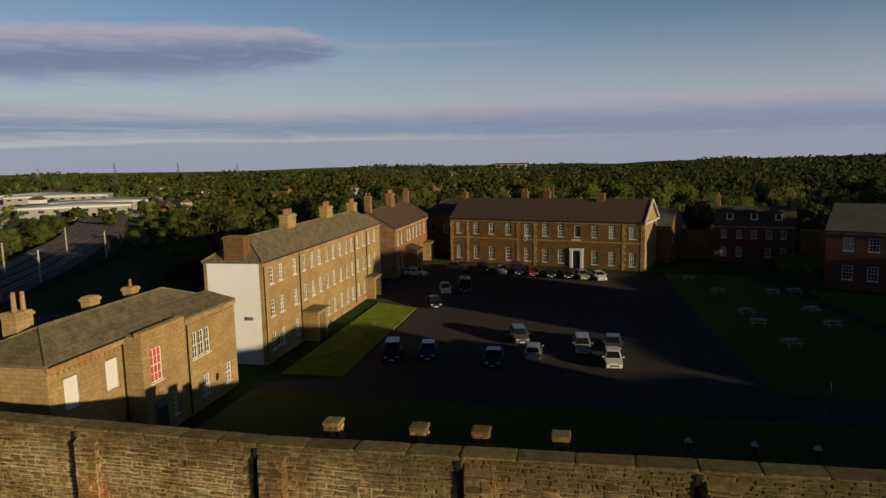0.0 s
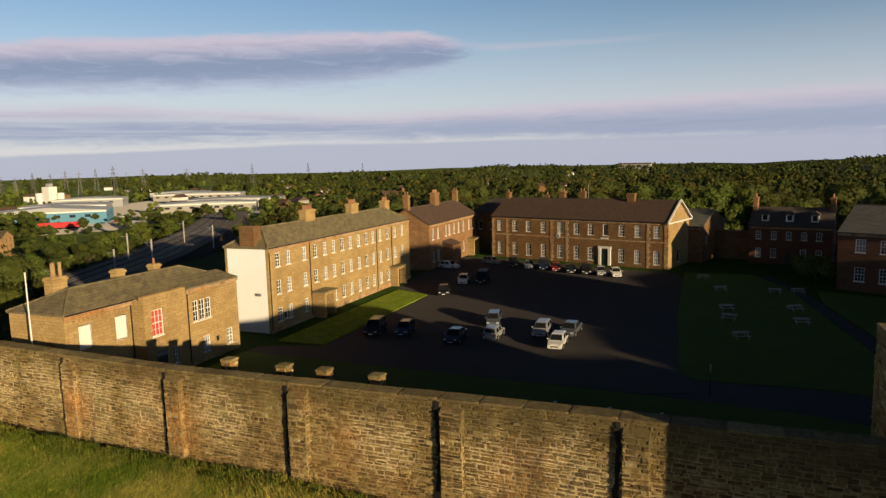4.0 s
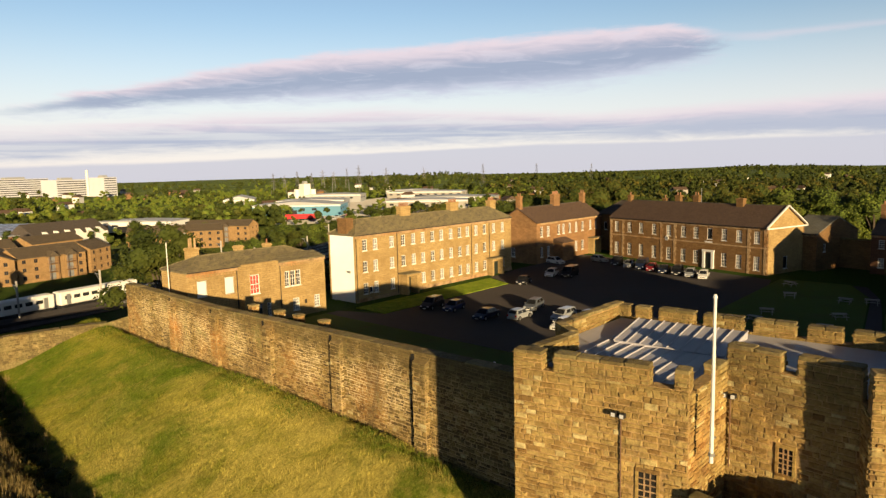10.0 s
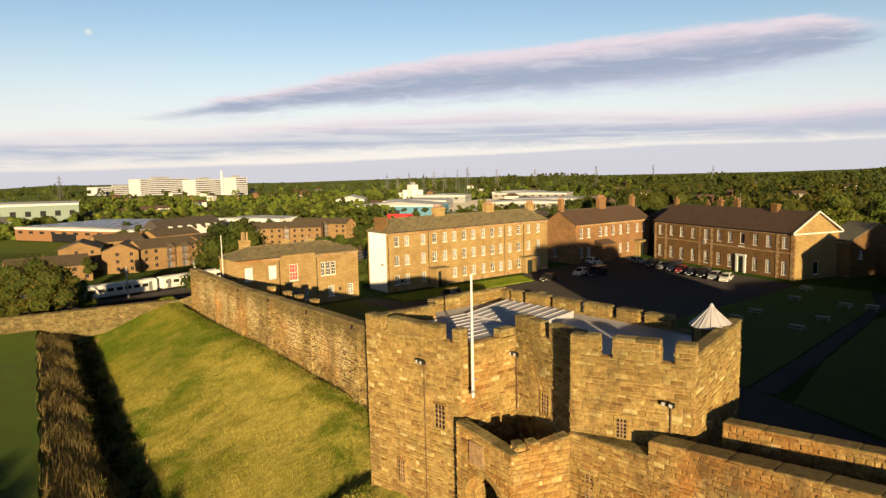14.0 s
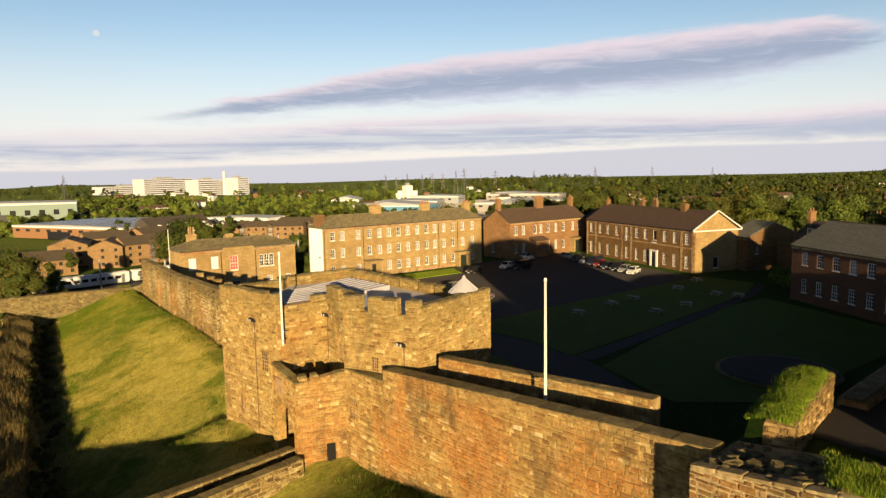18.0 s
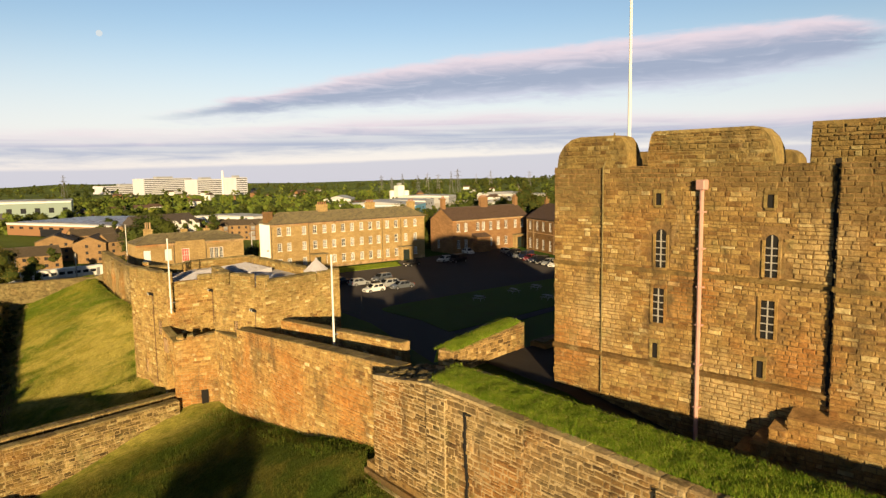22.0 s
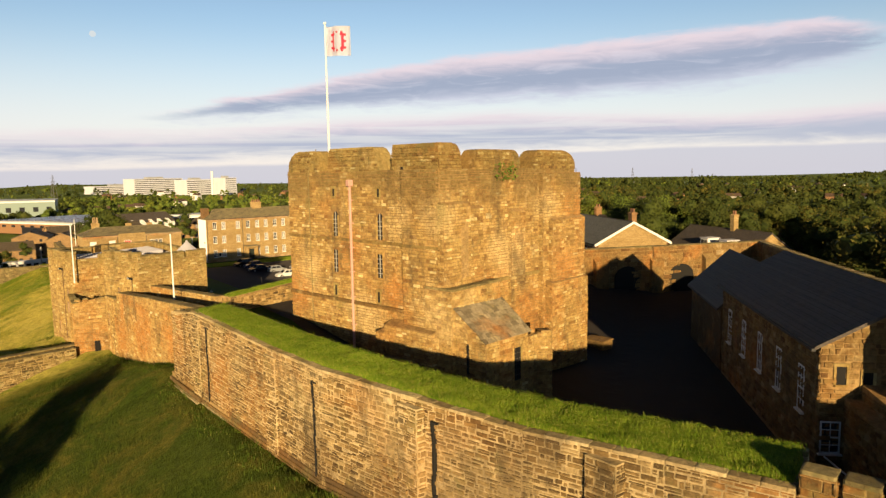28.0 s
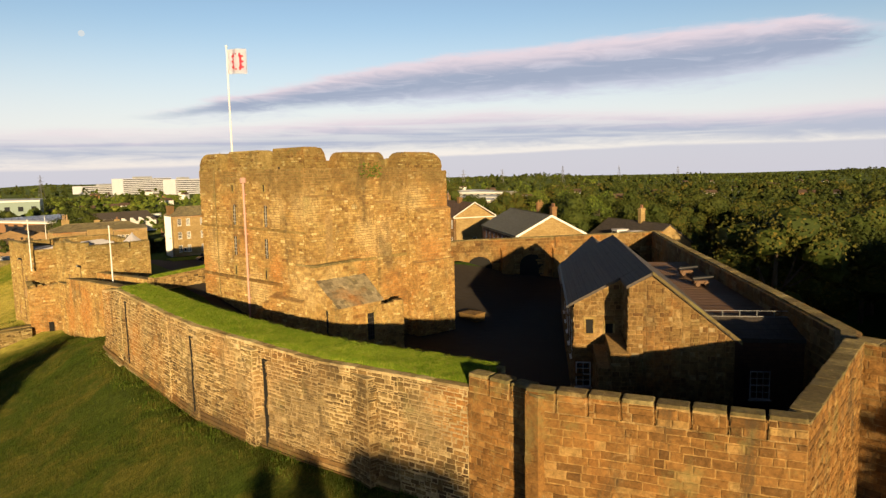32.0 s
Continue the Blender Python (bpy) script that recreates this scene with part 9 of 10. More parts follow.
def belt_wood(name, seed, n, mat, label):
    """The thick belt of trees behind the stores."""
    rnd = np.random.default_rng(seed)
    vs, iv, jf = [], [], []
    made = base = 0
    while made < n:
        az, r = math.radians(rnd.uniform(147, 176)), rnd.uniform(425, 540)
        x, y = 50 + r * math.cos(az), 8 + r * math.sin(az)
        if math.hypot(x + 342, y - 87) < 62 or math.hypot(x + 500, y - 55) < 62 or math.hypot(x + 325, y - 158) < 36 or math.hypot(x + 398, y - 318) < 60:
            continue
        h = rnd.uniform(12, 18)
        lb = lobes(rnd, h, h * 0.40, 8)
        at = np.array([x, y, float(ground_height(x, y)) - h * 0.2])
        vs.append(leaf_cloud(rnd, lb, 240, 0.42 * h / 12) + at)
        v, f = inner_mass(rnd, lb, 1, 0.85)
        iv.append(v + at)
        jf.append(f + base)
        base += len(v)
        made += 1
    me = cloud_mesh(name, np.concatenate(vs), mat, (np.concatenate(iv), np.concatenate(jf)), mat)
    return tagged(new(name, me), label, "woodland", kind="stuff")


belt_wood("tree_belt", 31, 130, M_leaf, "thick belt of green trees behind the stores")
belt_wood("bright_tree_belt", 32, 110, M_leaf_light, "sunlit light green trees in the belt")

# ---- the town and the railway ----
M_ballast = plain("dark_rail_ballast", (0.055, 0.045, 0.04), 0.95, vary=0.4, scale=2.0)
M_shed = plain("pale_grey_cladding", (0.34, 0.35, 0.36), 0.5, vary=0.08)
M_shedroof = plain("white_profiled_roof", (0.40, 0.41, 0.43), 0.5, vary=0.1, scale=0.3)
M_green = plain("pale_green_cladding", (0.22, 0.30, 0.27), 0.55, vary=0.06)
M_blue = plain("blue_cladding", (0.10, 0.28, 0.42), 0.5, vary=0.1)
M_orange = plain("orange_timber_cladding", (0.30, 0.16, 0.075), 0.7, vary=0.2)
M_pale = plain("off_white_concrete_panels", (0.60, 0.62, 0.68), 0.7, vary=0.1, scale=0.1)
M_redtrailer = plain("red_trailer_paint", (0.62, 0.03, 0.04), 0.5)
M_glassroof = plain("blue_grey_roof_lights", (0.13, 0.14, 0.22), 0.3, vary=0.5, scale=0.25)
M_towngrey = plain("pale_town_wall", (0.36, 0.34, 0.31), 0.7, vary=0.1, scale=0.2)


def strip(name, line, width, dz, mat, label, category):
    bm = bmesh.new()
    rows = []
    for i, (x, y) in enumerate(line):
        a, b = line[max(i - 1, 0)], line[min(i + 1, len(line) - 1)]
        n = offset_pt(a, b, width / 2)
        rows.append(((x + n[0], y + n[1]), (x - n[0], y - n[1])))
    for (l0, r0), (l1, r1) in zip(rows, rows[1:]):
        quadbox(bm, [r0, r1, l1, l0], -16.0, dz)
    return tagged(mesh_ob(name, bm, mat), label, category, kind="structure")


RAIL = [(-92, -60), (-100, 10), (-108, 55), (-124, 105), (-150, 160), (-190, 230), (-260, 330)]
strip("railway_bed", RAIL, 22, -7.25, M_ballast, "dark ballasted railway bed", "railway")
strip("station_platform", [(-90, -20), (-96, 18), (-102, 52)], 5, -6.6, M_asphalt, "dark station platform beside the line", "platform")
for off in (-6, -1.5, 3, 7.5):
    for g in (-0.75, 0.75):
        bm = bmesh.new()
        for (a, b) in zip(RAIL, RAIL[1:]):
            n = offset_pt(a, b, off + g)
            tube(bm, (a[0] + n[0], a[1] + n[1], -7.15), (b[0] + n[0], b[1] + n[1], -7.15), 0.07, seg=4)
        tagged(mesh_ob("rail", bm, M_steel), "steel running rail on the ballast", "rail", kind="structure")
sheet("car_park", [(-92, 62), (-62, 60), (-58, 120), (-78, 128), (-100, 104)], -7.2, M_asphalt, "dark car park below the castle with white bays", "car park", 0.4)
for k in range(26):
    bx, by = -90 + (k % 13) * 2.6, 72 + (k // 13) * 22 + (k % 13) * 1.2
    tagged(mesh_ob("bay_line", boxbm(bx, by, -7.19, bx + 0.12, by + 5, -7.185), M_white), "white painted parking bay line", "road marking", kind="structure")


def train_car(a, b, nose=False):
    L = math.hypot(b[0] - a[0], b[1] - a[1])
    c = thing("train_carriage", (a[0], a[1], -7.1), "white train carriage with a dark window band on the railway", "train carriage", "train carriages", math.degrees(math.atan2(b[1] - a[1], b[0] - a[0])))
    part("body", boxbm(0, -1.4, 0.9, L, 1.4, 3.7, 0.25), M_white, c)
    part("underframe", boxbm(0.6, -1.25, 0.35, L - 0.6, 1.25, 0.9), M_iron, c)
    n = int(L / 2.1)
    for k in range(n):
        for s in (-1, 1):
            part("window", boxbm(1.0 + k * 2.0, s * 1.41 - 0.012, 2.1, 2.4 + k * 2.0, s * 1.41 + 0.012, 2.85, 0.0), M_glass, c)
    for x in (1.8, L - 1.8):
        part("bogie", boxbm(x - 1.3, -1.1, 0.05, x + 1.3, 1.1, 0.6, 0.1), M_iron, c)
        part("door", boxbm(x - 0.45, -1.43, 1.0, x + 0.45, 1.43, 3.2), M_steel, c)


TR = [(-98.5, 3.0), (-101.6, 22.5), (-104.9, 42.0), (-109.5, 61.0)]
for a, b in zip(TR, TR[1:]):
    d = Vector((b[0] - a[0], b[1] - a[1])).normalized() * 0.5
    train_car((a[0] + d.x, a[1] + d.y), (b[0] - d.x, b[1] - d.y))
for k, (x, y) in enumerate(((-97, 20), (-99.5, 34), (-101, 50), (-98, 78), (-108, 92), (-120, 118), (-132, 96), (-128, 138), (-150, 150), (-141, 178), (-165, 190))):
    g = thing("overhead_mast", (x, y, -7.3), "pale steel railway electrification mast", "mast", "railway masts")
    part("pole", boxbm(-0.16, -0.16, 0, 0.16, 0.16, 8.0, 0.02), M_concrete, g)
    part("arm", boxbm(-2.6, -0.06, 7.0, 0, 0.06, 7.14), M_steel, g)
    part("strut", tubebm((-0.1, 0, 5.6), (-2.2, 0, 7.0), 0.05, seg=5), M_steel, g)


M_flatroof = slate("brown_grey_roof_tiles", (0.105, 0.082, 0.06), (0.14, 0.108, 0.076), (0.165, 0.13, 0.08), 0.4)


def flats(A, ang, L, D, H, storeys, z=-12.4, rise=2.6, label="brown brick block of flats with balconies and a gabled roof", bal=(), ends=("gable", "gable")):
    ca, sa = math.cos(radians(ang)), math.sin(radians(ang))
    B = (A[0] + L * ca, A[1] + L * sa)
    st = H / storeys
    n = max(2, int(L / 3.4))
    wl = [(L * (k + 0.5) / n - 0.6, s * st + 0.9, 1.2, 1.25, "dark") for s in range(storeys) for k in range(n) if not any(u - 1.3 < L * (k + 0.5) / n < u + 4.3 for u in bal)]
    ws = [(D * f - 0.55, s * st + 0.9, 1.1, 1.2, "dark") for s in range(storeys) for f in (0.42, 0.8)]
    h = house("flats", label, "apartment building", A, B, D, H, rise, ends, [M_flat] * 4, {"front": wl, "right": ws, "left": ws}, M_flatroof, 0.4, "brick flats", z, gutter=False)
    for u in bal:
        for s in range(storeys):
            part("balcony_door", boxbm(u + 0.5, -0.05, s * st + 0.1, u + 2.5, -0.004, s * st + 2.15), M_blind, h, "pale glazed balcony door")
            if s == 0:
                continue
            b = part("balcony", boxbm(u, -1.3, s * st - 0.1, u + 3.0, -0.003, s * st + 0.06), M_timber, h)
            part("balcony_rail", boxbm(u, -1.3, s * st + 0.9, u + 3.0, -1.22, s * st + 1.0), M_timber, b)
            for q in range(8):
                part("baluster", boxbm(u + q * 0.42, -1.28, s * st + 0.06, u + q * 0.42 + 0.05, -1.24, s * st + 0.9), M_timber, b)
        for du in (0.0, 2.85):
            part("balcony_post", boxbm(u + du, -1.3, 0, u + du + 0.15, -1.15, H - 0.2), M_timber, h)
        bm = bmesh.new()
        xsec_prism(bm, [(u - 0.3, H - 0.2), (u + 3.3, H - 0.2), (u + 3.3, H), (u + 1.5, H + 1.5), (u - 0.3, H)], -1.55, 2.6)
        part("porch_gable", bm, M_flatroof, h)
    return h


flats((-185.6, 57.4), 156.5, 16, 12, 7.7, 3)
flats((-187.6, 58.8), 102.5, 22, 12, 7.7, 3, rise=2.9, bal=(9.0, 15.0))
flats((-194, 82.5), 128, 12, 10, 7.9, 3)
flats((-178.5, 17), 89, 24, 15, 5.2, 2, rise=2.9, label="low brick terrace with a long grey roof")
flats((-203.2, 48.7), 165, 16, 13.7, 7.8, 3)
flats((-226, 52), 95, 18, 12, 8.3, 3, z=-12.8)
flats((-232, 76), 110, 22, 12, 8.3, 3, z=-12.8)
flats((-250, 118), 57, 40, 12, 8.0, 3, z=-13.2, bal=(8.0, 22.0))
flats((-268, 154), 35, 33, 12, 7.8, 3, z=-13.4, bal=(8.0, 20.0))


def shed(name, label, cx, cy, w, d, h, ang, wall, roof, rise=1.5, z=-7.5, category="warehouse", bands=()):
    s = thing(name, (cx, cy, z), label, category, "", ang)
    part("wall", boxbm(-w / 2, -d / 2, 0, w / 2, d / 2, h), wall, s)
    bm = bmesh.new()
    xsec_prism(bm, [(-w / 2 - 0.3, h), (w / 2 + 0.3, h), (w / 2 + 0.3, h + 0.3), (0, h + rise), (-w / 2 - 0.3, h + 0.3)], -d / 2 - 0.3, d / 2 + 0.3)
    part("roof", bm, roof, s)
    part("door", boxbm(-w * 0.18, -d / 2 - 0.08, 0, w * 0.02, -d / 2 - 0.003, h * 0.6), M_iron, s)
    for k in range(max(2, int(w / 9))):
        part("window", boxbm(-w / 2 + 3 + k * 9, -d / 2 - 0.06, h * 0.55, -w / 2 + 6.5 + k * 9, -d / 2 - 0.004, h * 0.75), M_glass, s)
    for k in range(max(2, int(d / 12))):
        part("window", boxbm(w / 2 + 0.004, -d / 2 + 3 + k * 12, h * 0.55, w / 2 + 0.06, -d / 2 + 6.5 + k * 12, h * 0.75), M_glass, s)
    part("trim", boxbm(-w / 2 - 0.1, -d / 2 - 0.12, h - 0.9, w / 2 + 0.1, -d / 2 - 0.065, h), M_white, s)
    return s


shed("retail_store", "large low store with a glazed blue grey roof and orange cladding", -342, 87, 96, 60, 7.0, 27, M_orange, M_shedroof, 1.0, -12.2)
store = [o for o in bpy.data.objects if o.name.startswith("retail_store")][0]
for k in range(13):
    for j in range(6):
        x0, y0 = -44 + k * 6.9, -26 + j * 8.8
        zz = 7.3 + 0.7 * (1 - abs(x0 + 2.6) / 48)
        part("roof_light", boxbm(x0, y0, zz - 0.4, x0 + 5.2, y0 + 6.4, zz + 0.32, 0.05), M_glassroof, store)
wing = shed("store_gable", "white fronted store wing with a dark pitched roof", -294.5, 106.4, 18, 38, 6.5, 20, M_white, M_slate, 5.7, -12.5)
for k in range(6):
    bm = bmesh.new()
    y0 = -16 + k * 5.6
    a = [bm.verts.new(c) for c in ((9.4, y0, 6.4), (9.4, y0 + 4.6, 6.4), (9.4, y0 + 2.3, 8.6), (6.2, y0 + 2.3, 8.6))]
    for f in ((0, 1, 2), (0, 2, 3), (1, 3, 2), (0, 3, 1)):
        bm.faces.new([a[i] for i in f])
    bmesh.ops.recalc_face_normals(bm, faces=list(bm.faces))
    part("gablet", bm, M_white, wing, "small white gablet over the eaves")
shed("long_white_shed", "long low white roofed shed behind the store", -325, 158, 46, 20, 5.5, 35, M_white, M_shedroof, 1.0, -10.5)
shed("green_warehouse", "pale green clad warehouse with a row of dark windows", -504.4, 48, 90, 50, 18.5, 80, M_green, M_shedroof, 1.0, -15.0)
shed("dairy_works", "industrial works with a white roof and blue walls", -398, 318, 70, 40, 9.0, 42, M_blue, M_shedroof, 3.0, -15.3)
shed("industrial_shed", "pale grey industrial shed", -455, 375, 60, 40, 9.0, 42, M_shed, M_shedroof, z=-15.5)
shed("industrial_shed", "long cream industrial shed with a flat roof", -352, 420, 70, 32, 8.0, 35, M_towngrey, M_shedroof, z=-15.3)
shed("industrial_shed", "pale grey industrial shed with cream walls", -375, 480, 80, 34, 8.0, 30, M_towngrey, M_shed, z=-15.5)
shed("industrial_shed", "white roofed industrial shed beyond the yard", -540, 470, 60, 40, 9.0, 40, M_shed, M_shedroof, z=-15.8)
shed("industrial_shed", "white domed shed roof among trees", -585, 378, 30, 54, 8.0, 55, M_shed, M_shedroof, 4.0, -16)
shed("industrial_shed", "cream industrial shed beyond the yard", -505, 580, 90, 36, 8.0, 30, M_towngrey, M_shedroof, z=-15.8)
shed("industrial_shed", "white industrial shed beyond the yard", -560, 610, 60, 36, 8.0, 30, M_shed, M_shedroof, z=-15.8)
tw = thing("silo_tower", (-570, 450, -15.5), "white works tower with two concrete silos", "silo")
part("tower_block", boxbm(-4.5, -4.5, 0, 4.5, 4.5, 21, 0.1), M_white, tw)
part("tower_head", boxbm(-2.0, -2.0, 21, 2.5, 2.0, 24, 0.1), M_shed, tw)
for k in (-1, 1):
    part("silo", tubebm((k * 8.0, k * 5.0, 0), (k * 8.0, k * 5.0, 15), 3.2, seg=14), M_white, tw)
for k in range(4):
    tl = thing("lorry_trailer", (-353 + k * 3.0, 278 + k * 3.4, -14.69), "red box lorry trailer parked in the yard", "lorry trailer", "red trailers", 40)
    part("box", boxbm(-5, -1.25, 1.1, 5, 1.25, 4.2, 0.05), M_redtrailer, tl)
    part("chassis", boxbm(-4.8, -1.0, 0.6, 4.8, 1.0, 1.1), M_iron, tl)
    for x in (-3.6, -2.4, 3.2):
        part("wheel", tubebm((x, -1.2, 0.5), (x, 1.2, 0.5), 0.5, seg=10), M_tyre, tl)
sheet("goods_yard", [(-385, 240), (-320, 255), (-290, 330), (-300, 440), (-330, 520), (-480, 620), (-560, 560), (-480, 380)], -14.7, M_concrete, "pale concrete industrial yards", "yard", 1.5)
ry = random.Random(3)
for k in range(46):
    f = ry.random()
    x, y = -345 - 60 * f + ry.uniform(-30, 40), 290 + 190 * f + ry.uniform(-30, 30)
    v = thing("yard_vehicle", (x, y, -14.69), "small parked vehicle in the industrial yard", "car", "yard vehicles", ry.uniform(0, 360))
    m = M_PAINT[ry.choice(["white", "white", "silver", "grey", "blue", "red"])]
    part("body", boxbm(-2.1, -0.85, 0.3, 2.1, 0.85, 0.95, 0.12), m, v)
    part("cabin", boxbm(-1.2, -0.75, 0.95, 0.9, 0.75, 1.5, 0.15), M_glass, v)
# hospital on the skyline
H1, H2, H3, H4 = 38, 35, 38, 22
for k, (x, y, w, d, h) in enumerate(((-1500, 425, 125, 40, H1), (-1345, 468, 70, 40, H2), (-1262, 505, 30, 36, H3), (-1640, 380, 150, 40, H4))):
    b = thing("hospital_block", (x, y, -22), "large white hospital block with window bands on the skyline", "hospital", "hospital blocks", 110)
    part("wall", boxbm(-w / 2, -d / 2, 0, w / 2, d / 2, h, 0.2), M_pale, b)
    fl = int(h / 4.2)
    for s in range(fl):
        part("window_band", boxbm(-w / 2 + 2, d / 2 + 0.02, s * 4.2 + 1.5, w / 2 - 2, d / 2 + 0.3, s * 4.2 + 3.0), M_glass, b)
        part("window_band", boxbm(-w / 2 + 2, -d / 2 - 0.3, s * 4.2 + 1.5, w / 2 - 2, -d / 2 - 0.02, s * 4.2 + 3.0), M_glass, b)
    part("plant_room", boxbm(-w / 6, -6, h, w / 6, 6, h + 4), M_shed, b)
chm = thing("hospital_chimney", (-1290, 488, -22), "tall slim white chimney", "chimney")
part("shaft", tubebm((0, 0, 0), (0, 0, 52), 3.0, 2.1, seg=12), M_white, chm)


M_pylon = plain("dull_grey_steel", (0.16, 0.165, 0.17), 0.6, 0.2)


def pylon(x, y, h):
    p = thing("pylon", (x, y, float(ground_height(x, y)) - 0.5), "grey lattice electricity pylon on the skyline", "pylon", "pylons on the skyline", ry.uniform(0, 180))
    b = h * 0.09
    for sx in (-1, 1):
        for sy in (-1, 1):
            part("leg", tubebm((sx * b, sy * b, 0), (sx * 0.4, sy * 0.4, h), 0.3, 0.16, seg=4), M_pylon, p)
    for f, w in ((0.62, 0.2), (0.76, 0.17), (0.9, 0.13)):
        part("cross_arm", boxbm(-h * w, -0.3, h * f - 0.3, h * w, 0.4, h * f + 0.1), M_pylon, p)
    for k in range(5):
        z0, z1 = h * k * 0.17, h * (k + 1) * 0.17
        w0, w1 = b * (1 - k * 0.17) + 0.3, b * (1 - (k + 1) * 0.17) + 0.3
        part("brace", tubebm((-w0, -w0, z0), (w1, -w1, z1), 0.16, seg=4), M_pylon, p)
        part("brace", tubebm((w0, -w0, z0), (-w1, -w1, z1), 0.16, seg=4), M_pylon, p)


for az, r, h in ((146.5, 1150, 34), (145.6, 1150, 30), (144.6, 1100, 36), (143.4, 1200, 34), (142.5, 1150, 38), (141.6, 1180, 36), (140.5, 1200, 40), (139.6, 1000, 42), (138.4, 1250, 34), (137.2, 1300, 40), (134, 1400, 40), (129, 1500, 44), (124.5, 1600, 44), (171.5, 1200, 44), (120, 1700, 40)):
    pylon(58 + r * math.cos(radians(az)), -3 + r * math.sin(radians(az)), h)
# scattered far houses
rh = random.Random(8)
for k in range(70):
    az, r = radians(rh.uniform(100, 175)), rh.uniform(500, 1500)
    x, y = 40 + r * math.cos(az), 30 + r * math.sin(az)
    hgt = rh.uniform(5, 8)
    f = thing("far_house", (x, y, float(ground_height(x, y))), "small far house among the trees", "house", "far houses", rh.uniform(0, 180))
    part("wall", boxbm(-7, -4.5, -1, 7, 4.5, hgt), rh.choice([M_towngrey, M_brick, M_white]), f)
    bm = bmesh.new()
    xsec_prism(bm, [(-5.0, hgt), (5.0, hgt), (0, hgt + 3)], -7.3, 7.3)
    part("roof", bm, M_slate_brown, f).matrix_local = pose(0, 0, 0, 0, 0, 90)
# brick mill on the north skyline
ml = thing("far_mill", (-205, 2050, -14), "long pale building with a brown roof on the wooded skyline", "building", "", -8)
part("wall", boxbm(-46, -10, -20, 46, 10, 13), M_towngrey, ml)
part("roof", boxbm(-47, -11, 13, 47, 11, 16), M_slate_brown, ml)
for k in range(9):
    part("window", boxbm(-43 + k * 10, -10.3, 4, -39 + k * 10, -10.02, 9), M_glass, ml)

# moon
moon = thing("moon", (0, 0, 0), "pale round daytime moon in the sky", "moon")
mv = 4300
md = Vector((math.cos(radians(168.9)) * math.cos(radians(10.6)), math.sin(radians(168.9)) * math.cos(radians(10.6)), math.sin(radians(10.6))))
moon.location = md * mv + Vector((60, 0, 20))


def moon_build(N, b, p):
    b.inputs["Emission Strength"].default_value = 0.45
    b.inputs["Emission Color"].default_value = (0.86, 0.95, 1.0, 1)
    setc(N, b, (0.0, 0.0, 0.0))


bm = bmesh.new()
bmesh.ops.create_icosphere(bm, subdivisions=3, radius=17.0)
part("disc", bm, material("moonlight", moon_build, 1.0), moon, smooth=True)

# ---- grass tufts on the near banks and on the wall top ----
def tufts(name, seed, n, sampler, h0, h1, mat, label, width=0.05):
    rnd = np.random.default_rng(seed)
    xy = sampler(rnd, n)
    x, y, z = xy
    n = len(x)
    vs = []
    for k in range(4):
        a = rnd.random(n) * 6.283
        h = h0 + (h1 - h0) * rnd.random(n) ** 1.5
        lean = 0.35 * h * rnd.random(n)
        bx, by = x + rnd.normal(size=n) * 0.12, y + rnd.normal(size=n) * 0.12
        w = width * (0.6 + rnd.random(n))
        p0 = np.stack([bx - w * np.cos(a), by - w * np.sin(a), z - 0.08], 1)
        p1 = np.stack([bx + w * np.cos(a), by + w * np.sin(a), z - 0.08], 1)
        p2 = np.stack([bx + lean * np.sin(a) - 0.25 * h, by + lean * np.cos(a) + 0.1 * h, z + h], 1)
        vs.append(np.stack([p0, p1, p2], 1).reshape(-1, 3))
    v = np.concatenate(vs)
    me = bpy.data.meshes.new(name)
    me.from_pydata(v.tolist(), [], np.arange(len(v)).reshape(-1, 3).tolist())
    me.materials.append(mat)
    return tagged(new(name, me), label, "grass", kind="stuff")


def bank_sampler(rnd, n, reach=17.5):
    x, y = rnd.uniform(-50, 138, n), rnd.uniform(3, 36, n)
    d = seg_interp(x, WALL_LINE) - y
    keepit = (d > 0.2) & (d < reach) & ~((x > 39.5) & (x < 47.5) & (y < 21.5))
    x, y = x[keepit], y[keepit]
    return x, y, ground_height(x, y)


def foot_sampler(rnd, n):
    x, y, z = bank_sampler(rnd, n, 3.2)
    d = seg_interp(x, WALL_LINE) - y
    ok = (rnd.random(len(x)) < 1.15 - d / 3.2) & (np.sin(x * 0.7) + np.sin(x * 1.9 + 1) + 1.2 * rnd.random(len(x)) > 0.0)
    return x[ok], y[ok], z[ok]


def ditch_sampler(rnd, n):
    x, v = rnd.uniform(-47, 38, n), rnd.uniform(-0.2, 8.0, n)
    ok = rnd.random(n) < np.interp(v, [-0.2, 0.8, 3.5, 8.0], [0.15, 1.0, 0.9, 0.0]) * (0.55 + 0.45 * np.sin(x * 0.6 + 2.0 * np.sin(v)))
    x, y = x[ok], lawn_edge(x[ok]) + v[ok]
    return x, y, ground_height(x, y)


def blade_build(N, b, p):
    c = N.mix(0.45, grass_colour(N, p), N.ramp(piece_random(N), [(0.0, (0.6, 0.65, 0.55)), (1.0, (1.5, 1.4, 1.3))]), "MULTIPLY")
    setc(N, b, c)


def foot_build(N, b, p):
    c = N.ramp(piece_random(N), [(0.0, (0.05, 0.10, 0.012)), (0.6, (0.09, 0.145, 0.018)), (0.9, (0.16, 0.19, 0.03)), (1.0, (0.34, 0.27, 0.09))])
    setc(N, b, c)


M_blade = material("grass_blades", blade_build, 0.9, 0.0, 0.05)


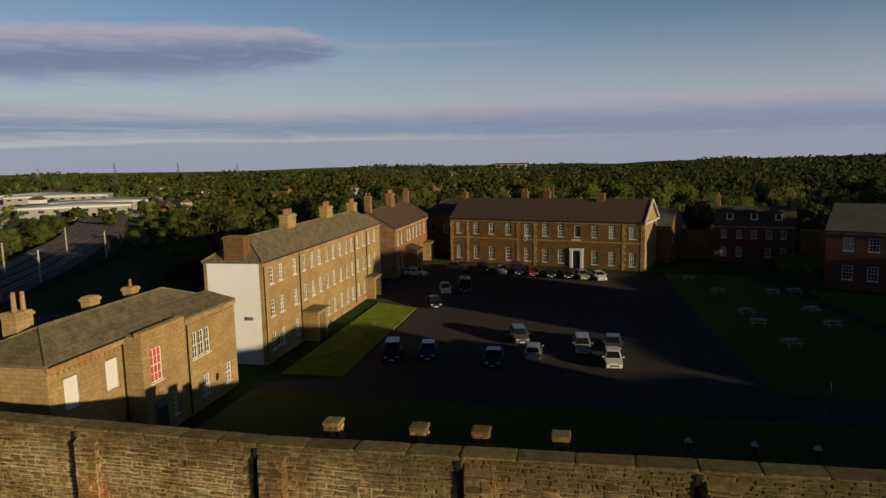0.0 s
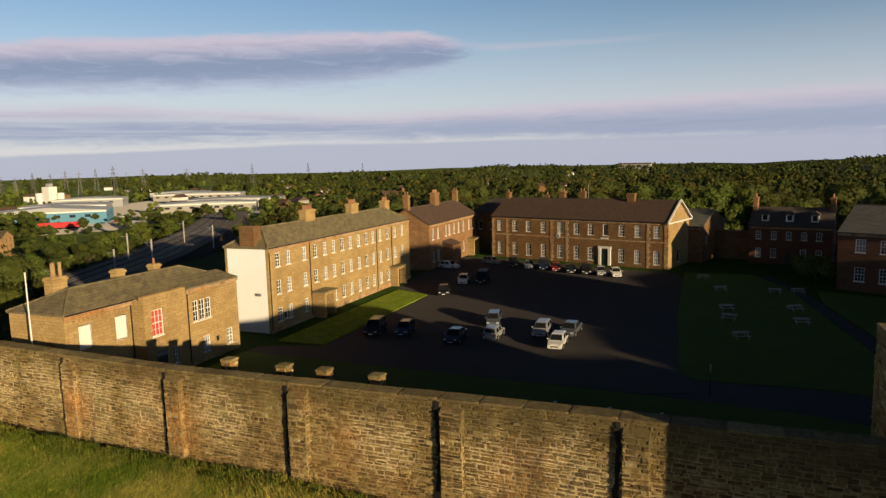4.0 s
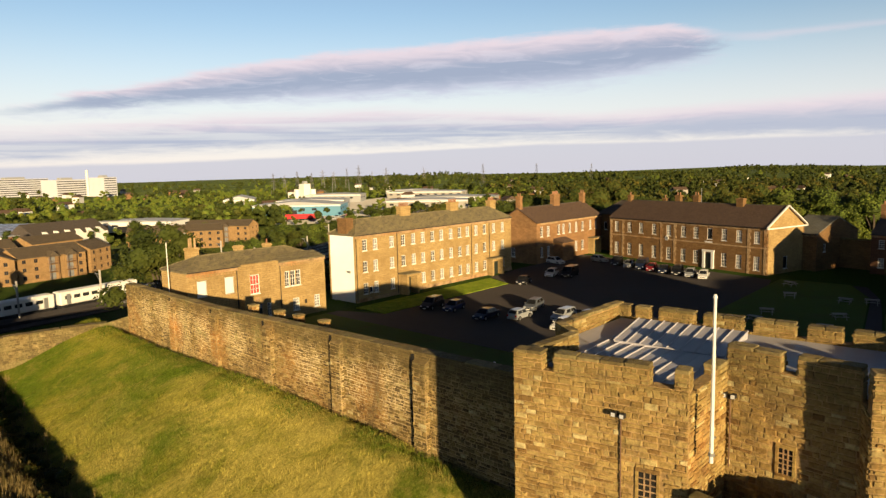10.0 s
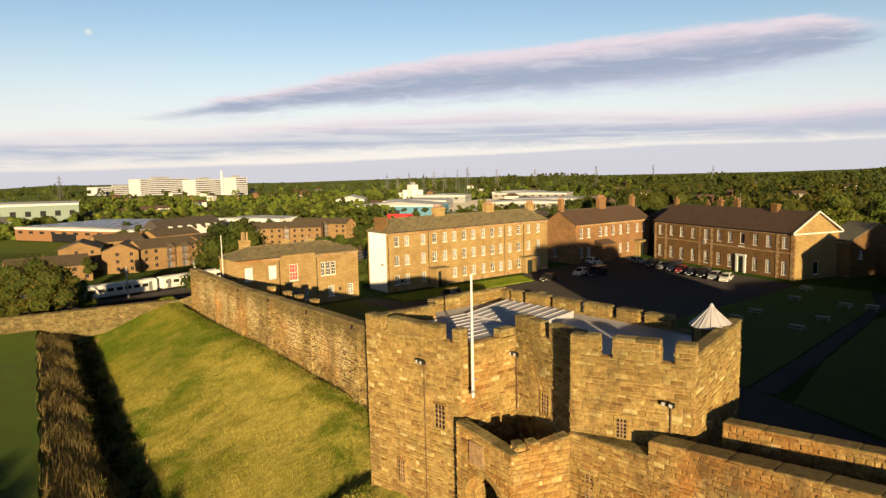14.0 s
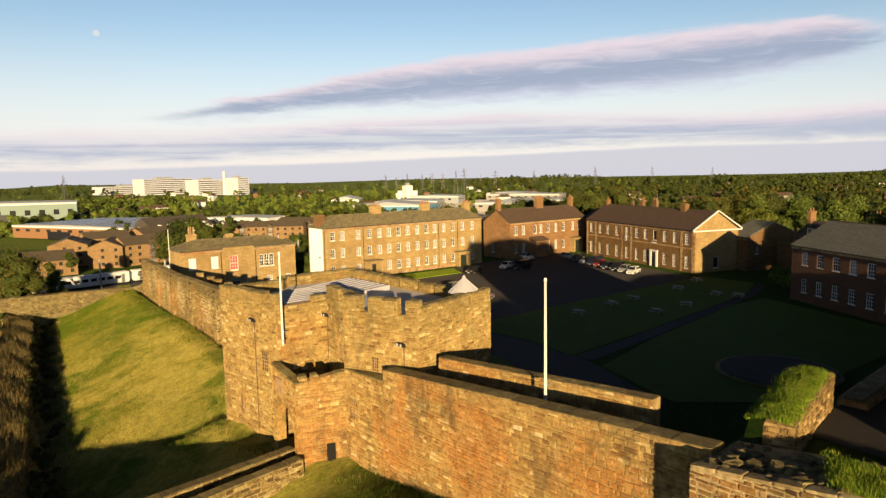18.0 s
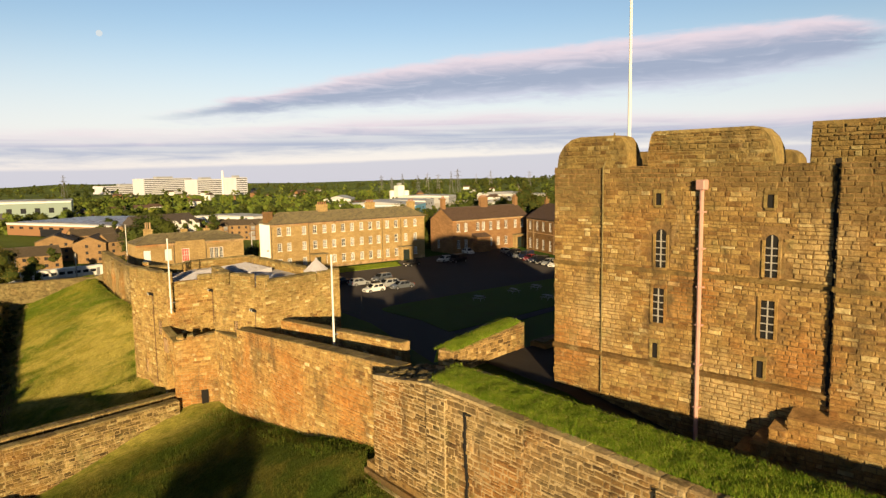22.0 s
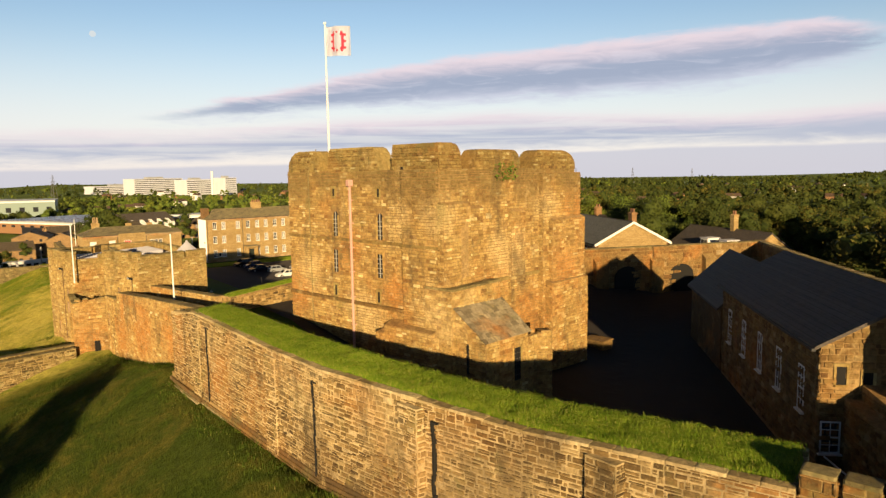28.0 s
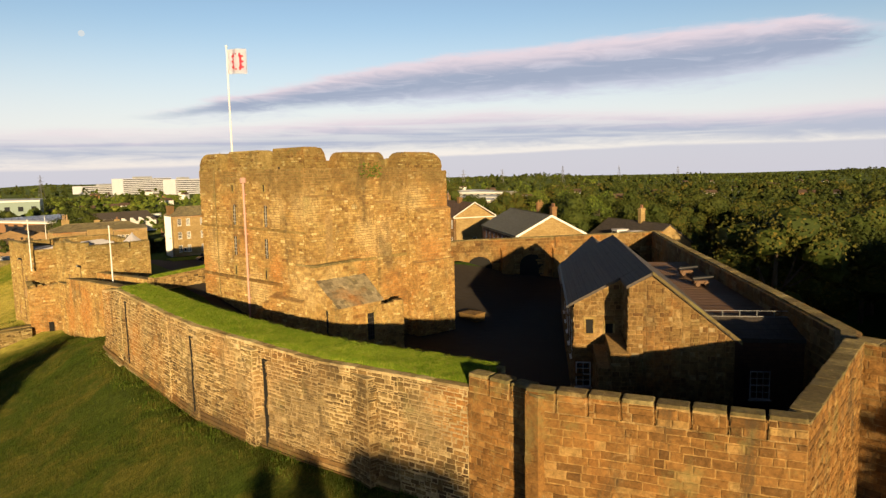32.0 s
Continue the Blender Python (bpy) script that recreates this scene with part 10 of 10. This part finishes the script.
def brush_build(N, b, p):
    c = N.ramp(piece_random(N), [(0.0, (0.13, 0.10, 0.03)), (0.5, (0.28, 0.21, 0.08)), (1.0, (0.44, 0.34, 0.15))])
    setc(N, b, c)


M_brush = material("dead_brown_grass", brush_build, 0.95, 0.0, 0.05)
M_foot = material("long_green_grass", foot_build, 0.9, 0.0, 0.05)
tufts("meadow_grass", 5, 150000, bank_sampler, 0.08, 0.3, M_blade, "wind combed meadow grass on the castle banks", 0.014)


def turf_sampler(rnd, n):
    """Spots on the turf of the wall top; more of them along its front rim."""
    P = np.array(TURF_PTS).reshape(-1, TURF_W, 3)
    i = rnd.integers(1, P.shape[0] - 1, n)
    j = np.where(rnd.random(n) < 0.3, 1 + rnd.integers(0, 2, n), rnd.integers(1, TURF_W - 1, n))
    q = P[i, j]
    S = np.array(SPUR_PTS).reshape(37, 13, 3)
    extra = S[rnd.integers(1, 36, n // 14), rnd.integers(1, 12, n // 14)]
    q = np.concatenate([q, extra])
    return q[:, 0] + rnd.normal(size=len(q)) * 0.1, q[:, 1] + rnd.normal(size=len(q)) * 0.12, q[:, 2]


def turf_blade_build(N, b, p):
    c = N.ramp(piece_random(N), [(0.0, (0.09, 0.17, 0.014)), (0.5, (0.17, 0.26, 0.022)), (0.85, (0.26, 0.32, 0.035)), (1.0, (0.42, 0.36, 0.11))])
    c = N.mix(0.6, c, N.ramp(N.noise(p, 0.8, 5, 0.65), [(0.35, (0.55, 0.7, 0.5)), (0.65, (1.35, 1.25, 1.3))]), "MULTIPLY")
    setc(N, b, c)


M_turf_blade = material("turf_blades", turf_blade_build, 0.9, 0.0, 0.05)
tufts("wall_top_grass", 11, 42000, turf_sampler, 0.03, 0.11, M_turf_blade, "shaggy bright green grass on the wall top", 0.012)
tufts("ditch_brush", 8, 26000, ditch_sampler, 0.15, 0.7, M_brush, "tall brown dead grass along the ditch", 0.03)
tufts("long_grass", 7, 150000, foot_sampler, 0.08, 0.36, M_foot, "long green grass at the foot of the walls", 0.018)


# ---- paving of the inner ward, darkened for its shade ----
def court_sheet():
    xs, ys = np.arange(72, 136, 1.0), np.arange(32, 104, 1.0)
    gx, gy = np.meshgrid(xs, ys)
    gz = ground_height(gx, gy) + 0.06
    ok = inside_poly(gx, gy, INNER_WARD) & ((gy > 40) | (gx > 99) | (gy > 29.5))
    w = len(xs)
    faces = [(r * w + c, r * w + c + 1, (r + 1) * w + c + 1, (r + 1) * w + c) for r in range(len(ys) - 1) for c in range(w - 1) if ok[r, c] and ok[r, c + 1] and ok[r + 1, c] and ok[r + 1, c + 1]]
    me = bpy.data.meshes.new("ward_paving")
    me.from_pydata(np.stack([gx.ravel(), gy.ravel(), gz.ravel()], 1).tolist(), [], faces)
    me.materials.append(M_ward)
    return tagged(new("ward_paving", me), "paved court of the inner ward, its shade put into the colour", "pavement", kind="structure")


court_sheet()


def outer_lawn():
    xs, vs_ = np.arange(-48, 40.1, 1.0), np.concatenate([[0.0], np.arange(0.25, 30, 1.0)])
    gx, gv = np.meshgrid(xs, vs_)
    gy = lawn_edge(gx) + 0.12 * np.sin(gx * 0.9) - gv
    gz = ground_height(gx, gy) + 0.16 - 0.3 * (gv == 0)
    w = len(xs)
    faces = [(r * w + c + 1, r * w + c, (r + 1) * w + c, (r + 1) * w + c + 1) for r in range(len(vs_) - 1) for c in range(w - 1)]
    me = bpy.data.meshes.new("outer_lawn")
    me.from_pydata(np.stack([gx.ravel(), gy.ravel(), gz.ravel()], 1).tolist(), [], faces)
    me.materials.append(M_lawn)
    return tagged(new("outer_lawn", me), "mown green lawn outside the ditch", "lawn", kind="structure")


outer_lawn()


# ---- brambles along the ditch ----
rnd = np.random.default_rng(61)
lumps = []
for k in range(120):
    bx = rnd.uniform(-46, 36)
    by = float(lawn_edge(bx)) + rnd.uniform(3.9, 6.6)
    lumps.append((bx, by, float(ground_height(bx, by)) + rnd.uniform(0.0, 0.35), rnd.uniform(0.35, 1.0), 0.75))
thicket = cloud_mesh("bramble_thicket", leaf_cloud(rnd, lumps, 14000, 0.07), M_leaf_autumn, inner_mass(rnd, lumps, 1, 0.8))
tagged(new("bramble_thicket", thicket), "brown green bramble thicket along the ditch", "bramble", kind="stuff")
